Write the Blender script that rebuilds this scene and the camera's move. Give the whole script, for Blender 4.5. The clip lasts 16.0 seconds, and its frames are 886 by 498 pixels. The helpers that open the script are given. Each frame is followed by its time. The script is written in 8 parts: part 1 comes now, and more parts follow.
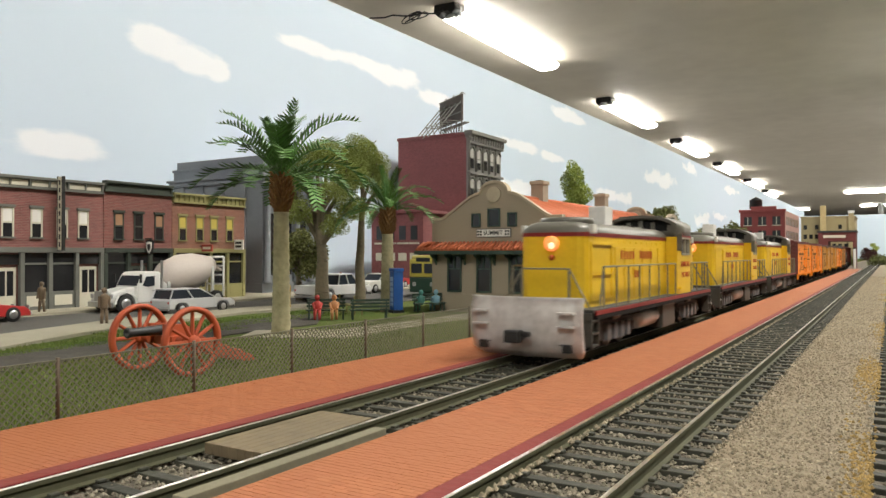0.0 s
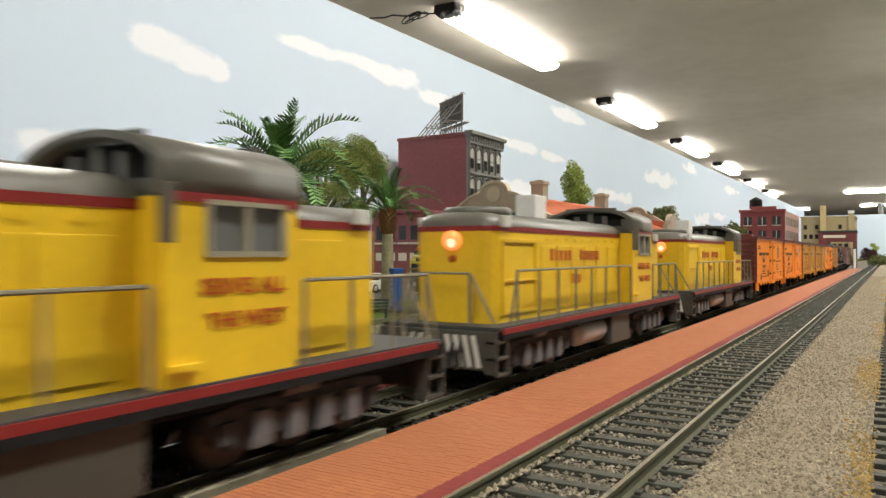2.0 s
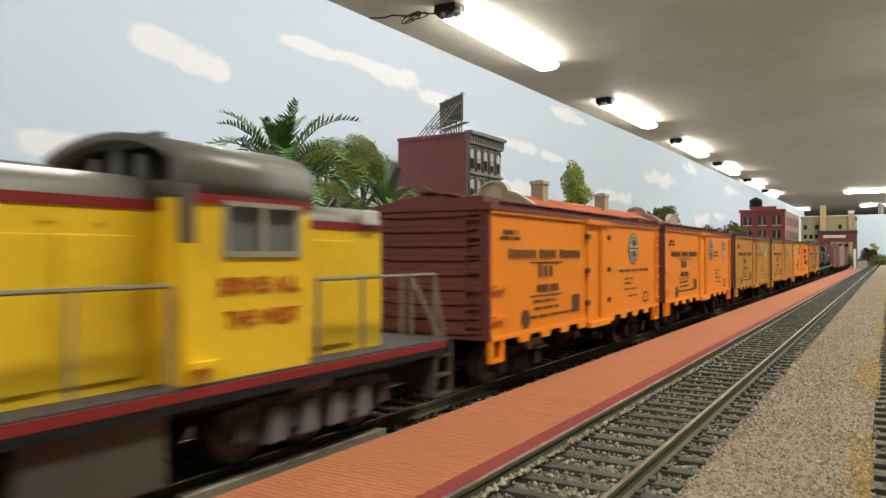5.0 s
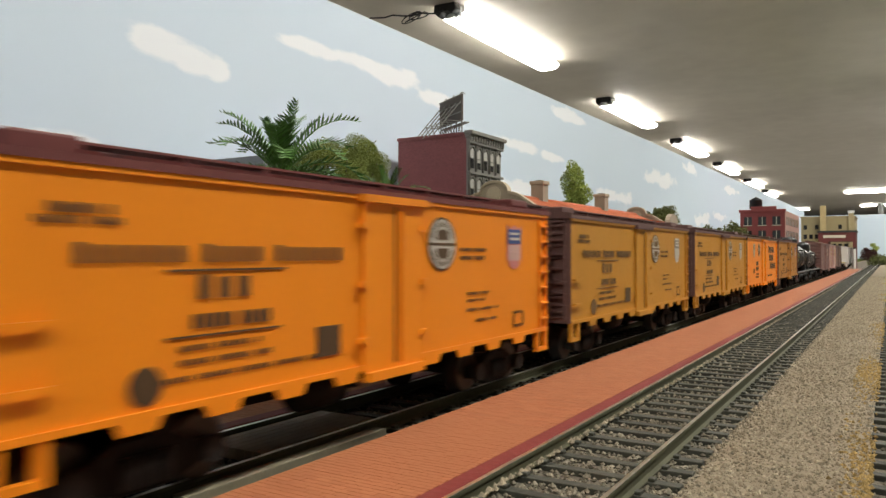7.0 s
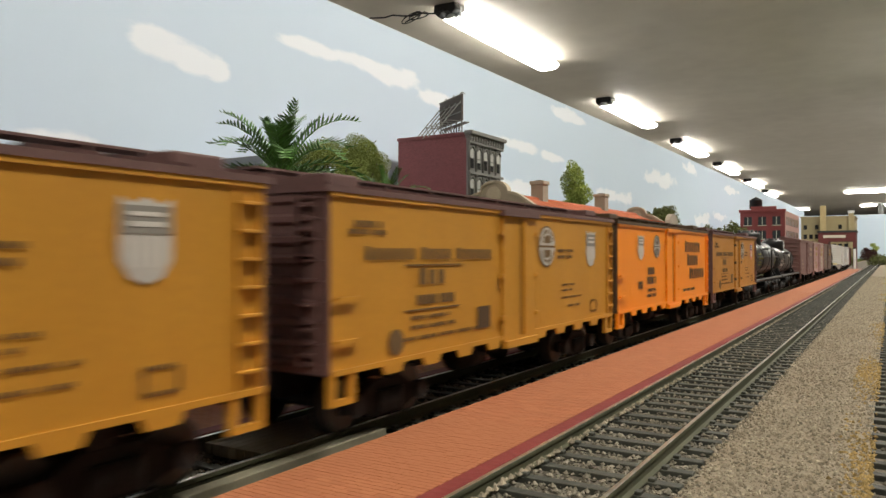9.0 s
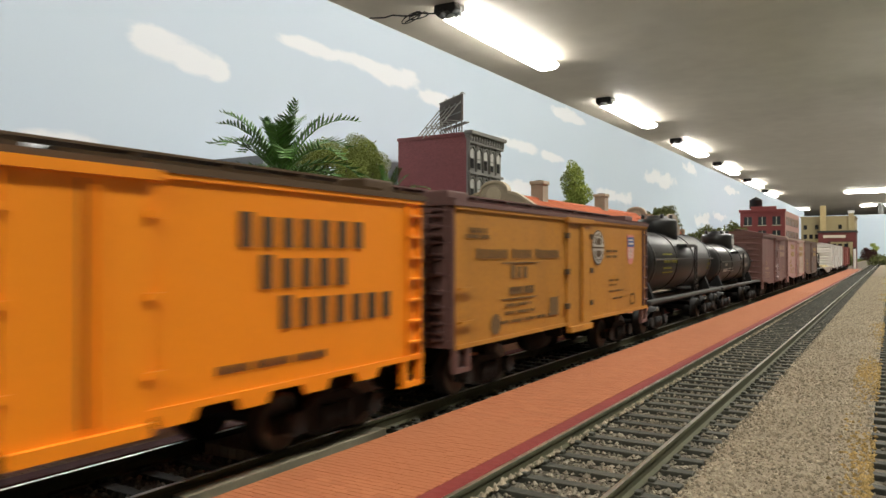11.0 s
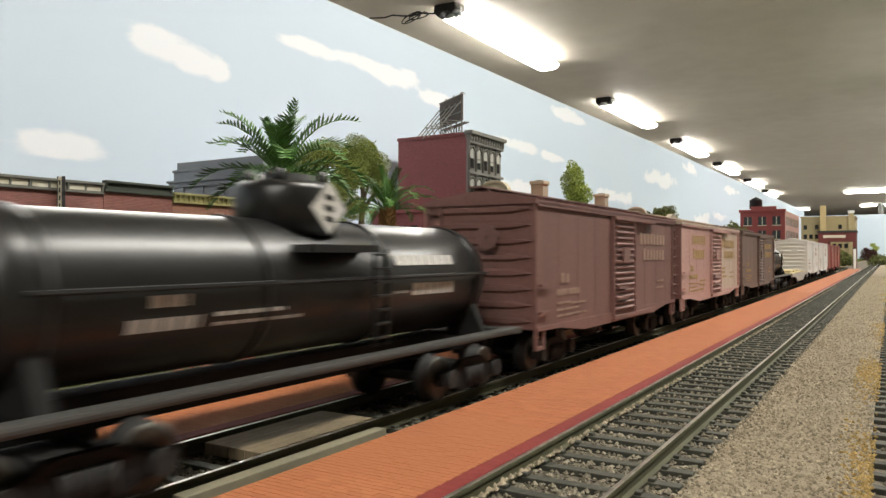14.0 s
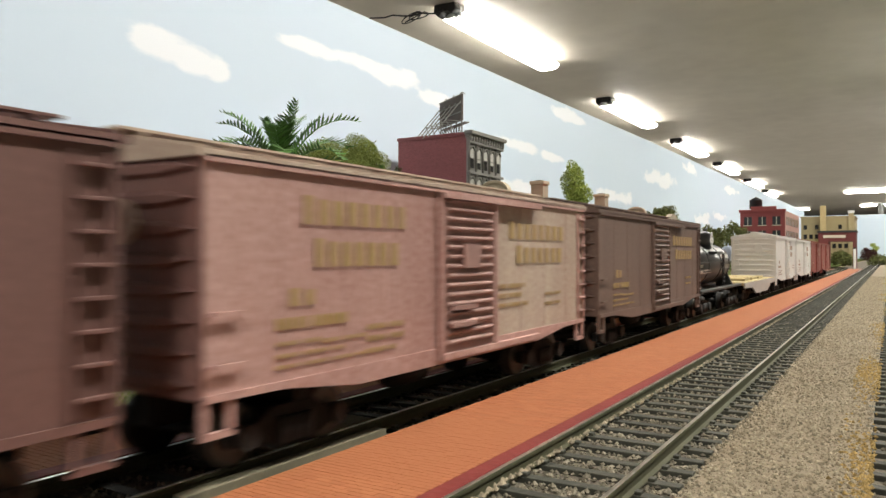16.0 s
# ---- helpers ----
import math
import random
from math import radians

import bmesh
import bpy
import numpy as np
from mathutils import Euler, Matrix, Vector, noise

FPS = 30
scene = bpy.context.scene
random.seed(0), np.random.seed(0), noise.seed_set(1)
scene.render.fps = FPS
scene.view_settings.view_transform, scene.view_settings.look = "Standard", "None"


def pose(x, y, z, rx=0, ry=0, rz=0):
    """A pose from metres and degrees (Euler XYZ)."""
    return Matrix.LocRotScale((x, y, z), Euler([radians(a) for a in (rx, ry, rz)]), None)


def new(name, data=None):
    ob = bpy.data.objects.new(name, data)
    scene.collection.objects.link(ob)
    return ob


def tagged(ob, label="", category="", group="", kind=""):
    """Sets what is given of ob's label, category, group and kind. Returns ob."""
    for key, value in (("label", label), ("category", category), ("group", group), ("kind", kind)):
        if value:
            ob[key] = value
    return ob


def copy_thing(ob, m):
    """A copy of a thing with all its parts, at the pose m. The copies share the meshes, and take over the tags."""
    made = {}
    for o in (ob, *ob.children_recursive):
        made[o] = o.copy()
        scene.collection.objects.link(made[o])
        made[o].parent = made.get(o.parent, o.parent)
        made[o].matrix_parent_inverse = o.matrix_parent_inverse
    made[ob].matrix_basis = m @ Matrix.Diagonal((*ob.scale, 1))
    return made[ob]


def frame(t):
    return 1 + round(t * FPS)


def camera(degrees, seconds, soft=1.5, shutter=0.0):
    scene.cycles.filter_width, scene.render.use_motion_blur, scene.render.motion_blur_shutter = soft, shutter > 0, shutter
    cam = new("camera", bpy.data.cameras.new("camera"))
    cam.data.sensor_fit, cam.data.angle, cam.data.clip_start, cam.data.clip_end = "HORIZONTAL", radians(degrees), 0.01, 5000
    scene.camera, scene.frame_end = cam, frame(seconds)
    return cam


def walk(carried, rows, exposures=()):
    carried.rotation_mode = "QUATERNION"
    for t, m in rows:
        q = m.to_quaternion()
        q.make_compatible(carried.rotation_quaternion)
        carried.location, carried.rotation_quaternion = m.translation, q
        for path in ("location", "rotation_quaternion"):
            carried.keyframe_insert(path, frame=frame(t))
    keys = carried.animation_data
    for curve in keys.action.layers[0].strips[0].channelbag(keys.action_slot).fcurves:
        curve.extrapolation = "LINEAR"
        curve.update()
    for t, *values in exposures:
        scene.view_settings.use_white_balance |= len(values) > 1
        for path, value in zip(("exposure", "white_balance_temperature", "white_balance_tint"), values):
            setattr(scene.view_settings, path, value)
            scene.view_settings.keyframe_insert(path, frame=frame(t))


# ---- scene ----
# A model railway town in 1:87; all sizes below are in millimetres of the model, turned to metres by S.
S = 0.001
EYE = (0.0, 0.0, 0.0316)
YAW, PITCH = 31.32, 0.40
cam = camera(62.18, 16.0, soft=1.5, shutter=0.55)
cam_pose = pose(*EYE, 90 + PITCH, 0, YAW)
walk(cam, [(0.0, cam_pose), (16.0, cam_pose)], [(0.0, 0.92), (4.0, 0.86), (7.0, 0.66), (10.0, 0.66), (12.5, 0.82), (16.0, 0.97)])

# ---------- light ----------
world = bpy.data.worlds.new("room_air")
world.use_nodes = True
world.node_tree.nodes["Background"].inputs[0].default_value = (0.9, 0.95, 1.0, 1)
world.node_tree.nodes["Background"].inputs[1].default_value = 0.0
scene.world = world
CEIL = 1280.0
LAMP_WATTS = 9.4


def tube_lamp(x, y, across=False, half=600.0):
    data = bpy.data.lights.new("tube_light", "AREA")
    data.shape, data.size, data.size_y, data.energy = "RECTANGLE", 0.16, 1.92 * half * S, LAMP_WATTS * half / 600
    data.color = (1.0, 0.985, 0.90)
    ob = new("tube_light", data)
    ob.matrix_world = pose(x * S, y * S, (CEIL - 72) * S, 0, 0, 90 if across else 0)
    return ob


# ---------- mesh helpers ----------
def box(bm, x0, x1, y0, y1, z0, z1):
    v = [bm.verts.new(p) for p in ((x0, y0, z0), (x1, y0, z0), (x1, y1, z0), (x0, y1, z0), (x0, y0, z1), (x1, y0, z1), (x1, y1, z1), (x0, y1, z1))]
    for q in ((3, 2, 1, 0), (4, 5, 6, 7), (0, 1, 5, 4), (1, 2, 6, 5), (2, 3, 7, 6), (3, 0, 4, 7)):
        bm.faces.new([v[i] for i in q])
    return v


def cyl(bm, p0, p1, r0, r1=None, n=12, caps=True):
    p0, p1 = Vector(p0), Vector(p1)
    r1 = r0 if r1 is None else r1
    axis = (p1 - p0).normalized()
    u = axis.orthogonal().normalized()
    w = axis.cross(u)
    ring = []
    for p, r in ((p0, r0), (p1, r1)):
        ring.append([bm.verts.new(p + (u * math.cos(2 * math.pi * k / n) + w * math.sin(2 * math.pi * k / n)) * r) for k in range(n)])
    for k in range(n):
        f = bm.faces.new((ring[0][k], ring[0][(k + 1) % n], ring[1][(k + 1) % n], ring[1][k]))
        f.smooth = n > 6
    if caps:
        bm.faces.new(ring[0][::-1])
        bm.faces.new(ring[1])
    return ring


def lathe(bm, profile, n=16, axis="z", at=(0, 0, 0), half=False):
    """Turns (radius, height) pairs round an axis."""
    rings = []
    for r, h in profile:
        row = []
        for k in range(n):
            a = 2 * math.pi * k / n
            c, s = r * math.cos(a), r * math.sin(a)
            p = {"z": (c, s, h), "y": (c, h, s), "x": (h, c, s)}[axis]
            row.append(bm.verts.new((p[0] + at[0], p[1] + at[1], p[2] + at[2])))
        rings.append(row)
    for a, b in zip(rings, rings[1:]):
        for k in range(n):
            f = bm.faces.new((a[k], a[(k + 1) % n], b[(k + 1) % n], b[k]))
            f.smooth = True
    bm.faces.new(rings[0][::-1])
    bm.faces.new(rings[-1])
    return rings


def extrude_poly(bm, pts, axis, a0, a1, smooth=False):
    """A prism: pts are the outline in the two other axes."""
    def place(p, a):
        return {"x": (a, p[0], p[1]), "y": (p[0], a, p[1]), "z": (p[0], p[1], a)}[axis]
    v0 = [bm.verts.new(place(p, a0)) for p in pts]
    v1 = [bm.verts.new(place(p, a1)) for p in pts]
    n = len(pts)
    for k in range(n):
        f = bm.faces.new((v0[k], v0[(k + 1) % n], v1[(k + 1) % n], v1[k]))
        f.smooth = smooth
    bm.faces.new(v0[::-1])
    bm.faces.new(v1)


def pipe(bm, pts, r, n=6):
    for a, b in zip(pts, pts[1:]):
        cyl(bm, a, b, r, n=n)


def fresh():
    return bmesh.new()


def mesh_of(bm, name, material, bevel=0.0):
    bmesh.ops.recalc_face_normals(bm, faces=bm.faces)
    if bevel:
        bmesh.ops.bevel(bm, geom=[e for e in bm.edges if len(e.link_faces) == 2 and e.calc_face_angle(0) > 0.6], offset=bevel, segments=2, affect="EDGES", profile=0.6)
    bm.transform(Matrix.Scale(S, 4))
    me = bpy.data.meshes.new(name)
    bm.to_mesh(me)
    bm.free()
    me.materials.append(material)
    return me


def part(name, bm, material, parent, label="", bevel=0.0, kind=""):
    ob = new(name, mesh_of(bm, name, material, bevel))
    ob.parent = parent
    return tagged(ob, label, kind=kind)


def thing(name, label, category, group="", m=None, kind=""):
    ob = new(name)
    ob.empty_display_size = 0.01
    ob.matrix_basis = m or Matrix()
    return tagged(ob, label, category, group, kind)


def solid(name, bm, material, label, category, group="", kind="", bevel=0.0, m=None):
    ob = new(name, mesh_of(bm, name, material, bevel))
    ob.matrix_basis = m or Matrix()
    return tagged(ob, label, category, group, kind)


def at(x, y, z=0.0, rz=0.0):
    return pose(x * S, y * S, z * S, 0, 0, rz)


def share(name, mesh, parent, x, y, z, rz=0.0, scale=None):
    ob = new(name, mesh)
    ob.parent = parent
    ob.location = (x * S, y * S, z * S)
    ob.rotation_euler = (0, 0, radians(rz))
    if scale:
        ob.scale = scale
    return ob


# ---------- materials ----------
def mat(name, col, rough=0.6, metal=0.0, col2=None, fine=900.0, coarse=60.0, mix=0.35, bump=0.0, spec=0.4, rnd=0.0, emit=None, strength=0.0, streak=False):
    """Two scales of noise over one colour; rnd shifts the value from object to object."""
    m = bpy.data.materials.new(name)
    m.use_nodes = True
    nt = m.node_tree
    b = nt.nodes["Principled BSDF"]
    b.inputs["Roughness"].default_value, b.inputs["Metallic"].default_value = rough, metal
    b.inputs["Specular IOR Level"].default_value = spec
    co = nt.nodes.new("ShaderNodeTexCoord")
    n1, n2 = nt.nodes.new("ShaderNodeTexNoise"), nt.nodes.new("ShaderNodeTexNoise")
    n1.inputs["Scale"].default_value, n2.inputs["Scale"].default_value = fine, coarse
    n1.inputs["Detail"].default_value, n2.inputs["Detail"].default_value = 4, 5
    for n in (n1, n2):
        nt.links.new(co.outputs["Object"], n.inputs["Vector"])
    if streak:
        sq = nt.nodes.new("ShaderNodeVectorMath")
        sq.operation, sq.inputs[1].default_value = "MULTIPLY", (1, 3.0, 0.22)
        nt.links.new(co.outputs["Object"], sq.inputs[0])
        nt.links.new(sq.outputs[0], n2.inputs["Vector"])
    add = nt.nodes.new("ShaderNodeMath")
    add.operation = "ADD"
    nt.links.new(n1.outputs["Fac"], add.inputs[0])
    nt.links.new(n2.outputs["Fac"], add.inputs[1])
    ramp = nt.nodes.new("ShaderNodeMapRange")
    ramp.inputs["From Min"].default_value, ramp.inputs["From Max"].default_value = 0.65, 1.35
    ramp.inputs["To Max"].default_value = mix
    nt.links.new(add.outputs[0], ramp.inputs["Value"])
    mx = nt.nodes.new("ShaderNodeMix")
    mx.data_type = "RGBA"
    c2 = col2 or tuple(c * 0.55 for c in col)
    mx.inputs[6].default_value, mx.inputs[7].default_value = (*col, 1), (*c2, 1)
    nt.links.new(ramp.outputs[0], mx.inputs[0])
    out = mx.outputs[2]
    if rnd:
        info = nt.nodes.new("ShaderNodeObjectInfo")
        mr = nt.nodes.new("ShaderNodeMapRange")
        mr.inputs["To Min"].default_value, mr.inputs["To Max"].default_value = 1 - rnd, 1 + rnd
        nt.links.new(info.outputs["Random"], mr.inputs["Value"])
        hsv = nt.nodes.new("ShaderNodeHueSaturation")
        nt.links.new(mr.outputs[0], hsv.inputs["Value"])
        nt.links.new(out, hsv.inputs["Color"])
        out = hsv.outputs[0]
    nt.links.new(out, b.inputs["Base Color"])
    if bump:
        bp = nt.nodes.new("ShaderNodeBump")
        bp.inputs["Strength"].default_value, bp.inputs["Distance"].default_value = bump, 0.0006
        nt.links.new(n1.outputs["Fac"], bp.inputs["Height"])
        nt.links.new(bp.outputs[0], b.inputs["Normal"])
    if emit:
        b.inputs["Emission Color"].default_value, b.inputs["Emission Strength"].default_value = (*emit, 1), strength
    return m


def glass(name, tint=(0.03, 0.035, 0.04), rough=0.08):
    return mat(name, tint, rough, 0, mix=0.2, spec=0.6)


M_TIE = mat("tie_plastic", (0.029, 0.031, 0.023), 0.75, col2=(0.075, 0.07, 0.05), mix=0.6, bump=0.3, rnd=0.25)
M_RAIL = mat("rail_side", (0.060, 0.062, 0.038), 0.75, 0.0, col2=(0.095, 0.085, 0.05), mix=0.6, spec=0.12)
M_RAILTOP = mat("rail_top", (0.90, 0.88, 0.82), 0.30, 1.0, col2=(0.55, 0.50, 0.42), coarse=25, mix=0.6)
M_BALLAST = mat("ballast", (0.17, 0.15, 0.12), 0.95, col2=(0.12, 0.10, 0.08), fine=1400, mix=0.9, bump=0.8, spec=0.1)
M_GRAVEL = mat("gravel", (0.26, 0.22, 0.16), 0.95, col2=(0.24, 0.19, 0.13), fine=1500, mix=0.8, bump=0.8, spec=0.1)
M_STONE = mat("gravel_stone", (0.35, 0.30, 0.22), 0.9, col2=(0.18, 0.14, 0.09), fine=800, mix=0.6, spec=0.15)
M_PAVER = mat("brick_paver", (0.345, 0.128, 0.056), 0.75, col2=(0.30, 0.096, 0.041), fine=300, coarse=18, mix=0.6, spec=0.2)
M_JOINT = mat("brick_joint", (0.26, 0.095, 0.05), 0.9, mix=0.4, spec=0.1)
M_COPING = mat("red_coping", (0.20, 0.035, 0.030), 0.7, mix=0.5, bump=0.2, spec=0.2)
M_GRASS = mat("grass_turf", (0.065, 0.115, 0.024), 0.95, col2=(0.12, 0.115, 0.045), fine=1200, coarse=45, mix=0.9, bump=0.9, spec=0.05)
M_TUFT = mat("grass_tuft", (0.10, 0.175, 0.035), 0.9, col2=(0.19, 0.20, 0.07), fine=300, coarse=30, mix=0.8, spec=0.05)
M_ASPHALT = mat("asphalt", (0.12, 0.115, 0.105), 0.85, col2=(0.06, 0.058, 0.055), fine=1500, coarse=30, mix=0.7, bump=0.3, spec=0.2)
M_CONC = mat("concrete", (0.35, 0.325, 0.25), 0.85, col2=(0.20, 0.185, 0.14), coarse=40, mix=0.6, bump=0.2, spec=0.2)
M_TABLE = mat("bench_timber", (0.22, 0.15, 0.09), 0.7, fine=60, coarse=8)
M_ROOMWALL = mat("room_wall", (0.38, 0.36, 0.32), 0.9, fine=30, coarse=2, mix=0.2)
M_ROOMFLOOR = mat("room_floor", (0.20, 0.19, 0.18), 0.7, fine=30, coarse=2, mix=0.3)
M_CEIL = mat("ceiling_plaster", (0.84, 0.79, 0.685), 0.5, col2=(0.70, 0.65, 0.555), fine=6, coarse=0.9, mix=0.8, bump=0.1, spec=0.35)
M_FIX = mat("fixture_white", (0.8, 0.8, 0.78), 0.4, fine=50, coarse=5, mix=0.1)
M_TUBE = mat("glowing_tube", (0.9, 0.9, 0.9), 0.4, emit=(1.0, 0.96, 0.88), strength=13.5, mix=0.05)
M_BLACK = mat("black_plastic", (0.02, 0.02, 0.02), 0.5, mix=0.3)
M_WHITE = mat("white_paint", (0.75, 0.74, 0.70), 0.5, mix=0.2)


CLOUDS = [(432, 224, 36, 15), (486, 221, 36, 14), (511, 219, 16, 14), (664, 272, 55, 9), (746, 275, 71, 12), (834, 273, 83, 14), (915, 263, 50, 12), (349, 119, 44, 11),
          (331, 121, 20, 8), (1226, 230, 92, 11), (1349, 225, 85, 9), (1463, 320, 97, 14), (1195, 153, 79, 14), (2192, 254, 170, 26), (1740, 172, 150, 17),
          (2552, 321, 115, 20), (3269, 300, 200, 20), (2735, 157, 120, 28), (3064, 180, 150, 15)]


def sky_board():
    """Painted backdrop: pale blue with sponged white clouds at their places on the board."""
    m = mat("painted_sky", (0.60, 0.70, 0.82), 0.85, fine=8, coarse=1.5, mix=0.25, col2=(0.65, 0.73, 0.82), spec=0.1)
    nt = m.node_tree
    b = nt.nodes["Principled BSDF"]
    base = b.inputs["Base Color"].links[0].from_socket
    co = nt.nodes.new("ShaderNodeTexCoord")
    warp = nt.nodes.new("ShaderNodeTexNoise")
    warp.inputs["Scale"].default_value, warp.inputs["Detail"].default_value = 34, 8
    wide = nt.nodes.new("ShaderNodeVectorMath"); wide.operation = "MULTIPLY"; wide.inputs[1].default_value = (1, 0.38, 1)
    nt.links.new(co.outputs["Object"], wide.inputs[0])
    nt.links.new(wide.outputs[0], warp.inputs["Vector"])
    best = None
    for y, z, w, h in CLOUDS:
        sub = nt.nodes.new("ShaderNodeVectorMath"); sub.operation = "SUBTRACT"
        sub.inputs[1].default_value = (0, y * S, z * S)
        nt.links.new(co.outputs["Object"], sub.inputs[0])
        mul = nt.nodes.new("ShaderNodeVectorMath"); mul.operation = "MULTIPLY"
        mul.inputs[1].default_value = (0, 1 / (w * S), 1 / (h * S))
        nt.links.new(sub.outputs[0], mul.inputs[0])
        ln = nt.nodes.new("ShaderNodeVectorMath"); ln.operation = "LENGTH"
        nt.links.new(mul.outputs[0], ln.inputs[0])
        if best is None:
            best = ln.outputs["Value"]
        else:
            mn = nt.nodes.new("ShaderNodeMath"); mn.operation = "SMOOTH_MIN"; mn.inputs[2].default_value = 0.3
            nt.links.new(best, mn.inputs[0]); nt.links.new(ln.outputs["Value"], mn.inputs[1])
            best = mn.outputs[0]
    rough_edge = nt.nodes.new("ShaderNodeMath"); rough_edge.operation = "MULTIPLY_ADD"
    rough_edge.inputs[1].default_value, rough_edge.inputs[2].default_value = 2.7, -1.35
    nt.links.new(warp.outputs["Fac"], rough_edge.inputs[0])
    s = nt.nodes.new("ShaderNodeMath"); s.operation = "ADD"
    nt.links.new(best, s.inputs[0]); nt.links.new(rough_edge.outputs[0], s.inputs[1])
    r = nt.nodes.new("ShaderNodeMapRange"); r.interpolation_type = "SMOOTHSTEP"
    r.inputs["From Min"].default_value, r.inputs["From Max"].default_value = 1.12, 0.62
    nt.links.new(s.outputs[0], r.inputs["Value"])
    mx = nt.nodes.new("ShaderNodeMix"); mx.data_type = "RGBA"
    mx.inputs[7].default_value = (0.82, 0.85, 0.91, 1)
    nt.links.new(base, mx.inputs[6]); nt.links.new(r.outputs[0], mx.inputs[0])
    nt.links.new(mx.outputs[2], b.inputs["Base Color"])
    return m


M_SKY = sky_board()

# ---------- room ----------
CX0, CX1, CY0, CY1, FLOOR = -4600, 3200, -3200, 34000, -1120
bm = fresh(); box(bm, CX0, CX1, CY0, CY1, CEIL, CEIL + 120)
solid("ceiling", bm, M_CEIL, "off-white plaster ceiling of the hall", "ceiling", kind="structure")
bm = fresh(); box(bm, CX0, CX1, CY0, CY1, FLOOR - 100, FLOOR)
solid("floor", bm, M_ROOMFLOOR, "grey hall floor below the layout", "floor", kind="structure")
for nm, b in (("wall_west", (CX0 - 120, CX0, CY0 - 120, CY1 + 120)), ("wall_east", (CX1, CX1 + 120, CY0 - 120, CY1 + 120)),
              ("wall_south", (CX0, CX1, CY0 - 120, CY0)), ("wall_north", (CX0, CX1, CY1, CY1 + 120))):
    bm = fresh(); box(bm, *b, FLOOR - 100, CEIL + 120)
    solid(nm, bm, M_ROOMWALL, "plain painted hall wall", "wall", kind="structure")


def ceiling_lamp(x, y, across=False, half=600.0):
    lamp = thing("ceiling_lamp", "white fluorescent tube lamp glowing under the ceiling", "lamp", "ceiling tube lamps", at(x, y, CEIL, 90 if across else 0))
    bm = fresh(); box(bm, -60, 60, -half, half, -34, 0)
    part("housing", bm, M_FIX, lamp, bevel=6)
    bm = fresh(); extrude_poly(bm, [(-78, -34), (78, -34), (76, -46), (62, -60), (38, -68), (-38, -68), (-62, -60), (-76, -46)], "y", 12 - half, half - 12)
    part("diffuser", bm, M_TUBE, lamp, "glowing white lamp diffuser", bevel=3)
    for s in (-1, 1):
        bm = fresh(); box(bm, -48, 48, s * (half + 4) - 13, s * (half + 4) + 13, -56, -6)
        part("end_cap", bm, M_FIX, lamp, bevel=5)
    if not across:
        bm = fresh(); extrude_poly(bm, [(-70, -2), (46, -2), (52, -34), (30, -60), (8, -40), (-22, -40), (-48, -66), (-74, -40)], "y", -half - 78, -half - 18)
        part("bracket", bm, M_BLACK, lamp, "black plug bracket at the lamp's end", bevel=5)
    tube_lamp(x, y, across, half)
    return lamp


for x, y in ((-1860, 1340), (-1876, 3790), (-1930, 6313), (-1955, 8715), (-1980, 11060), (-2000, 13640), (-2060, 16100)):
    ceiling_lamp(x, y)
for k in range(-1, 10):
    ceiling_lamp(430, 760 + 2270 * k)
for x, y, half in ((-155, 16330, 600), (-2120, 21900, 280), (-450, 21040, 170), (60, 21040, 170)):
    ceiling_lamp(x, y, True, half)

# round steel post that carries the hall roof
bm = fresh(); lathe(bm, [(110, FLOOR), (110, FLOOR + 20), (55, FLOOR + 24), (55, CEIL - 20), (110, CEIL - 16), (110, CEIL)], 20, "z", (-190, 20960, 0))
solid("post", bm, M_FIX, "pale grey round steel post under the ceiling", "post")

# lamp cord that hangs in loops from the nearest fixture
bm = fresh()
pts = [Vector((-1890 - 42 * k, 3110 - 12 * k + 10 * math.sin(k * 1.7), CEIL - 40 - 10 * math.sin(k * 1.1) ** 2)) for k in range(10)]
pipe(bm, pts, 4)
for q in range(3):
    pts = [Vector((-2010 + 58 * math.cos(a) - 22 * q, 3070 + 20 * math.sin(a), CEIL - 58 + 20 * math.sin(a + q))) for a in [k * 0.45 for k in range(15)]]
    pipe(bm, pts, 3)
solid("lamp_cord", bm, M_BLACK, "black looped power cord of the ceiling lamp", "cable")

# ---------- layout table and backdrop ----------
bm = fresh(); box(bm, -640, 320, -700, 6400, -120, -9)
solid("ground", bm, M_TABLE, "wooden layout table under the model scenery", "ground", kind="structure")
for x, y in ((-560, -600), (240, -600), (-560, 2600), (240, 2600), (-560, 6200), (240, 6200)):
    bm = fresh(); box(bm, x - 40, x + 40, y - 40, y + 40, FLOOR, -120)
    solid("table_leg", bm, M_TABLE, "square timber leg under the layout table", "table leg", "table legs", bevel=4)

BACK_X = -575.0
bm = fresh(); extrude_poly(bm, [(-700, -9), (6400, -9), (6400, 366), (4646, 360), (2060, 348), (680, 336), (-700, 324)], "x", BACK_X - 8, BACK_X)
solid("backdrop", bm, M_SKY, "pale blue painted sky board behind the town", "backdrop", kind="structure")
bm = fresh(); box(bm, BACK_X, 320, 6400, 6408, -9, 330)
solid("backdrop_end", bm, M_SKY, "pale blue painted sky board closing the layout's end", "backdrop", kind="structure")


def flat_ground(name, pts, z, mtl, label, thick=6.0, kind="structure", category="ground"):
    bm = fresh(); extrude_poly(bm, pts, "z", z - thick, z)
    return solid(name, bm, mtl, label, category, kind=kind)


# ---------- track ----------
T1, T2, T3 = -93.3, -40.8, 10.2
RAIL_H, GAUGE = 2.5, 16.5
TIE_Z = -RAIL_H


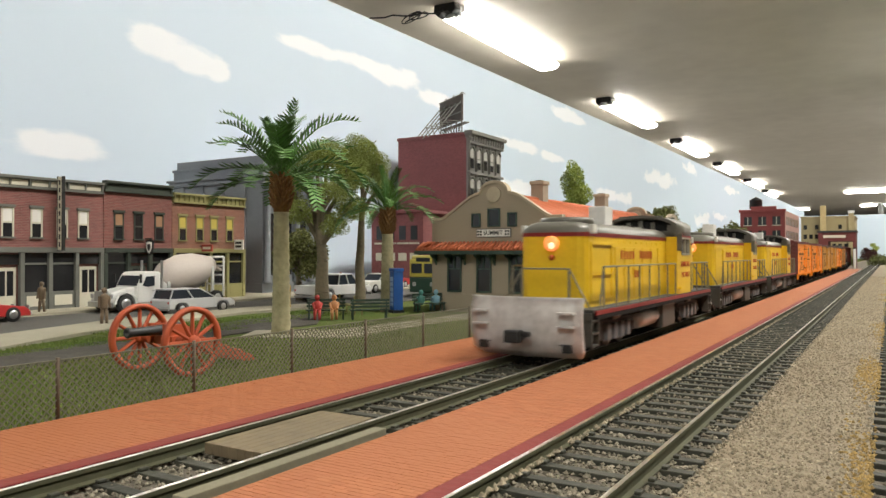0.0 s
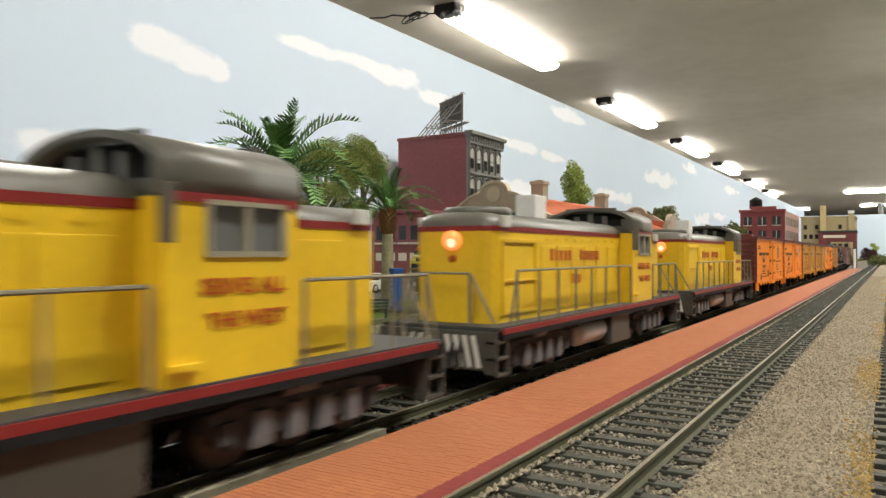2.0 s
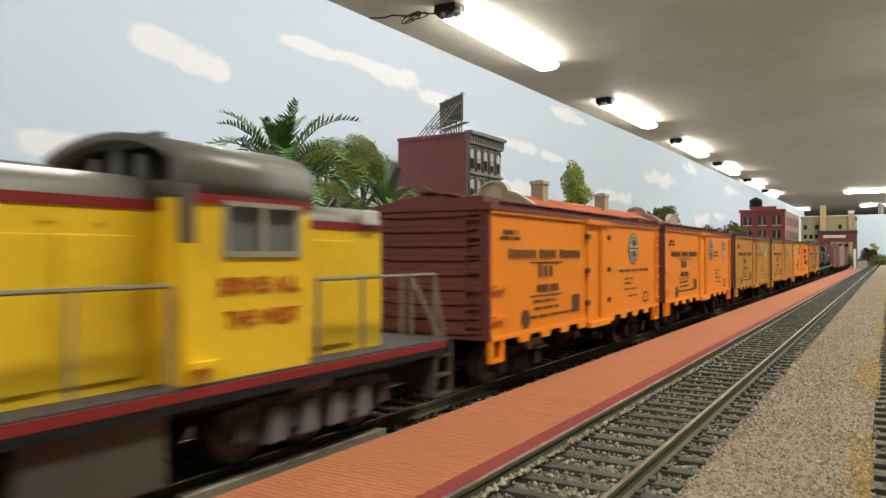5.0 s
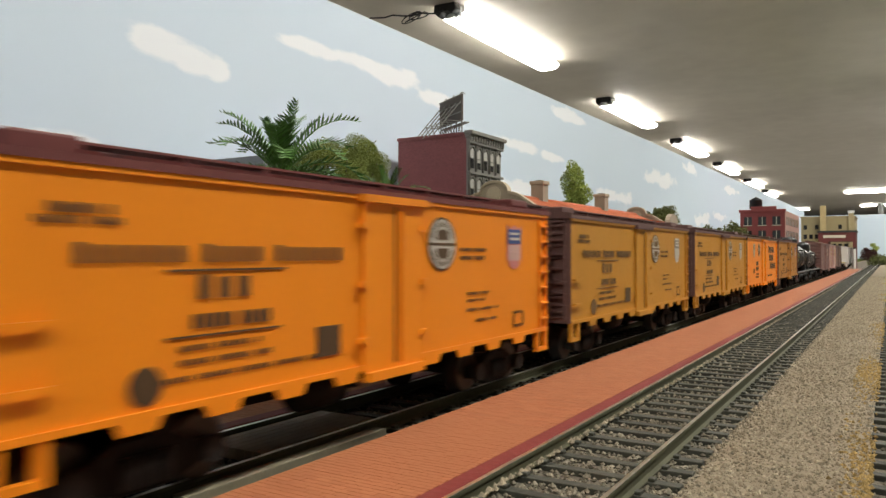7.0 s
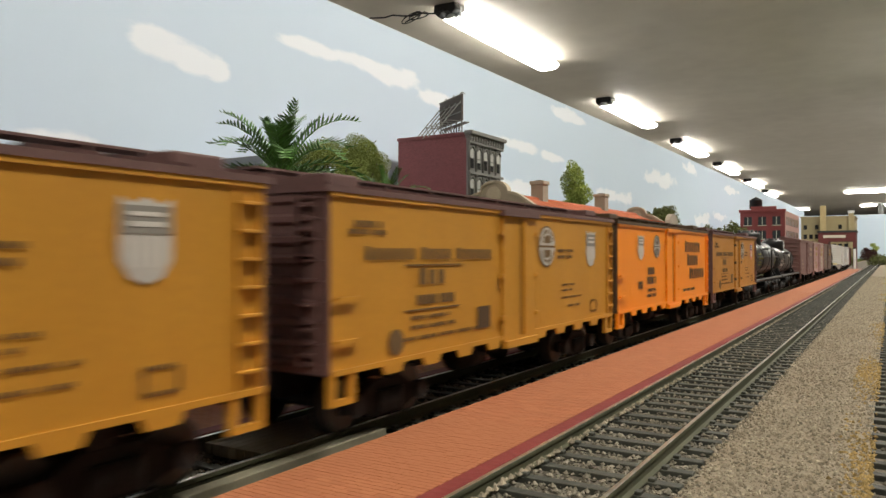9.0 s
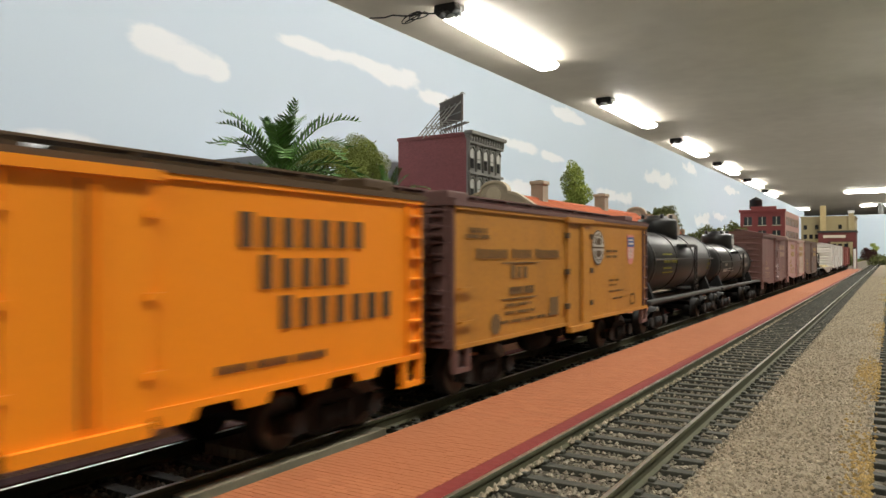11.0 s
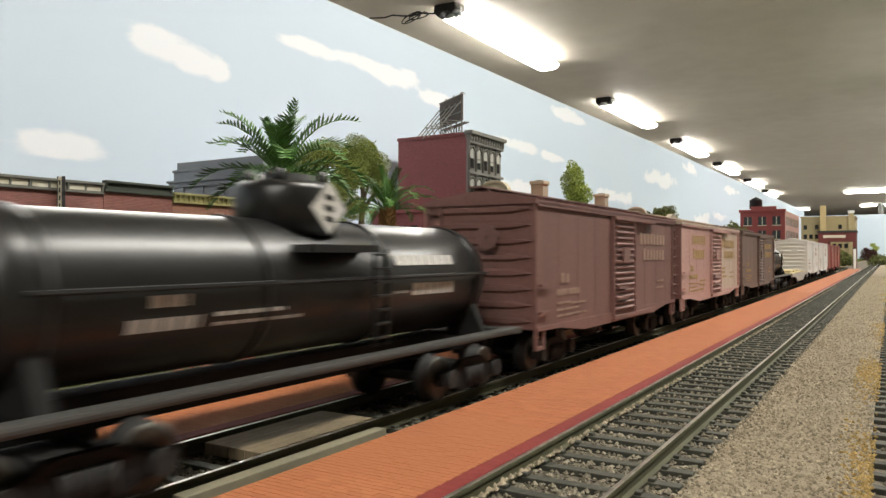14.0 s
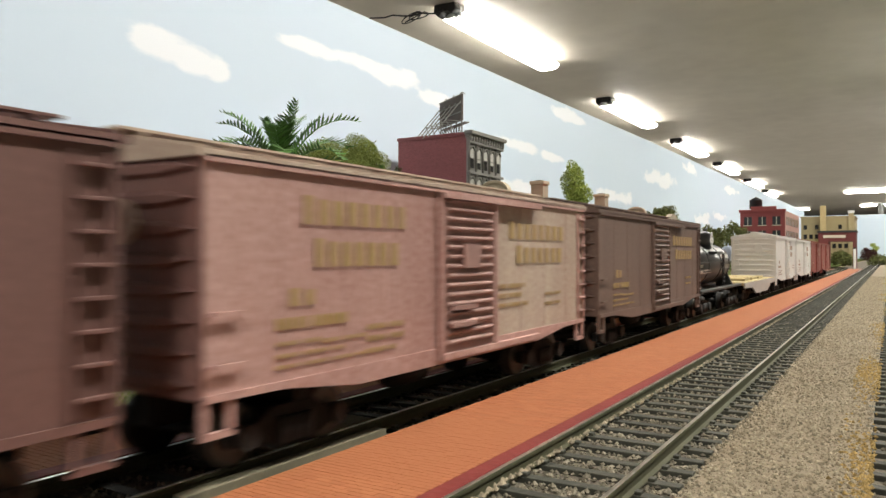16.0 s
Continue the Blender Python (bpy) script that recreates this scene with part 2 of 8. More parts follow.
def rail_profile(x):
    return [(x - 0.95, -2.5), (x + 0.95, -2.5), (x + 0.95, -2.3), (x + 0.28, -2.0), (x + 0.22, -0.95), (x + 0.42, -0.75), (x + 0.42, -0.2), (x + 0.34, -0.1), (x - 0.34, -0.1), (x - 0.42, -0.2), (x - 0.42, -0.75), (x - 0.22, -0.95), (x - 0.28, -2.0), (x - 0.95, -2.3)]


bm = fresh(); box(bm, -1.1, 1.1, -14.5, 14.5, 0, 2.0)
for r in (-GAUGE / 2 - 0.5, GAUGE / 2 + 0.5):
    for d in (-1.45, 1.45):
        box(bm, -0.75, 0.75, r + d - 0.5, r + d + 0.5, 2.0, 2.55)
# worn wood-like ties, ends slightly rounded
tie_mesh = mesh_of(bm, "tie", M_TIE, bevel=0.18)


def straight_track(x, y0, y1, label, near0, near1):
    tr = thing("railway_track", label, "railway track", "railway tracks", at(x, 0, 0))
    for s in (-1, 1):
        bm = fresh(); extrude_poly(bm, rail_profile(s * (GAUGE / 2 + 0.5)), "y", y0, y1)
        rail = part("rail", bm, M_RAIL, tr, "weathered steel rail")
        bm = fresh(); extrude_poly(bm, [(s * (GAUGE / 2 + 0.5) + q, z) for q, z in ((-0.34, -0.12), (0.34, -0.12), (0.3, -0.03), (0.16, 0.0), (-0.16, 0.0), (-0.3, -0.03))], "y", y0, y1)
        part("railhead", bm, M_RAILTOP, rail, "polished rail head")
    far = fresh()
    n = 0
    y = y0
    rng = random.Random(int(x))
    while y < y1:
        if near0 <= y <= near1 and n < 290:
            ob = share("tie", tie_mesh, tr, 0, y, TIE_Z - 2.0, 90 + rng.uniform(-1.2, 1.2))
            n += 1
        else:
            box(far, -14.5, 14.5, y - 1.25, y + 1.25, TIE_Z - 2.0, TIE_Z)
        y += 7.3
    part("ties", far, M_TIE, tr, kind="stuff")
    return tr


straight_track(T1, -400, 1930, "dark weathered railway track between brick platforms", 0, 1500)
straight_track(T2, -400, 5200, "dark weathered railway track beside the gravel strip", 20, 1900)
straight_track(T3, -400, 5200, "dark weathered railway track in the gravel", 20, 1600)

# ---------- ground surfaces ----------
M_CINDER = mat("cinder", (0.05, 0.048, 0.043), 0.95, col2=(0.11, 0.10, 0.085), fine=1100, coarse=120, mix=0.8, bump=0.8, spec=0.1)
flat_ground("ballast_bed", [(-112, -700), (320, -700), (320, 6400), (-112, 6400)], -3.4, M_BALLAST, "dark stone ballast under the tracks", 5)
PLAT0, PLAT1 = -400, 1850


def platform(name, x0, x1, c0, c1):
    bm = fresh(); box(bm, x0, x1, PLAT0, PLAT1, -4.5, -0.9)
    p = solid(name, bm, M_JOINT, "orange brick paved station platform beside the track", "platform", kind="structure")
    bm = fresh(); box(bm, c0, c1, PLAT0, PLAT1, -4.5, -0.45)
    part("coping", bm, M_COPING, p, "dark red platform edge", bevel=0.2)
    return p


plat_mid = platform("platform_middle", -77, -53.6, -53.6, -50.2)
plat_town = platform("platform_town", -139, -108.2, -108.2, -104.6)
flat_ground("gravel_strip", [(-25.3, -700), (-3.0, -700), (-3.0, 6400), (-25.3, 6400)], -2.6, M_GRAVEL, "pale crushed stone between the tracks", 3)
flat_ground("park_lawn", [(-575, -700), (-139, -700), (-139, 6400), (-575, 6400)], -2.6, M_GRASS, "green park grass behind the fence", 6)
flat_ground("road", [(-396, -700), (-330, -100), (-313, 164), (-334, 227), (-341, 323), (-330, 374), (-300, 420), (-290, 760), (-396, 760)], -2.2, M_ASPHALT, "grey asphalt town street", 4, category="road")
flat_ground("store_pavement", [(-575, -700), (-396, -700), (-396, 1100), (-575, 1100)], -0.8, M_CONC, "pale concrete pavement along the stores", 5, category="pavement")
flat_ground("park_pavement", [(-320, -100), (-313, 164), (-334, 227), (-341, 323), (-330, 374), (-308, 347), (-313, 296), (-291, 189), (-268, 140), (-240, 40), (-230, -100)], -1.2, M_CONC, "pale concrete pavement along the park", 4, category="pavement")
flat_ground("dark_path", [(-245, 40), (-257, 134), (-262, 179), (-284, 265), (-282, 330), (-237, 272), (-238, 222), (-226, 155), (-219, 115), (-205, 40)], -2.1, M_CINDER, "dark cinder path through the park", 3, category="path")
flat_ground("garden_path", [(-225, 210), (-186, 234), (-189, 279), (-186, 372), (-205, 376), (-208, 307), (-211, 257), (-240, 235)], -2.0, M_CONC, "pale sandy garden path with benches", 3, category="path")

# timber crossing between and beside the rails
M_PLANK = mat("crossing_timber", (0.185, 0.14, 0.082), 0.8, col2=(0.12, 0.095, 0.06), fine=300, coarse=60, mix=0.8, bump=0.3)
M_PLANK2 = mat("crossing_concrete", (0.19, 0.17, 0.115), 0.85, col2=(0.12, 0.11, 0.075), mix=0.6)
cross = thing("track_crossing", "weathered timber plank crossing between the rails", "track crossing")
for k in range(7):
    x = T1 - 6.6 + k * 1.9
    bm = fresh(); box(bm, x, x + 1.86, 86, 116, -2.4, -0.45)
    part("plank", bm, M_PLANK, cross, bevel=0.15)
for x0, x1, y0, y1 in ((T1 + 10.2, T1 + 12.8, 66, 112), (T1 - 12.8, T1 - 10.2, 82, 112)):
    bm = fresh(); box(bm, x0, x1, y0, y1, -4, -0.9)
    part("edge_plank", bm, M_PLANK2, cross, "pale worn edge plank", bevel=0.2)


def rocks(name, x0, x1, y0, y1, n, r0, r1, z, mtl, label, seed, sink=0.3, skip=None):
    """Loose stones, each a small uneven lump; denser near the front."""
    rng = np.random.default_rng(seed)
    base = np.array([(1, 0, 0), (-1, 0, 0), (0, 1, 0), (0, -1, 0), (0, 0, 1), (0.0, 0.0, -1)], float)
    tri = [(0, 2, 4), (2, 1, 4), (1, 3, 4), (3, 0, 4), (2, 0, 5), (1, 2, 5), (3, 1, 5), (0, 3, 5)]
    verts, faces = [], []
    while len(faces) < n * 8:
        u = rng.random()
        y = y0 + (y1 - y0) * u ** 2.2
        x = x0 + (x1 - x0) * rng.random()
        if skip and skip(x, y):
            continue
        r = r0 + (r1 - r0) * rng.random() ** 2
        p = base * (1 + 0.5 * (rng.random((6, 1)) - 0.5)) * r * np.array([1, rng.uniform(0.7, 1.2), rng.uniform(0.6, 0.95)])
        a = rng.uniform(0, 6.28)
        ca, sa = math.cos(a), math.sin(a)
        p = np.stack([p[:, 0] * ca - p[:, 1] * sa, p[:, 0] * sa + p[:, 1] * ca, p[:, 2]], 1) + np.array([x, y, z + r * sink])
        i = len(verts)
        verts += [tuple(q * S) for q in p]
        faces += [(a0 + i, b0 + i, c0 + i) for a0, b0, c0 in tri]
    me = bpy.data.meshes.new(name)
    me.from_pydata(verts, [], faces)
    me.materials.append(mtl)
    return tagged(new(name, me), label, "stones", kind="stuff")


def island_tint(m, lo, hi):
    """Varies the value from stone to stone."""
    nt = m.node_tree
    b = nt.nodes["Principled BSDF"]
    src = b.inputs["Base Color"].links[0].from_socket
    g = nt.nodes.new("ShaderNodeNewGeometry")
    mr = nt.nodes.new("ShaderNodeMapRange")
    mr.inputs["To Min"].default_value, mr.inputs["To Max"].default_value = lo, hi
    nt.links.new(g.outputs["Random Per Island"], mr.inputs["Value"])
    hsv = nt.nodes.new("ShaderNodeHueSaturation")
    nt.links.new(mr.outputs[0], hsv.inputs["Value"])
    nt.links.new(src, hsv.inputs["Color"])
    nt.links.new(hsv.outputs[0], b.inputs["Base Color"])
    return m


island_tint(M_STONE, 0.55, 1.35)
M_DARKSTONE = island_tint(mat("ballast_stone", (0.27, 0.245, 0.19), 0.9, col2=(0.13, 0.11, 0.08), mix=0.7, spec=0.1), 0.4, 1.4)
M_OCHRE = island_tint(mat("ochre_turf", (0.33, 0.225, 0.085), 0.95, col2=(0.30, 0.22, 0.10), mix=0.7, spec=0.05), 0.6, 1.3)
rocks("gravel", -26, -3.2, 30, 1300, 42000, 0.16, 0.46, -2.6, M_STONE, "pale crushed stone chips", 1)
rocks("ballast", -54, -24, 30, 1100, 21000, 0.25, 0.62, -3.1, M_DARKSTONE, "grey ballast stones between the ties", 2)
rocks("ballast_chips", -50.4, -48.2, 40, 900, 2200, 0.25, 0.7, -2.2, M_STONE, "pale ballast chips along the coping", 3)
rocks("ballast_gravel", -104, -77, 20, 900, 11000, 0.25, 0.6, -3.1, M_DARKSTONE, "grey ballast stones between the ties", 4)
rocks("ballast_rubble", -3.5, 28, 30, 900, 7000, 0.25, 0.6, -3.3, M_DARKSTONE, "grey ballast stones of the near track", 5)
rocks("dry_turf", -8.5, -2.4, 40, 1200, 4200, 0.2, 0.5, -2.5, M_OCHRE, "ochre dry turf beside the ties", 6, sink=0.1, skip=lambda x, y: noise.noise(Vector((x * 0.08, y * 0.02 + 3, 0))) + 0.8 * noise.noise(Vector((x * 1.3, y * 0.9, 5))) < 0.05 + (-2.4 - x) * 0.06)

# ---------- train ----------
M_YELLOW = mat("armour_yellow", (0.80, 0.53, 0.022), 0.38, col2=(0.60, 0.365, 0.018), fine=700, coarse=35, mix=0.55, streak=True, spec=0.35)
M_ROOFGREY = mat("loco_grey", (0.12, 0.112, 0.09), 0.40, col2=(0.10, 0.095, 0.08), mix=0.6, spec=0.5)
M_REDSTRIPE = mat("stripe_red", (0.23, 0.020, 0.018), 0.45, mix=0.4)
M_REDTEXT = mat("letter_red", (0.46, 0.085, 0.012), 0.5, mix=0.3)
M_UNDER = mat("underframe", (0.010, 0.010, 0.010), 0.7, col2=(0.022, 0.021, 0.020), mix=0.7, bump=0.3, spec=0.12)
M_TRUCK = mat("truck_grime", (0.078, 0.076, 0.078), 0.7, col2=(0.032, 0.031, 0.032), mix=0.7, bump=0.3, spec=0.12)
M_FTRUCK = mat("freight_truck_black", (0.026, 0.025, 0.024), 0.65, col2=(0.012, 0.012, 0.012), mix=0.7, bump=0.3, spec=0.2)
M_SPRING = mat("truck_spring", (0.13, 0.13, 0.133), 0.6, col2=(0.07, 0.067, 0.067), mix=0.6)
M_TANKCYL = mat("air_tank", (0.50, 0.52, 0.53), 0.26, 0.3, mix=0.4, spec=0.6)
M_GREYBOX = mat("battery_box", (0.066, 0.063, 0.052), 0.5, mix=0.5)
M_PLOW = mat("plow_grey", (0.64, 0.63, 0.61), 0.5, col2=(0.33, 0.31, 0.30), fine=400, coarse=90, mix=0.8)
M_HEADLIGHT = mat("headlight_glow", (0.9, 0.35, 0.1), 0.3, emit=(1.0, 0.26, 0.07), strength=0.5, mix=0.1)
M_HEADCORE = mat("headlight_core", (0.9, 0.7, 0.5), 0.3, emit=(1.0, 0.60, 0.35), strength=0.8, mix=0.1)
M_RAILING = mat("railing_grey", (0.30, 0.275, 0.20), 0.5, mix=0.4)
M_GLASS = glass("cab_glass", (0.15, 0.155, 0.15), 0.06)
M_NUMBER = mat("number_board", (0.55, 0.55, 0.50), 0.5, mix=0.3)
M_WHEEL = mat("wheel_metal", (0.014, 0.014, 0.014), 0.6, 0.0, col2=(0.03, 0.027, 0.025), mix=0.6, spec=0.12)
M_TREAD = mat("wheel_tread", (0.07, 0.066, 0.056), 0.4, 0.5, mix=0.5)
M_HANDRAIL = mat("handrail_brown_grey", (0.20, 0.18, 0.13), 0.5, mix=0.4)
M_WALK = mat("walkway_grey", (0.044, 0.043, 0.040), 0.6, mix=0.5)
M_STACK = mat("stack_white", (0.72, 0.71, 0.68), 0.6, mix=0.3)


def wheelset(parent, y, r, x=7.6):
    bm = fresh()
    cyl(bm, (-11.5, y, r), (11.5, y, r), 1.1, n=8)
    axle = part("axle", bm, M_WHEEL, parent)
    for s in (-1, 1):
        bm = fresh()
        lathe(bm, [(r * 0.25, s * (x + 2.8)), (r * 0.55, s * (x + 1.9)), (r * 0.8, s * (x + 2.3)), (r, s * (x + 2.6)), (r, s * (x + 0.4)), (r * 1.1, s * (x + 0.2)), (r * 1.1, s * (x - 0.4)), (r * 0.3, s * (x - 0.5))], 20, "x", (0, y, r))
        part("wheel", bm, M_WHEEL, axle)
        bm = fresh()
        lathe(bm, [(r * 0.84, s * (x + 2.7)), (r * 1.0, s * (x + 2.66)), (r * 0.99, s * (x + 2.5)), (r * 0.84, s * (x + 2.5))], 20, "x", (0, y, r))
        part("tyre", bm, M_TREAD, axle, "bright wheel tread")


def freight_truck(car, y):
    tr = part("truck", box_bm(-9, 9, y - 3, y + 3, 3.6, 7.2), M_UNDER, car, "dark four-wheel truck")
    for d in (-10.2, 10.2):
        wheelset(tr, y + d, 4.8)
    for s in (-1, 1):
        x0, x1 = sorted((s * 11.2, s * 12.9))
        bm = fresh()
        extrude_poly(bm, [(y - 13, 3.6), (y - 8.5, 3.4), (y - 4.5, 1.8), (y + 4.5, 1.8), (y + 8.5, 3.4), (y + 13, 3.6), (y + 13, 6.2), (y + 8, 6.4), (y + 4.5, 8.4), (y - 4.5, 8.4), (y - 8, 6.4), (y - 13, 6.2)], "x", x0, x1)
        part("side_frame", bm, M_UNDER, tr, bevel=0.25)
        bm = fresh()
        for d in (-2.6, 0, 2.6):
            cyl(bm, (s * 13.1, y + d, 2.6), (s * 13.1, y + d, 6.6), 1.0, n=8)
        part("spring", bm, M_FTRUCK, tr)
        for d in (-10.2, 10.2):
            bm = fresh(); cyl(bm, (s * 12.4, y + d, 4.9), (s * 14.0, y + d, 4.9), 1.9, n=10)
            part("journal_box", bm, M_FTRUCK, tr)


def box_bm(*b):
    bm = fresh(); box(bm, *b)
    return bm


def coupler(car, y, d):
    bm = fresh()
    box(bm, -1.6, 1.6, min(y, y + d * 6), max(y, y + d * 6), 8.2, 10.4)
    box(bm, -2.6, 2.2, min(y + d * 4.5, y + d * 7.5), max(y + d * 4.5, y + d * 7.5), 7.4, 11.2)
    part("coupler", bm, M_UNDER, car, bevel=0.4)


def letter_bars(name, words, x, y0, z, h, w, mtl, parent, gap=0.44, label="painted lettering, drawn as bars", depth=0.25):
    """Rows of upright bars, one for each painted letter."""
    bm = fresh()
    y = y0
    for n in words:
        for k in range(n):
            tall = h * (1.12 if k == 0 else 1.0)
            box(bm, x, x + depth * 0.6, y, y + w * (1 - gap), z, z + tall)
            y += w
        y += w * 0.9
    return part(name, bm, mtl, parent, label, kind="stuff")


def bar_rows(name, rows, x, mtl, parent, label="small painted data lines"):
    """Lines too small to read: short bars with word gaps; thin ones stay ruled lines."""
    bm = fresh()
    for y0, y1, z, h in rows:
        if h <= 0.3:
            box(bm, x, x + 0.1, y0, y1, z, z + h)
            continue
        y, k = y0, 0
        while y < y1 - 0.3:
            box(bm, x, x + 0.1, y, min(y1, y + 0.42 + 0.35 * h), z, z + h + 0.25)
            y += 0.85 + 0.4 * h + (0.9 if k % 6 == 4 else 0.0)
            k += 1
    return part(name, bm, mtl, parent, label, kind="stuff")


def text(name, body, size, mtl, parent, m, label="", depth=0.08):
    cu = bpy.data.curves.new(name, "FONT")
    cu.offset = 0.010 * size * S
    cu.body, cu.size, cu.extrude, cu.align_x, cu.align_y = body, size * S, depth * S, "CENTER", "CENTER"
    tmp = bpy.data.objects.new(name, cu)
    me = bpy.data.meshes.new_from_object(tmp)
    bpy.data.objects.remove(tmp)
    me.materials.clear()
    me.materials.append(mtl)
    ob = new(name, me)
    ob.parent = parent
    ob.matrix_basis = m
    return tagged(ob, label)


def side_text(name, body, size, mtl, parent, x, y, z, label=""):
    return text(name, body, size, mtl, parent, pose(x * S, y * S, z * S, 90, 0, 90), label)


def loco_truck(car, y):
    tr = part("truck", box_bm(-9, 9, y - 14, y + 14, 4.5, 9.5), M_UNDER, car, "grimy diesel truck")
    for d in (-14, 0, 14):
        wheelset(tr, y + d, 5.6)
    for s in (-1, 1):
        x0, x1 = sorted((s * 11.5, s * 13.6))
        bm = fresh()
        extrude_poly(bm, [(y - 20, 6.5), (y - 16, 3.6), (y - 12, 3.6), (y - 9, 5.4), (y - 5, 5.4), (y - 3, 3.6), (y + 3, 3.6), (y + 5, 5.4), (y + 9, 5.4), (y + 12, 3.6), (y + 16, 3.6), (y + 20, 6.5), (y + 20, 9.4), (y + 14, 10.2), (y - 14, 10.2), (y - 20, 9.4)], "x", x0, x1)
        part("side_frame", bm, M_TRUCK, tr, bevel=0.3)
        for d in (-10.5, 3.4, -3.4, 10.5):
            bm = fresh()
            xa, xb = sorted((s * 13.3, s * 15.0))
            extrude_poly(bm, [(y + d - 1.9, 3.4), (y + d + 1.9, 3.4), (y + d + 1.5, 8.8), (y + d - 1.5, 8.8)], "x", xa, xb)
            part("spring", bm, M_SPRING, tr, "pale worn spring pocket", bevel=0.3)
        for d in (-17, -7, 7, 17):
            bm = fresh()
            xa, xb = sorted((s * 13.3, s * 14.4))
            box(bm, xa, xb, y + d - 1.6, y + d + 1.6, 4.6, 8.0)
            part("journal_box", bm, M_TRUCK, tr, bevel=0.4)
        bm = fresh()
        cyl(bm, (s * 13.4, y - 6, 11.0), (s * 13.4, y + 2, 11.0), 1.4, n=10)
        part("brake_cylinder", bm, M_SPRING, tr)


def railing(car, x, y0, y1, posts, z0, z1, drop0=False, drop1=False):
    bm = fresh()
    pts = [(x, y0, z1), (x, y1, z1)]
    if drop0:
        pts = [(x, y0 - 4, z0 - 1.0)] + pts
    if drop1:
        pts = pts + [(x, y1 + 4, z0 - 1.0)]
    pipe(bm, pts, 0.33, 6)
    for k in range(posts):
        y = y0 + (y1 - y0) * k / max(1, posts - 1)
        cyl(bm, (x, y, z0), (x, y, z1), 0.36, n=6)
    part("handrail", bm, M_HANDRAIL, car, "thin grey metal handrail")


def hood(car, name, y0, y1, hw, z0, z1, crown, front_round=3.0, rear_round=0.6):
    bm = fresh()
    pts = [(-hw, y1 - rear_round), (-hw + rear_round, y1), (hw - rear_round, y1), (hw, y1 - rear_round), (hw, y0 + front_round),
           (hw - front_round * 0.3, y0 + front_round * 0.3), (hw - front_round, y0), (-hw + front_round, y0), (-hw + front_round * 0.3, y0 + front_round * 0.3), (-hw, y0 + front_round)]
    extrude_poly(bm, pts, "z", z0, z1 - 1.3)
    h = part(name, bm, M_YELLOW, car, "yellow painted engine hood")
    bm = fresh(); extrude_poly(bm, [(p[0] * 1.012, p[1] + (0.12 if p[1] > y0 + 5 else -0.12)) for p in pts], "z", z1 - 1.3, z1)
    part("stripe", bm, M_REDSTRIPE, h, "dark red stripe")
    bm = fresh()
    prev = None
    for q in range(6):
        a = q / 5 * math.pi / 2
        inset, z = (1 - math.cos(a)) * hw * 0.55, z1 + math.sin(a) * crown
        ring = [bm.verts.new((p[0] * (1 - inset / hw), y0 + (p[1] - y0) * (1 - inset / (y1 - y0) * 0.9) + inset * 0.5, z)) for p in pts]
        if prev:
            for k in range(len(pts)):
                f = bm.faces.new((prev[k], prev[(k + 1) % len(pts)], ring[(k + 1) % len(pts)], ring[k]))
                f.smooth = True
        prev = ring
    bm.faces.new(prev)
    part("roof", bm, M_ROOFGREY, h, "grey rounded hood roof")
    return h


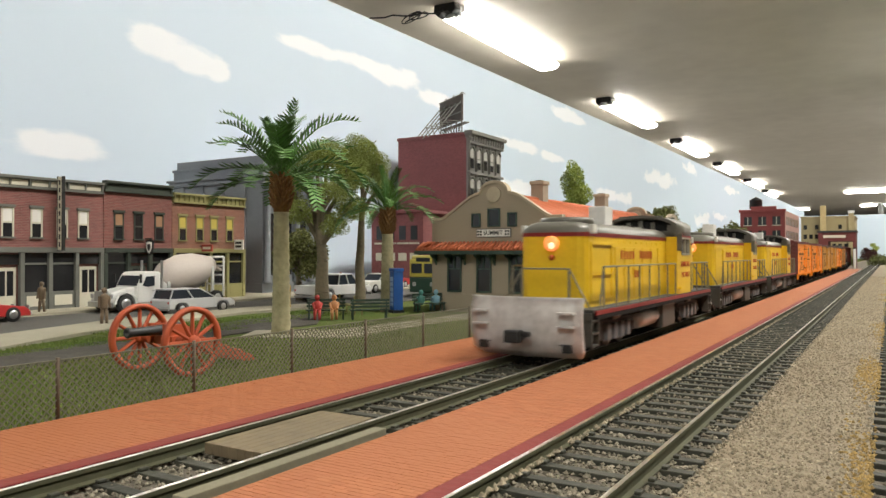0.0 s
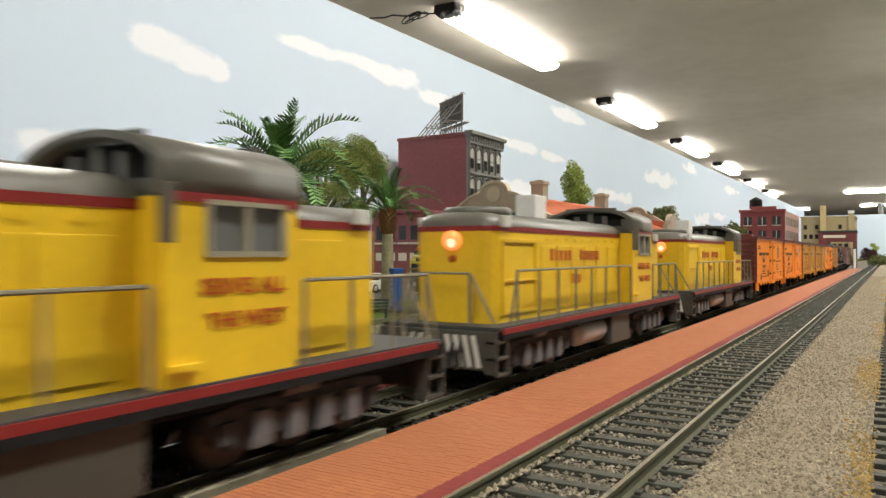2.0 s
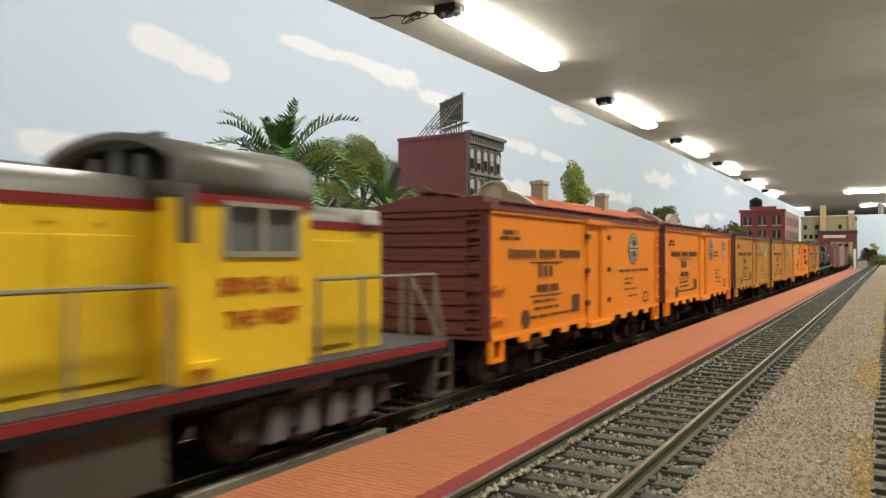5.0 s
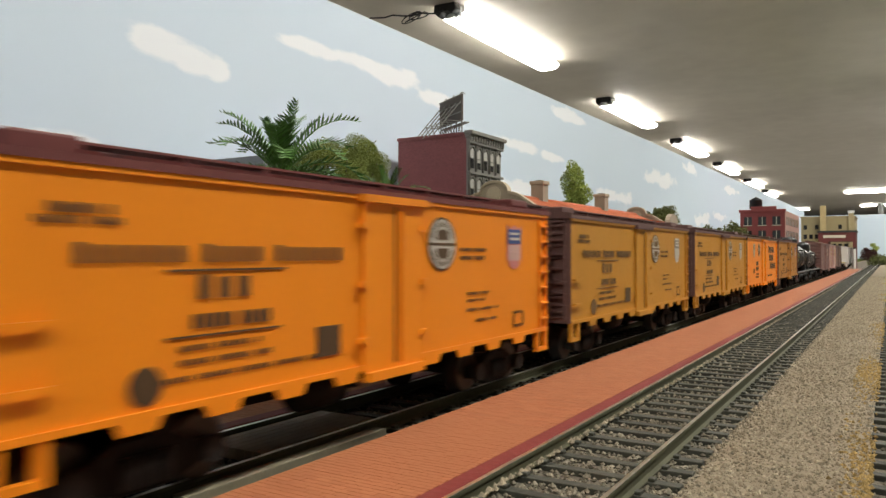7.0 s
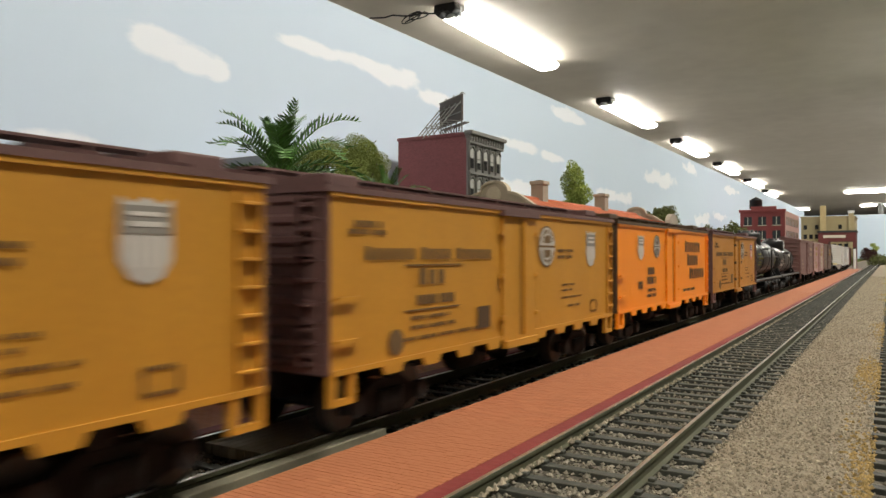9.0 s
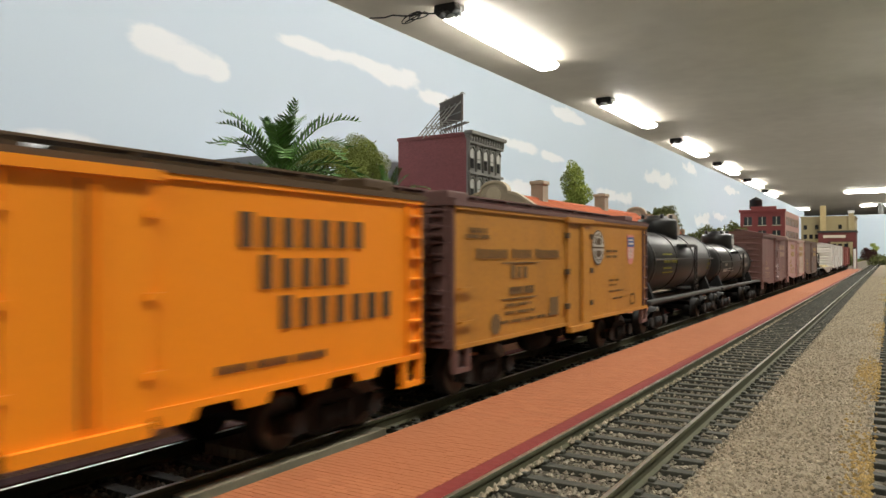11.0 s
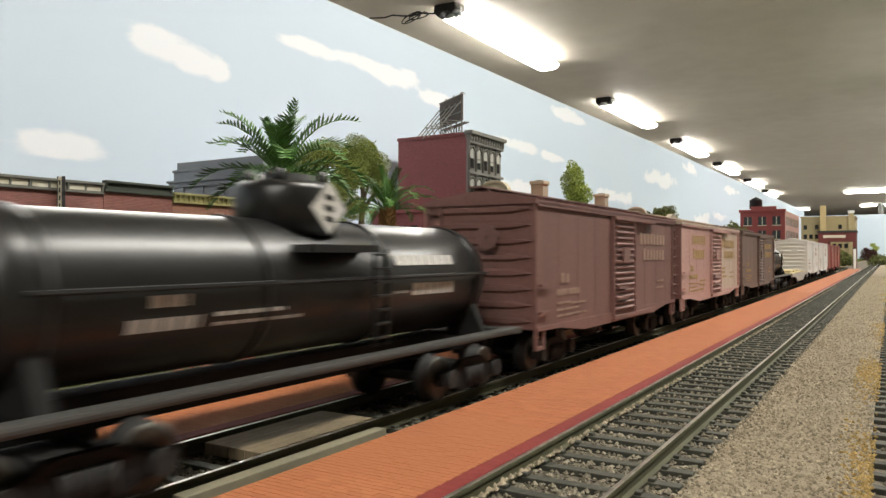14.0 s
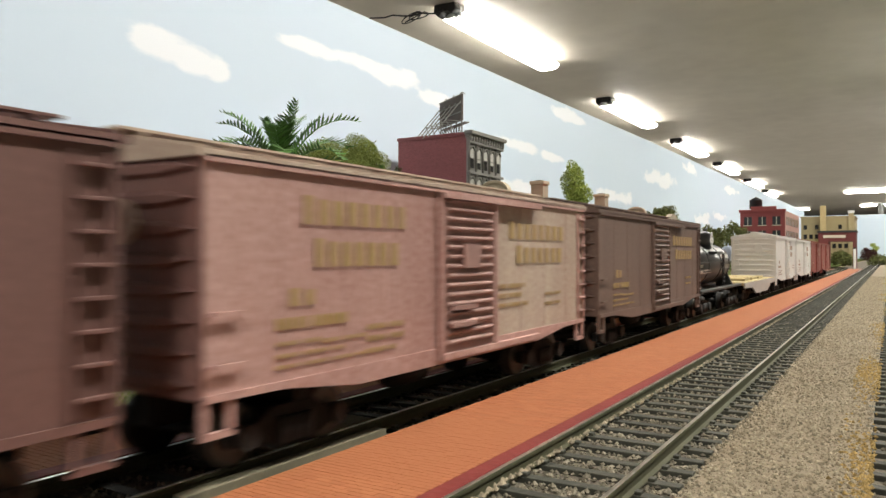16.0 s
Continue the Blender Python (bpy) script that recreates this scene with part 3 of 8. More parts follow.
def locomotive(plow):
    lo = thing("diesel_locomotive", "yellow and grey diesel locomotive with a grey snow plow" if plow else "yellow and grey diesel locomotive with dark red stripes", "locomotive", "train locomotives")
    # frame and deck
    part("frame", box_bm(-13.5, 13.5, 2, 170, 10.0, 13.6), M_UNDER, lo)
    part("deck", box_bm(-16.4, 16.4, 1, 171, 13.6, 14.6), M_WALK, lo, "grey walkway deck", bevel=0.2)
    for s in (-1, 1):
        x0, x1 = sorted((s * 16.4, s * 16.8))
        part("sill", box_bm(x0, x1, 3, 169, 12.9, 14.2), M_REDSTRIPE, lo, "dark red side sill")
        part("sill_flange", box_bm(x0, x1, 3, 169, 11.6, 12.85), M_UNDER, lo)
    # long hood
    h = hood(lo, "long_hood", 8, 106, 11.5, 14.6, 38.6, 3.6)
    for s in (-1, 1):
        x = s * 11.5
        xa, xb = sorted((x, x + s * 0.45))
        bm = fresh()
        for b in ((12, 13.2, 16.5, 35.6), (32, 33.2, 16.5, 35.6), (13.2, 32, 34.5, 35.6), (13.2, 32, 24.6, 25.2), (13.2, 32, 16.5, 17.5)):
            box(bm, xa, xb, *b)
        part("radiator_frame", bm, M_YELLOW, h, "raised yellow radiator frame", bevel=0.15)
        for (ya, yb, za, zb, t) in ((36, 46, 16, 34, 0.3), (47, 57, 16, 34, 0.3), (58, 68, 16, 34, 0.3), (69, 79, 16, 34, 0.3), (80, 90, 16, 34, 0.3), (91, 101, 16, 34, 0.3)):
            xa, xb = sorted((x, x + s * t))
            part("hood_door", box_bm(xa, xb, ya, yb, za, zb), M_YELLOW, h, bevel=0.2)
            xa, xb = sorted((x + s * t, x + s * (t + 0.2)))
            part("latch", box_bm(xa, xb, yb - 1.3, yb - 0.6, 24, 26.5), M_YELLOW, h)
        bm = fresh()
        for k in range(9):
            xa, xb = sorted((x + s * 0.0, x + s * 0.25))
            box(bm, xa, xb, 40 + k * 7, 41.4 + k * 7, 35.4, 36.2)
        part("louvre", bm, M_YELLOW, h)
        xa, xb = sorted((s * 11.2, s * 12.6))
        part("number_board", box_bm(xa, xb, 11.5, 15.5, 38.2, 41.2), M_NUMBER, h, "small white number board", bevel=0.3)
    letter_bars("lettering", [5], 11.85, 42, 29.8, 2.9, 3.4, M_REDTEXT, lo, gap=0.42)
    letter_bars("lettering", [7], 11.85, 65, 29.8, 2.9, 2.5, M_REDTEXT, lo, gap=0.42)
    letter_bars("road_number", [4], 11.85, 58, 22.9, 2.6, 2.0, M_REDTEXT, lo, label="painted number, drawn as bars")
    # headlight
    bm = fresh(); lathe(bm, [(0.5, 6.4), (2.2, 6.5), (2.5, 7.2), (2.5, 8.6)], 18, "y", (0, 0, 35.0))
    hl = part("headlight", bm, M_HEADLIGHT, lo, "glowing orange headlight")
    bm = fresh(); lathe(bm, [(0.2, 6.1), (1.0, 6.25), (1.2, 6.6)], 12, "y", (0.4, 0, 34.3))
    part("bulb", bm, M_HEADCORE, hl)
    bm = fresh(); lathe(bm, [(0.2, 7.5), (1.0, 7.6), (1.0, 8.4)], 10, "y", (0, 0, 30.5))
    part("emblem", bm, M_REDTEXT, lo, "small red emblem")
    # roof fan, stack, hatches
    bm = fresh(); lathe(bm, [(9.0, 41.0), (9.0, 43.2), (8.2, 43.8), (7.6, 43.4), (1.5, 43.2), (1.2, 43.8), (0.1, 43.8)], 24, "z", (0, 21, 0))
    part("roof_fan", bm, M_ROOFGREY, lo, "round grey radiator fan")
    bm = fresh(); box(bm, -3.2, 3.2, 50.6, 59.2, 41.0, 49.4)
    part("exhaust_pipe", bm, M_STACK, lo, "tall square white exhaust stack", bevel=0.35)
    for y in (72, 90):
        part("roof_hatch", box_bm(-4, 4, y - 5, y + 5, 41.8, 42.8), M_ROOFGREY, lo, bevel=0.3)
    # cab
    bm = fresh()
    box(bm, -16.2, 16.2, 105, 129, 14.6, 31.5)
    for ya, yb in ((105, 111.5), (126.5, 129)):
        box(bm, -16.2, 16.2, ya, yb, 31.5, 39.0)
    cab = part("cab", bm, M_YELLOW, lo, "yellow driver's cab")
    bm = fresh()
    roof = [(16.2 * math.cos(a), 39.4 + 9.0 * math.sin(a) ** 0.8 if math.sin(a) > 0 else 39.4) for a in [math.pi * k / 18 for k in range(19)]]
    roof = [(max(-16.2, min(16.2, x * 1.12)), z) for x, z in roof]
    inner = [(x * 0.9, 39.4 + (z - 39.4) * 0.88) for x, z in roof]
    for ya, yb, hollow in ((104.4, 129.6, False),):
        va, vb = [], []
        for y, out in ((ya, va), (yb, vb)):
            out.append([bm.verts.new((x, y, z)) for x, z in roof])
            out.append([bm.verts.new((x, y, z)) for x, z in inner])
        n = len(roof)
        for k in range(n - 1):
            for q in (0, 1):
                f = bm.faces.new((va[q][k], va[q][k + 1], vb[q][k + 1], vb[q][k])); f.smooth = True
            bm.faces.new((va[0][k], va[0][k + 1], va[1][k + 1], va[1][k]))
            bm.faces.new((vb[0][k], vb[0][k + 1], vb[1][k + 1], vb[1][k]))
        for k in (0, n - 1):
            bm.faces.new((va[0][k], va[1][k], vb[1][k], vb[0][k]))
    part("cab_roof", bm, M_ROOFGREY, cab, "grey arched cab roof")
    bm = fresh()
    for y in (106.5, 127):
        for x0, x1 in ((-14.6, -11.5), (-6.2, -4.4), (4.4, 6.2), (11.5, 14.6), (-1, 1)):
            box(bm, x0, x1, y, y + 0.8, 39.0, 46.2 - abs(x0 + x1) * 0.08)
        box(bm, -14.6, 14.6, y, y + 0.8, 38.8, 41.6)
        box(bm, -9.5, 9.5, y, y + 0.8, 46.4, 48.2)
    part("cab_end", bm, M_ROOFGREY, cab, "grey cab end with small windows")
    # added dark sheet: the cab's inner shade as a flat plate, blocks the see-through
    bm = fresh(); extrude_poly(bm, [(x * 0.98, z - 0.2) for x, z in inner], "y", 107.6, 108.0)
    part("interior_shade", bm, M_UNDER, cab, "dark sheet standing in for the shaded cab interior")
    for s in (-1, 1):
        xa, xb = sorted((s * 16.0, s * 16.45))
        part("cab_stripe", box_bm(xa, xb, 104.9, 129.1, 38.4, 39.6), M_REDSTRIPE, cab, "dark red stripe")
        xa, xb = sorted((s * 15.2, s * 15.5))
        part("window", box_bm(xa, xb, 111.5, 126.5, 31.5, 39.0), M_GLASS, cab, "grimy sliding cab window")
        bm = fresh()
        xa, xb = sorted((s * 15.5, s * 16.5))
        for ya, yb, za, zb in ((111.5, 126.5, 31.2, 32.0), (111.5, 126.5, 38.2, 38.9), (111.5, 112.3, 32, 38.2), (118.6, 119.4, 32, 38.2), (125.7, 126.5, 32, 38.2)):
            box(bm, xa, xb, ya, yb, za, zb)
        part("window_frame", bm, M_RAILING, cab)
        xa, xb = sorted((s * 16.2, s * 18.4))
        part("wind_deflector", box_bm(xa, xb, 104.0, 105.0, 33.0, 40.5), M_ROOFGREY, cab, "dark mirror vane", bevel=0.2)
        xa, xb = sorted((s * 16.2, s * 17.6))
        part("armrest", box_bm(xa, xb, 106, 110, 16.8, 17.6), M_YELLOW, cab)
    side_text("slogan", "SERVES ALL", 3.1, M_REDTEXT, lo, 16.35, 118.5, 27.2, "red painted slogan")
    side_text("slogan", "THE WEST", 3.1, M_REDTEXT, lo, 16.35, 119.0, 22.6, "red painted slogan")
    # short hood
    h2 = hood(lo, "short_hood", 129.2, 157, 11.5, 14.6, 37.2, 3.0, 0.6, 3.0)
    for s in (-1, 1):
        xa, xb = sorted((s * 11.2, s * 12.6))
        part("number_board", box_bm(xa, xb, 148, 152, 36.8, 39.6), M_NUMBER, h2, "small white number board", bevel=0.3)
        xa, xb = sorted((s * 11.5, s * 11.9))
        part("hood_door", box_bm(xa, xb, 133, 145, 16, 34), M_YELLOW, h2, bevel=0.2)
    # railings
    for s in (-1, 1):
        railing(lo, s * 15.9, 12, 103, 8, 14.6, 27.6, drop0=True)
        railing(lo, s * 15.9, 131, 166, 4, 14.6, 27.6, drop1=True)
    for y in (2.5, 169.5):
        bm = fresh()
        pipe(bm, [(-15, y, 14.6), (-8, y, 27), (8, y, 27), (15, y, 14.6)], 0.32, 6)
        part("end_rail", bm, M_HANDRAIL, lo, "thin grey metal end railing")
        for x in (-8, 8):
            bm = fresh(); cyl(bm, (x, y, 14.6), (x, y, 27), 0.42, n=6)
            part("rail_post", bm, M_HANDRAIL, lo)
    # pilots and steps
    for y, d in ((0, 1), (172, -1)):
        ya, yb = sorted((y, y + d * 3))
        bm = fresh()
        box(bm, -14, 14, ya, yb, 4.5, 13.6)
        part("pilot", bm, M_GREYBOX, lo, "grey pilot plate", bevel=0.4)
        bm = fresh()
        for k in range(4):
            for s in (-1, 1):
                x = s * (4.0 + k * 2.4)
                yy = y - d * 0.12
                q = [(x, yy, 5.2), (x + 1.1, yy, 5.2), (x + 1.1 - s * 1.6, yy, 12.6), (x - s * 1.6, yy, 12.6)]
                v = [bm.verts.new(p) for p in q] + [bm.verts.new((p[0], p[1] + d * 0.1, p[2])) for p in q]
                for fc in ((0, 1, 2, 3), (7, 6, 5, 4), (0, 4, 5, 1), (1, 5, 6, 2), (2, 6, 7, 3), (3, 7, 4, 0)):
                    bm.faces.new([v[i] for i in fc])
        if not (plow and y == 0):
            part("warning_stripe", bm, M_WHITE, lo, "white slanted warning stripes")
        else:
            bm.free()
        for s in (-1, 1):
            xa, xb = sorted((s * 13.4, s * 16.4))
            bm = fresh()
            yc, yd = sorted((y, y + d * 6))
            for z in (3.2, 7.0, 10.8):
                box(bm, xa, xb, yc, yd, z, z + 0.6)
            for yy in (y, y + d * 6):
                box(bm, xa, xb, min(yy, yy + d * 0.6), max(yy, yy + d * 0.6), 3.2, 13.6)
            part("step", bm, M_GREYBOX, lo, "grey corner steps")
        coupler(lo, y, -d)
        for x in (-7, -5, 5, 7):
            bm = fresh(); pipe(bm, [(x, y - d * 0.2, 10.5), (x, y - d * 1.8, 8.5), (x, y - d * 1.5, 5.5)], 0.5, 6)
            part("air_hose", bm, M_BLACK, lo)
    if plow:
        bm = fresh()
        rows = []
        for z, yy in ((0.8, -10.5), (3.0, -14.0), (7, -15.7), (12, -16.1), (16, -15.7), (18.2, -14.7), (18.9, -15.3)):
            rows.append([bm.verts.new((x * min(1, 0.84 + z * 0.05), yy + abs(x) * 0.17, z)) for x in (-18, -15, -8, 0, 8, 15, 18)] + [bm.verts.new((x * min(1, 0.84 + z * 0.05), yy + abs(x) * 0.17 + 1.2, z)) for x in (18, 15, 8, 0, -8, -15, -18)])
        for a, b in zip(rows, rows[1:]):
            for k in range(14):
                f = bm.faces.new((a[k], a[(k + 1) % 14], b[(k + 1) % 14], b[k])); f.smooth = k < 6
        bm.faces.new(rows[0]); bm.faces.new(rows[-1][::-1])
        pl = part("snow_plow", bm, M_PLOW, lo, "worn grey metal snow plow blade")
        for s in (-1, 1):
            xa, xb = sorted((s * 11.5, s * 16.5))
            bm = fresh()
            box(bm, xa, xb, -16.0, -13.8, 14.2, 14.8); box(bm, xa, xb, -16.0, -13.8, 10.4, 10.9)
            part("grab_iron", bm, M_PLOW, pl)
            part("slot", box_bm(s * 13.6 - 1.2, s * 13.6 + 1.2, -13.9, -11.5, 3.0, 5.4), M_BLACK, pl, "dark slot")
        part("brace", box_bm(-12, 12, -13, 2, 5, 10), M_UNDER, lo)
        bm = fresh(); cyl(bm, (0, -14.5, 7.8), (0, -20, 7.4), 1.7, n=12); box(bm, 0, 4.6, -19.5, -18, 7.6, 9.2); box(bm, -2.6, 2.2, -22, -19, 5.9, 9.6)
        part("front_coupler", bm, M_BLACK, lo, "black knuckle coupler", bevel=0.5)
    # underside
    for s in (-1, 1):
        bm = fresh(); lathe(bm, [(0.6, 58.5), (3.2, 59.3), (4.0, 61), (4.0, 80), (3.2, 81.7), (0.6, 82.5)], 16, "y", (s * 11.2, 0, 7.6))
        part("air_tank", bm, M_TANKCYL, lo, "silvery cylindrical air tank")
        xa, xb = sorted((s * 8, s * 15.6))
        bm = fresh(); box(bm, xa, xb, 84, 103, 2.2, 12.3)
        part("battery_box", bm, M_GREYBOX, lo, "olive grey equipment box", bevel=0.4)
    part("fuel_tank", box_bm(-7, 7, 58, 103, 2.5, 10), M_UNDER, lo, bevel=0.6)
    loco_truck(lo, 31)
    loco_truck(lo, 134)
    return lo


# ---------- freight cars ----------
def car_roof(car, mtl, L, hw, eave, peak, ribs=12, name="roof"):
    bm = fresh()
    extrude_poly(bm, [(-hw - 0.6, eave - 0.7), (hw + 0.6, eave - 0.7), (hw + 0.6, eave + 0.3), (0, peak), (-hw - 0.6, eave + 0.3)], "y", -0.5, L + 0.5)
    r = part(name, bm, mtl, car, "weathered car roof")
    for k in range(ribs + 1):
        y = 1 + (L - 2) * k / ribs
        bm = fresh(); extrude_poly(bm, [(-hw - 0.3, eave + 0.25), (hw + 0.3, eave + 0.25), (hw + 0.3, eave + 0.8), (0, peak + 0.55), (-hw - 0.3, eave + 0.8)], "y", y - 0.35, y + 0.35)
        part("rib", bm, mtl, r)
    bm = fresh()
    for x in (-2.4, -0.8, 0.8):
        box(bm, x, x + 1.45, -1.5, L + 1.5, peak + 0.9, peak + 1.3)
    for k in range(9):
        y = 2 + (L - 4) * k / 8
        box(bm, -2.2, 2.2, y, y + 0.8, peak + 0.2, peak + 0.9)
    part("running_board", bm, mtl, r, "plank walkway along the roof")
    return r


def corrugated_end(car, mtl, y, d, hw, z0, z1, rows=9):
    e = part("end_wall", box_bm(-hw - 0.1, hw + 0.1, min(y, y + d * 0.5), max(y, y + d * 0.5), z0, z1), mtl, car, "ribbed steel end wall")
    step = (z1 - z0) / rows
    for k in range(rows):
        z = z0 + step * (k + 0.5)
        bm = fresh()
        a = [(-hw + 0.6, z), (-hw * 0.6, z + step * 0.30), (hw * 0.6, z + step * 0.30), (hw - 0.6, z), (hw * 0.6, z - step * 0.30), (-hw * 0.6, z - step * 0.30)]
        v0 = [bm.verts.new((p[0], y + d * 0.4, p[1])) for p in a]
        v1 = [bm.verts.new((p[0] * 0.94, y + d * 1.35, z + (p[1] - z) * 0.45)) for p in a]
        for q in range(6):
            bm.faces.new((v0[q], v0[(q + 1) % 6], v1[(q + 1) % 6], v1[q]))
        bm.faces.new(v1)
        part("rib", bm, mtl, e)
    return e


def ladder(car, mtl, x, y, z0, z1, w=4.2, n=7, along="y"):
    bm = fresh()
    for q in (0, w):
        if along == "y":
            box(bm, min(x, x + 0.6), max(x, x + 0.6), y + q - 0.22, y + q + 0.22, z0, z1)
        else:
            box(bm, x + q - 0.22, x + q + 0.22, min(y, y + 0.6), max(y, y + 0.6), z0, z1)
    lad = part("ladder", bm, mtl, car, "steel rung ladder")
    bm = fresh()
    if along == "y":
        box(bm, 0, 0.95, 0, w, 0, 0.5)
    else:
        box(bm, 0, w, 0, 0.95, 0, 0.5)
    rung = mesh_of(bm, "rung", mtl, bevel=0.12)
    for k in range(n):
        share("rung", rung, lad, x, y, z0 + (z1 - z0) * (k + 0.5) / n)


def underframe(car, L, sill):
    part("centre_sill", box_bm(-2.2, 2.2, 4, L - 4, 6.5, sill), M_UNDER, car)
    for y in (24, L - 24):
        part("bolster", box_bm(-13, 13, y - 2, y + 2, 8.4, sill), M_UNDER, car)
    for y in (0.44 * L, 0.56 * L):
        part("cross_bearer", box_bm(-15, 15, y - 0.6, y + 0.6, 8.8, sill), M_UNDER, car)
    bm = fresh(); lathe(bm, [(0.5, 0.38 * L), (3, 0.385 * L), (3, 0.46 * L), (0.5, 0.465 * L)], 14, "y", (8, 0, 8))
    part("brake_reservoir", bm, M_UNDER, car)
    freight_truck(car, 22)
    freight_truck(car, L - 22)
    coupler(car, 0, -1)
    coupler(car, L, 1)


def grab_irons(car, mtl, hw, L, z0):
    for s in (-1, 1):
        for z in (z0, z0 + 7):
            bm = fresh()
            xa, xb = sorted((s * hw, s * (hw + 1.0)))
            box(bm, xa, xb, 1.6, 2.1, z, z + 0.5); box(bm, xa, xb, 6.6, 7.1, z, z + 0.5)
            xa, xb = sorted((s * (hw + 0.6), s * (hw + 1.1)))
            box(bm, xa, xb, 1.6, 7.1, z, z + 0.6)
            part("grab_iron", bm, mtl, car)


M_HERALD = mat("herald_grey", (0.50, 0.47, 0.42), 0.6, mix=0.3)
M_INK = mat("ink_black", (0.085, 0.048, 0.02), 0.6, mix=0.3)
M_FADEDINK = mat("faded_ink", (0.15, 0.085, 0.028), 0.7, mix=0.5)
M_CHIEF = mat("shield_grey", (0.24, 0.22, 0.19), 0.6, mix=0.3)
M_SHIELDBLUE = mat("shield_blue", (0.06, 0.09, 0.25), 0.6, mix=0.3)
M_SHIELDRED = mat("shield_red", (0.62, 0.22, 0.20), 0.6, mix=0.3)
M_SHIELDWHITE = mat("shield_white", (0.62, 0.58, 0.52), 0.6, mix=0.3)


def shield(car, x, y, z, w, h, faded=False):
    out = [(-0.5, 0.5), (-0.28, 0.42), (0, 0.5), (0.28, 0.42), (0.5, 0.5), (0.5, -0.22), (0.3, -0.42), (0, -0.5), (-0.3, -0.42), (-0.5, -0.22)]
    bm = fresh(); extrude_poly(bm, [(y + p * w, z + q * h) for p, q in out], "x", x, x + 0.12)
    sh = part("shield", bm, M_HERALD if faded else M_SHIELDRED, car, "painted shield emblem without lettering")
    bm = fresh(); box(bm, x + 0.1, x + 0.2, y - 0.48 * w, y + 0.48 * w, z + 0.08 * h, z + 0.40 * h)
    part("chief", bm, M_CHIEF if faded else M_SHIELDBLUE, sh)
    bm = fresh()
    for k in range(4):
        box(bm, x + 0.1, x + 0.2, y - 0.36 * w + k * 0.2 * w, y - 0.28 * w + k * 0.2 * w, z - 0.3 * h, z + 0.05 * h)
    part("bar", bm, M_SHIELDWHITE, sh)
    bm = fresh(); box(bm, x + 0.18, x + 0.26, y - 0.34 * w, y + 0.34 * w, z + 0.16 * h, z + 0.22 * h); box(bm, x + 0.18, x + 0.26, y - 0.34 * w, y + 0.34 * w, z + 0.28 * h, z + 0.33 * h)
    part("lettering", bm, M_SHIELDWHITE, sh)


def flat_faces(bm):
    for f in bm.faces:
        f.smooth = False


def round_herald(car, x, y, z, r, ink):
    bm = fresh(); lathe(bm, [(r, x), (r, x + 0.12), (r * 0.2, x + 0.12)], 24, "x", (0, y, z)); flat_faces(bm)
    he = part("herald", bm, ink, car, "round dark painted emblem")
    bm = fresh(); lathe(bm, [(r * 0.92, x + 0.1), (r * 0.92, x + 0.22), (r * 0.2, x + 0.22)], 24, "x", (0, y, z)); flat_faces(bm)
    part("disc", bm, M_HERALD, he)
    bm = fresh()
    box(bm, x + 0.2, x + 0.3, y - r * 0.92, y + r * 0.92, z - r * 0.05, z + r * 0.05)
    for sg in (-1, 1):
        extrude_poly(bm, [(y - r * 0.40, z + sg * r * 0.16), (y + r * 0.40, z + sg * r * 0.16), (y + r * 0.36, z + sg * r * 0.46), (y, z + sg * r * 0.58), (y - r * 0.36, z + sg * r * 0.46)], "x", x + 0.2, x + 0.3)
    for k in range(22):
        a = 2 * math.pi * (k + 0.5) / 22
        if abs(math.sin(a)) > 0.2:
            cy, cz = y + r * 0.74 * math.cos(a), z + r * 0.74 * math.sin(a)
            box(bm, x + 0.2, x + 0.3, cy - r * 0.045, cy + r * 0.045, cz - r * 0.09, cz + r * 0.09)
    part("band", bm, ink, he)


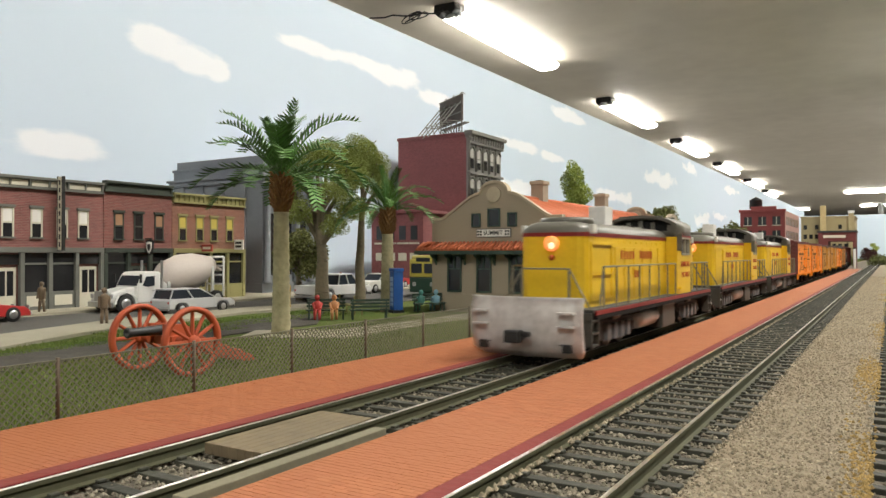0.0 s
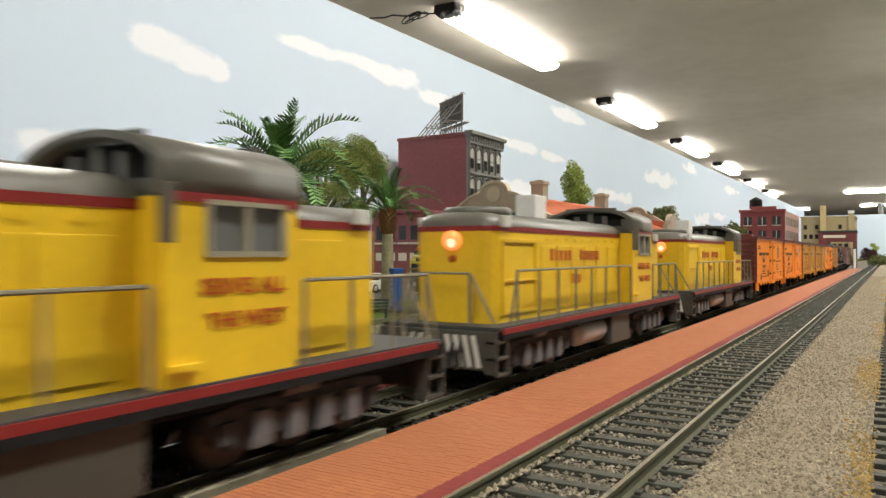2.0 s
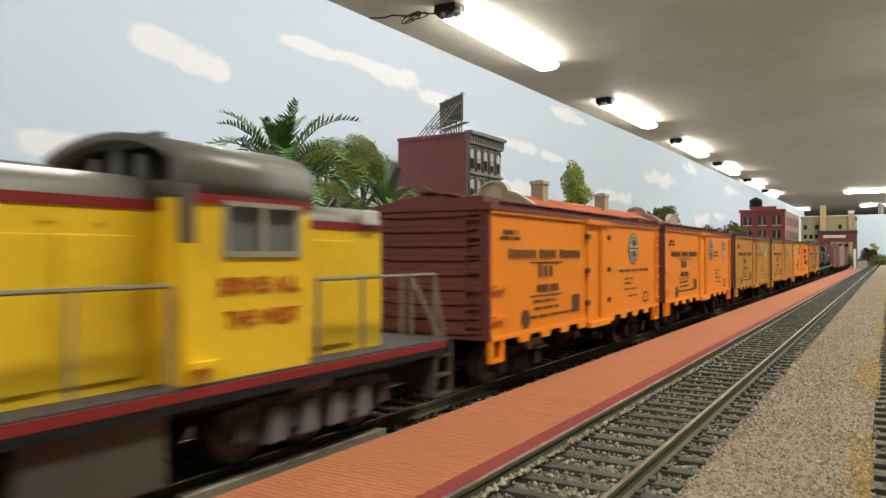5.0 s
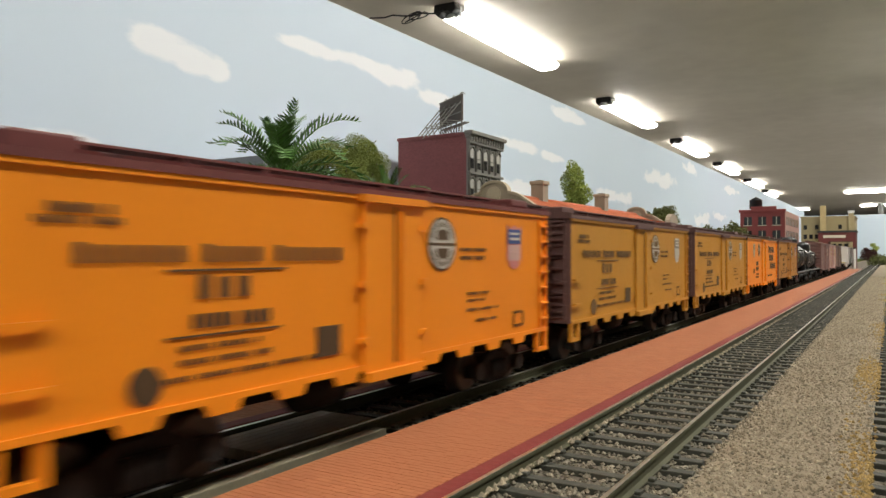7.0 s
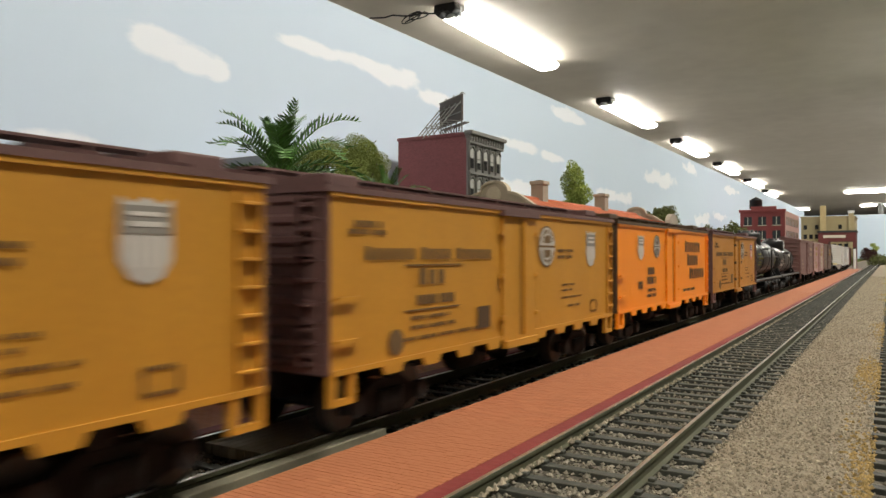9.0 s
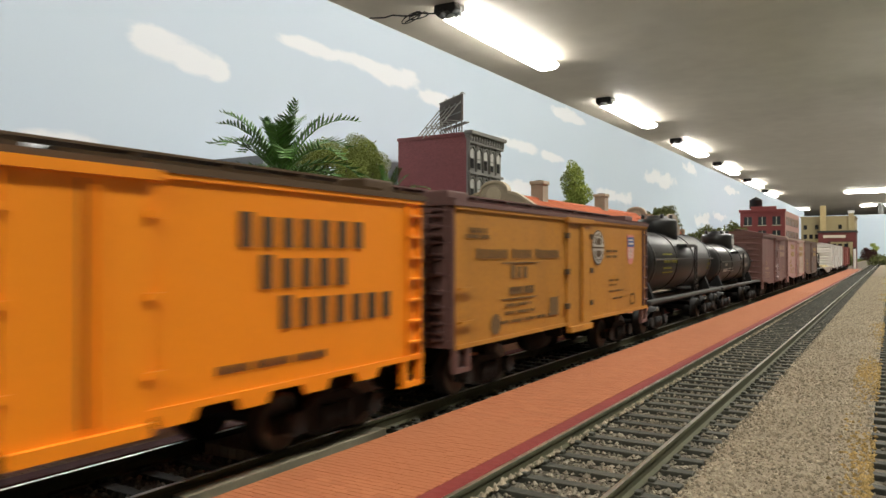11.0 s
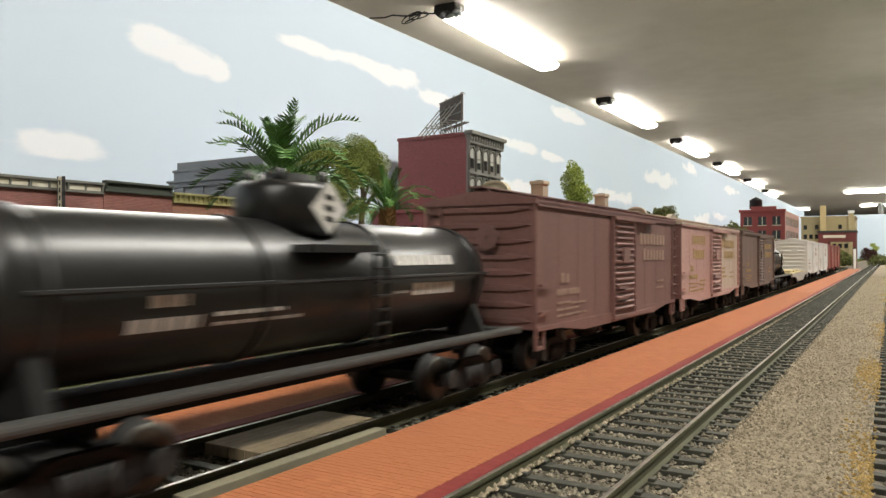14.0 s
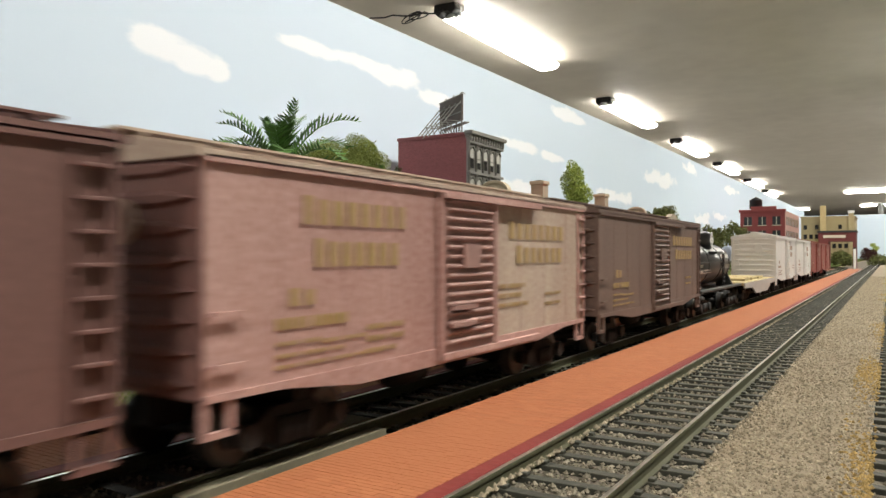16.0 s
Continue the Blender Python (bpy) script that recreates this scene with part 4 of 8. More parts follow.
def reefer(label, paint, trim, ink, faded=False, teeth=True, black_hinges=False, herald_y=87.5, big_words=False, roofmat=None, ladder_mat=None):
    car = thing("refrigerator_car", label, "freight car", "train freight cars")
    L, hw, sill, eave, peak = 141.0, 16.5, 12.0, 42.4, 45.2
    roofmat = roofmat or trim
    bm = fresh(); box(bm, -hw, hw, 0.8, L - 0.8, sill, eave)
    body = part("body", bm, paint, car)
    # vertical board joints, shallow
    for s in (-1, 1):
        bm = fresh()
        xa, xb = sorted((s * hw, s * (hw + 0.05)))
        k = 0
        y = 1.4
        while y < L - 3:
            if not 60 < y < 80:
                box(bm, xa, xb, y, y + 2.32, sill + 0.4, eave - 1.4)
            y += 2.5
        part("side_board", bm, paint, body, kind="stuff")
        xa, xb = sorted((s * (hw - 0.1), s * (hw + 0.45)))
        part("top_rail", box_bm(xa, xb, 0.8, L - 0.8, eave - 1.4, eave - 0.5), paint, body)
        part("bottom_rail", box_bm(xa, xb, 0.8, L - 0.8, sill - 0.2, sill + 0.7), paint, body)
        if teeth:
            for k in range(9):
                y = 18 + k * 13.1
                bm = fresh(); extrude_poly(bm, [(y - 3.4, sill), (y + 3.4, sill), (y + 2.4, sill - 1.8), (y - 2.4, sill - 1.8)], "x", xa, xb)
                part("sill_tab", bm, paint, body)
        # door
        d = part("door", box_bm(*sorted((s * hw, s * (hw + 0.7))), 61.5, 79.5, sill - 0.6, eave - 1.6), paint, car, "insulated double side door")
        part("door_gap", box_bm(*sorted((s * (hw + 0.66), s * (hw + 0.8))), 70.3, 70.7, sill + 0.3, eave - 2.4), M_FADEDINK, d)
        part("drip_cap", box_bm(*sorted((s * hw, s * (hw + 1.5))), 60.5, 80.5, eave - 1.9, eave - 0.6), paint if not faded else trim, d)
        part("latch_bar", box_bm(*sorted((s * (hw + 0.7), s * (hw + 1.5))), 71.6, 72.2, sill + 0.2, eave - 3), paint, d)
        for z in (sill + 4.5, sill + 14, sill + 24):
            for ya, yb in ((60.2, 62.2), (78.8, 80.8)):
                part("hinge", box_bm(*sorted((s * (hw + 0.2), s * (hw + 1.2))), ya, yb, z, z + (1.5 if black_hinges else 0.9)), M_INK if black_hinges else paint, d)
        part("door_sill", box_bm(*sorted((s * hw, s * (hw + 1.6))), 62, 79, sill - 2.2, sill - 0.6), paint, d)
        # corner stirrups
        for ya in (0.8, L - 7.2):
            bm = fresh()
            xa2, xb2 = sorted((s * (hw - 0.9), s * (hw + 0.3)))
            box(bm, xa2, xb2, ya, ya + 1.3, sill - 4.6, sill); box(bm, xa2, xb2, ya + 5.0, ya + 6.3, sill - 4.6, sill); box(bm, xa2, xb2, ya, ya + 6.3, sill - 5.2, sill - 4.2)
            part("stirrup", bm, ladder_mat or paint, car)
        ladder(car, ladder_mat or paint, s * hw + (0 if s > 0 else -0.9), L - 6.0, sill + 1, eave - 2)
    grab_irons(car, paint, hw, L, sill + 5.0)
    car_roof(car, roofmat, L, hw, eave, peak, 11)
    for y in (9, L - 9):
        for s in (-1, 1):
            bm = fresh(); box(bm, min(s * 6, s * 12.6), max(s * 6, s * 12.6), y - 4.5, y + 4.5, eave + 0.6, peak + 0.2)
            part("ice_hatch", bm, roofmat, car, "roof ice hatch", bevel=0.4)
    corrugated_end(car, trim, 0.8, -1, hw, sill, eave)
    corrugated_end(car, trim, L - 0.8, 1, hw, sill, eave)
    ladder(car, trim, 11.0, -1.2, sill + 1, eave - 1, 4.2, 7, "x")
    x = hw + 0.15
    if big_words:
        for k, (ny, n) in enumerate(((94, 7), (98, 5), (102, 7))):
            letter_bars("lettering", [n], x, ny, 32.6 - k * 6.0, 4.4, 4.2, ink, car)
        shield(car, x, 27, 34, 7, 9, True)
        round_herald(car, x, 48, 34.5, 4.4, ink)
        bar_rows("data_line", [(36, 46, 24, 2.4), (35, 47, 20.5, 2.4), (36, 46, 17.6, 0.9), (35, 47, 15.6, 0.9), (24, 29, 19, 2.5), (90, 112, 15.4, 0.9)], x, ink, car)
    else:
        letter_bars("lettering", [7, 5, 7], x, 10.0, 30.6, 2.1, 2.25, ink, car)
        letter_bars("lettering", [3], x, 27, 25.8, 2.8, 3.4, ink, car)
        bar_rows("data_line", [(22, 43, 29.4, 0.28), (26, 40, 22.0, 1.6), (22, 42, 20.9, 0.26), (24, 38, 19.2, 0.5), (24, 40, 17.4, 0.5), (21, 50, 15.4, 0.45)] + ([(95, 106, 32.2, 0.5), (95, 106, 30.4, 0.6)] if herald_y < 100 else [(92, 126, 25.6, 0.6)]) + [(98, 108, 22.9, 0.35), (98, 106, 21.4, 0.35), (98, 112, 19.4, 0.35), (102, 112, 17.0, 0.35)], x, ink, car)
        round_herald(car, x, herald_y, 33.6, 5.4, M_FADEDINK if faded else M_INK)
        if herald_y < 100:
            shield(car, x, 120.5, 33.2, 7.4, 10.6, faded)
        bm = fresh(); box(bm, x, x + 0.12, 50, 55.6, 15.4, 20.2)
        part("route_card", bm, M_INK if faded else ink, car, "dark square card board")
        bm = fresh(); lathe(bm, [(2.4, x), (2.4, x + 0.12), (0.2, x + 0.12)], 16, "x", (0, 19, 15.6)); flat_faces(bm)
        part("emblem", bm, ink, car)
        bar_rows("reporting_box", [(120, 125.5, 17.4, 0.4), (120, 125.5, 14.2, 0.4), (120, 120.5, 14.4, 3.0), (125.1, 125.5, 14.4, 3.0), (7, 15, 36.2, 0.9), (5.5, 16, 35.0, 0.6)], x, ink, car)
    underframe(car, L, sill)
    return car


def box_car(label, paint, end_paint, ink, name_words, door_mat=None, right_panel=None, both_ends=False, end_wall=None):
    car = thing("box_car", label, "freight car", "train freight cars")
    L, hw, sill, eave, peak = 141.0, 16.5, 12.3, 45.2, 48.2
    bm = fresh(); box(bm, -hw, hw, 0.8, L - 0.8, sill, eave)
    body = part("body", bm, paint, car)
    for s in (-1, 1):
        for k, (ya, yb) in enumerate(((1.0, 15), (15.3, 29.5), (29.8, 44), (44.3, 58.6), (83, 97), (97.3, 111.5), (111.8, 126), (126.3, L - 1.0))):
            mtl = right_panel if (right_panel and k > 3) else paint
            part("side_panel", box_bm(*sorted((s * hw, s * (hw + 0.06))), ya, yb, sill + 0.3, eave - 1.0), mtl, body)
        part("top_rail", box_bm(*sorted((s * (hw - 0.1), s * (hw + 0.6))), 0.8, L - 0.8, eave - 1.3, eave - 0.4), paint, body)
        bm = fresh()
        xa, xb = sorted((s * (hw - 0.3), s * (hw + 0.4)))
        extrude_poly(bm, [(0.8, sill + 0.6), (L - 0.8, sill + 0.6), (L - 0.8, sill - 0.4), (L - 16, sill - 0.6), (L - 34, sill - 2.6), (L - 62, sill - 2.6), (62, sill - 2.6), (34, sill - 2.6), (16, sill - 0.6), (0.8, sill - 0.4)], "x", xa, xb)
        part("side_sill", bm, paint, body)
        d = part("door", box_bm(*sorted((s * hw, s * (hw + 0.8))), 60, 82, sill - 0.4, eave - 1.8), door_mat or paint, car, "ribbed sliding door")
        for k in range(16):
            z = sill + 0.8 + k * 1.92
            if z < eave - 3:
                bm = fresh(); extrude_poly(bm, [(s * (hw + 0.75), z), (s * (hw + 1.5), z + 0.5), (s * (hw + 1.5), z + 0.8), (s * (hw + 0.75), z + 1.25)], "y", 61.4, 80.6)
                part("rib", bm, door_mat or paint, d)
        part("route_card", box_bm(*sorted((s * (hw + 1.2), s * (hw + 1.9))), 67, 74, sill + 16.5, sill + 21.5), door_mat or paint, d)
        for z in (sill + 4.5, sill + 8):
            part("handle", box_bm(*sorted((s * (hw + 1.2), s * (hw + 2.1))), 62, 72, z, z + 0.8), door_mat or paint, d)
        for ya in (59.0, 82.0):
            part("door_post", box_bm(*sorted((s * hw, s * (hw + 1.3))), ya, ya + 0.9, sill - 1.5, eave - 1.4), paint, car)
        part("door_track", box_bm(*sorted((s * hw, s * (hw + 1.9))), 59, 106, eave - 2.4, eave - 1.3), paint, car)
        part("door_rail", box_bm(*sorted((s * hw, s * (hw + 1.6))), 59, 106, sill - 1.8, sill - 0.6), paint, car)
        for ya in (0.8, L - 6.2):
            bm = fresh()
            xa2, xb2 = sorted((s * (hw - 0.8), s * (hw + 0.1)))
            box(bm, xa2, xb2, ya, ya + 0.9, sill - 4.8, sill); box(bm, xa2, xb2, ya + 4.5, ya + 5.4, sill - 4.8, sill); box(bm, xa2, xb2, ya, ya + 5.4, sill - 5.4, sill - 4.5)
            part("stirrup", bm, paint, car)
        ladder(car, paint, s * hw + (0.1 if s > 0 else -1.0), L - 6.0, sill + 1, eave - 2, 4.2, 8)
    grab_irons(car, paint, hw + 0.1, L, sill + 4)
    car_roof(car, end_paint, L, hw, eave, peak, 12)
    corrugated_end(car, end_wall or end_paint, 0.8, -1, hw, sill, eave, 8)
    corrugated_end(car, end_wall or end_paint, L - 0.8, 1, hw, sill, eave, 8)
    ladder(car, end_paint, -15.0, -1.2, sill + 1, eave - 1, 4.2, 8, "x")
    bm = fresh(); lathe(bm, [(3.2, -2.6), (3.2, -2.2), (2.6, -2.2)], 16, "y", (4, 0, 36)); cyl(bm, (4, 0.5, 36), (4, -2.6, 36), 0.5, n=6)
    part("brake_wheel", bm, end_paint, car)
    x = hw + 0.2
    letter_bars("lettering", [name_words[0]], x, 91, 35.2, 3.8, 4.3, ink, car)
    letter_bars("lettering", [name_words[1]], x, 95, 29.4, 3.8, 4.2, ink, car)
    letter_bars("lettering", [2], x, 17, 23.8, 2.4, 3.4, ink, car)
    if both_ends:
        letter_bars("lettering", [name_words[0]], x, 20, 36.2, 4.0, 3.6, ink, car)
        letter_bars("lettering", [name_words[1]], x, 22.6, 29.6, 4.0, 3.4, ink, car)
        bar_rows("data_line", [(36, 47, 18.6, 0.7), (36, 47, 16.6, 0.7), (36, 44, 14.6, 0.6), (84, 100, 23.6, 0.8), (84, 98, 21.4, 0.8), (84, 101, 19.2, 0.7)], x, ink, car)
    bar_rows("data_line", [(14, 32, 20.4, 1.5), (14, 24, 18.0, 0.4), (14, 30, 16.2, 0.4), (14, 36, 14.6, 0.35), (24, 36, 17.6, 0.4), (112, 122, 21, 0.5), (112, 122, 18.5, 0.5)], x, ink, car)
    underframe(car, L, sill)
    return car


def tank_car(label, paint, ink, L, r, zc, band_ink=True, diamond=False):
    car = thing("tank_car", label, "freight car", "train freight cars")
    y0, y1, mid = 12.0, L - 12.0, L / 2
    bm = fresh()
    prof = [(0.2, y0 - 4.0), (r * 0.45, y0 - 3.5), (r * 0.75, y0 - 2.3), (r * 0.93, y0 - 0.9), (r, y0 + 0.8), (r, y1 - 0.8), (r * 0.93, y1 + 0.9), (r * 0.75, y1 + 2.3), (r * 0.45, y1 + 3.5), (0.2, y1 + 4.0)]
    lathe(bm, prof, 40, "y", (0, 0, zc))
    tank = part("tank", bm, paint, car, "black cylindrical tank")
    for y in (y0 + 4, mid - 16, mid + 16, y1 - 4):
        bm = fresh(); lathe(bm, [(r, y - 0.5), (r + 0.35, y - 0.5), (r + 0.35, y + 0.5), (r, y + 0.5)], 40, "y", (0, 0, zc))
        part("band", bm, paint, tank)
    bm = fresh(); lathe(bm, [(9.2, zc + r - 3), (9.2, zc + r + 5.0), (8.4, zc + r + 6.4), (5.0, zc + r + 7.0), (4.8, zc + r + 8.0), (0.3, zc + r + 8.4)], 28, "z", (0, mid, 0))
    dome = part("dome", bm, paint, tank, "round expansion dome on top")
    for a in range(4):
        bm = fresh(); cyl(bm, (6.6 * math.cos(a * 1.57 + 0.6), mid + 6.6 * math.sin(a * 1.57 + 0.6), zc + r + 6), (6.6 * math.cos(a * 1.57 + 0.6), mid + 6.6 * math.sin(a * 1.57 + 0.6), zc + r + 8.6), 0.9, n=8)
        part("valve", bm, paint, dome)
    for s in (-1, 1):
        xa, xb = sorted((s * (r - 2.0), s * (r + 2.6)))
        part("dome_platform", box_bm(xa, xb, mid - 9, mid + 9, zc + r * 0.50, zc + r * 0.50 + 1.3), paint, car, "narrow deck beside the dome")
        bm = fresh()
        pipe(bm, [(s * (r + 0.9), y0 + 1, zc + 1.2), (s * (r + 0.9), y1 - 1, zc + 1.2)], 0.4, 6)
        for k in range(7):
            y = y0 + 2 + (y1 - y0 - 4) * k / 6
            cyl(bm, (s * (r - 0.4), y, zc + 1.2), (s * (r + 0.9), y, zc + 1.2), 0.35, n=6)
        part("handrail", bm, paint, car, "thin rail along the tank")
        ladder(car, paint, s * (r + 2.4) - 0.4, mid + 8, 15, zc + r * 0.55, 4.0, 7)
        part("walkway", box_bm(*sorted((s * 12.6, s * 16.0)), 0.5, L - 0.5, 12.4, 13.8), M_WALK, car, "grey side sill", bevel=0.5)
        for y in (y0 + 3, y1 - 3):
            bm = fresh(); extrude_poly(bm, [(s * 4, 12.6), (s * 13.5, 12.6), (s * 10, zc - r * 0.45), (s * 4.0, zc - r * 0.85)], "y", y - 1.2, y + 1.2)
            part("saddle", bm, M_UNDER, car)
    for y in (0.5, L - 5.5):
        part("end_sill", box_bm(-16, 16, y, y + 5.0, 12.3, 13.6), M_WALK, car, bevel=0.2)
    part("centre_sill", box_bm(-3, 3, 2, L - 2, 8.4, 13.2), M_UNDER, car)
    # lettering follows the tank's curve as thin plates
    def curved(rows, mtl, lab):
        bm = fresh()
        for ya, yb, za, zb in rows:
            y = ya
            while y < yb:
                w = min(1.9, yb - y)
                pts = []
                for z in (za, zb):
                    dz = max(-0.98, min(0.98, (z - zc) / r))
                    pts.append((r * math.sqrt(1 - dz * dz), z))
                (xa, z1), (xb, z2) = pts
                v = [bm.verts.new(p) for p in ((xa + 0.05, y, z1), (xa + 0.05, y + w, z1), (xb + 0.05, y + w, z2), (xb + 0.05, y, z2), (xa + 0.2, y, z1), (xa + 0.2, y + w, z1), (xb + 0.2, y + w, z2), (xb + 0.2, y, z2))]
                for q in ((0, 1, 2, 3), (7, 6, 5, 4), (0, 4, 5, 1), (1, 5, 6, 2), (2, 6, 7, 3), (3, 7, 4, 0)):
                    bm.faces.new([v[i] for i in q])
                y += w + 0.85
        part("lettering", bm, mtl, tank, lab, kind="stuff")
    if diamond:
        curved([(mid + 19, mid + 41, zc + 3.4, zc + 5.4), (mid + 24, mid + 40, zc - 2.6, zc - 0.2)], ink, "white painted lettering, drawn as bars")
        curved([(mid - 37, mid - 31, zc - 1.4, zc + 0.2), (mid - 40, mid - 28.6, zc - 4.6, zc - 2.8), (mid - 26, mid - 12, zc - 3.2, zc - 2.6), (mid - 26, mid - 8, zc - 4.6, zc - 4.1), (mid + 15, mid + 22, zc - 2.0, zc - 1.5)], ink, "small white painted lines")
        bm = fresh()
        extrude_poly(bm, [(mid + 1 + a, zc + r + 1.8 + b) for a, b in ((0, 4.6), (4.6, 0), (0, -4.6), (-4.6, 0))], "x", 9.3, 9.45)
        mark = part("emblem", bm, ink, dome, "white diamond emblem")
        bm = fresh()
        for b in (-1.9, 0.0, 1.9):
            extrude_poly(bm, [(mid + 1 - 1.1, zc + r + 1.5 + b), (mid + 1 + 1.1, zc + r + 1.1 + b), (mid + 1 + 1.1, zc + r + 2.1 + b), (mid + 1 - 1.1, zc + r + 2.5 + b)], "x", 9.4, 9.55)
        part("emblem_bar", bm, paint, mark, "dark bars on the emblem", kind="stuff")
        rows = []
        bm = fresh()
        for z, w in ((zc - 1.5, 9), (zc - 5.0, 12), (zc - 6.6, 11), (zc - 8.0, 10)):
            box(bm, -6, -6 + w, y0 - 4.2, y0 - 3.4, z, z + 0.7)
        part("lettering", bm, ink, tank, "small white painted lines")
    else:
        curved([(mid - 38, mid - 24, zc + 3.0, zc + 3.7), (mid - 38, mid - 28, zc - 0.4, zc + 1.7), (mid - 26, mid - 15, zc - 0.4, zc + 1.7), (mid - 38, mid - 26, zc - 2.8, zc - 2.1), (mid - 38, mid - 22, zc - 4.6, zc - 4.0), (y1 - 9, y1 - 6, zc - 4, zc - 3), (y1 - 9, y1 - 4, zc - 2, zc - 1), (y1 - 9, y1 - 4, zc + 0.5, zc + 1.5)], ink, "yellow painted lettering, drawn as bars")
    freight_truck(car, 20)
    freight_truck(car, L - 20)
    coupler(car, 0, -1)
    coupler(car, L, 1)
    return car


def flat_car(label):
    car = thing("flat_car", label, "freight car", "train freight cars")
    L, hw = 141.0, 16.5
    part("deck", box_bm(-hw, hw, 0.5, L - 0.5, 12.0, 13.4), M_CRATE, car, "bare timber deck")
    for k in range(24):
        part("plank", box_bm(-hw + 0.3, hw - 0.3, 1 + k * 5.8, 6.4 + k * 5.8, 13.4, 13.9), M_CRATE, car)
    for s in (-1, 1):
        bm = fresh(); extrude_poly(bm, [(0.5, 13.6), (L - 0.5, 13.6), (L - 0.5, 10.5), (L - 30, 10.0), (L - 44, 5.5), (44, 5.5), (30, 10.0), (0.5, 10.5)], "x", *sorted((s * (hw - 0.6), s * (hw + 0.5))))
        part("side_sill", bm, M_FLATGREY, car, "pale grey fish-belly side sill")
    for s in (-1, 1):
        for k in range(3):
            part("load_crate", box_bm(-12, 12, 30 + k * 30, 52 + k * 30, 13.9, 15.6), M_CRATE, car, bevel=0.3) if s > 0 else None
    underframe(car, L, 12.0)
    return car


M_REEF1 = mat("reefer_orange", (0.86, 0.27, 0.010), 0.42, col2=(0.74, 0.22, 0.009), mix=0.45, coarse=40, streak=True)
M_REEF2 = mat("reefer_yellow", (0.54, 0.255, 0.024), 0.5, col2=(0.38, 0.17, 0.018), mix=0.6, coarse=40, streak=True)
M_REEF3 = mat("reefer_dusty", (0.50, 0.215, 0.022), 0.55, col2=(0.30, 0.13, 0.022), mix=0.8, coarse=40, streak=True)
M_REDBROWN = mat("end_red_brown", (0.17, 0.045, 0.040), 0.55, col2=(0.10, 0.03, 0.03), mix=0.6)
M_DULLBROWN = mat("end_dull_brown", (0.15, 0.075, 0.065), 0.6, col2=(0.08, 0.045, 0.04), mix=0.6)
M_BOX1 = mat("boxcar_brown", (0.195, 0.10, 0.086), 0.6, col2=(0.115, 0.061, 0.053), mix=0.8, coarse=40, streak=True)
M_BOX2 = mat("boxcar_faded", (0.52, 0.345, 0.31), 0.6, col2=(0.29, 0.14, 0.12), mix=1.0, coarse=9, streak=True)
M_BOX2R = mat("boxcar_pale", (0.50, 0.42, 0.34), 0.65, col2=(0.33, 0.23, 0.18), mix=1.0, coarse=36, streak=True)
M_BOX2D = mat("boxcar_faded_door", (0.33, 0.19, 0.165), 0.65, mix=0.5)
M_BOX3 = mat("boxcar_olive_brown", (0.165, 0.108, 0.084), 0.6, col2=(0.095, 0.058, 0.047), mix=0.8, coarse=40, streak=True)
M_BOXW = mat("boxcar_white", (0.62, 0.60, 0.57), 0.55, mix=0.3, coarse=20)
M_BOXR = mat("boxcar_red", (0.24, 0.06, 0.045), 0.6, mix=0.5)
M_TANK = mat("tank_black", (0.010, 0.010, 0.010), 0.42, col2=(0.026, 0.025, 0.022), mix=0.6, spec=0.38)
M_TANKG = mat("tank_gloss", (0.008, 0.008, 0.008), 0.33, col2=(0.020, 0.019, 0.018), mix=0.4, spec=0.5)
M_CRATE = mat("deck_timber", (0.45, 0.36, 0.18), 0.8, mix=0.6)
M_FLATGREY = mat("flat_grey", (0.40, 0.38, 0.35), 0.6, mix=0.5)
M_TINK = mat("tank_yellow", (0.24, 0.23, 0.02), 0.6, mix=0.3)
M_WINK = mat("tank_white", (0.62, 0.60, 0.56), 0.6, mix=0.3)
M_BINK = mat("boxcar_ink", (0.36, 0.25, 0.19), 0.7, mix=0.5)
M_YINK = mat("boxcar_yellow_ink", (0.37, 0.265, 0.09), 0.7, col2=(0.34, 0.22, 0.13), coarse=120, mix=0.9)

PITCH_LOCO = 195.0
TRAIN = []
l1 = locomotive(True)
l2 = locomotive(False)
TRAIN += [(l1, 213.0), (l2, 408.0), (copy_thing(l2, Matrix()), 603.0)]
TRAIN.append((reefer("bright orange refrigerator car with black door hinges", M_REEF1, M_REDBROWN, M_INK, black_hinges=True, herald_y=108.0), 791.0))
TRAIN.append((reefer("bright orange refrigerator car with red-brown roof", M_REEF1, M_REDBROWN, M_INK), 941.0))
r3 = reefer("dull yellow refrigerator car with faded emblems", M_REEF2, M_DULLBROWN, M_FADEDINK, faded=True)
TRAIN += [(r3, 1097.6), (copy_thing(r3, Matrix()), 1251.5)]
TRAIN.append((reefer("orange refrigerator car with large black lettering", M_REEF1, M_INK, M_INK, big_words=True), 1397.0))
TRAIN.append((reefer("dusty yellow refrigerator car with brown weathered ends", M_REEF3, M_DULLBROWN, M_FADEDINK, teeth=False, black_hinges=True, ladder_mat=M_DULLBROWN), 1549.0))
TRAIN.append((tank_car("large matt black tank car with yellow lettering", M_TANK, M_TINK, 136.0, 13.2, 28.2), 1697.0))
TRAIN.append((tank_car("glossy black tank car with white lettering", M_TANKG, M_WINK, 133.0, 11.8, 26.0, diamond=True), 1838.0))
TRAIN.append((box_car("brown steel box car with pale lettering", M_BOX1, M_BOX1, M_BINK, (8, 7)), 1977.0))
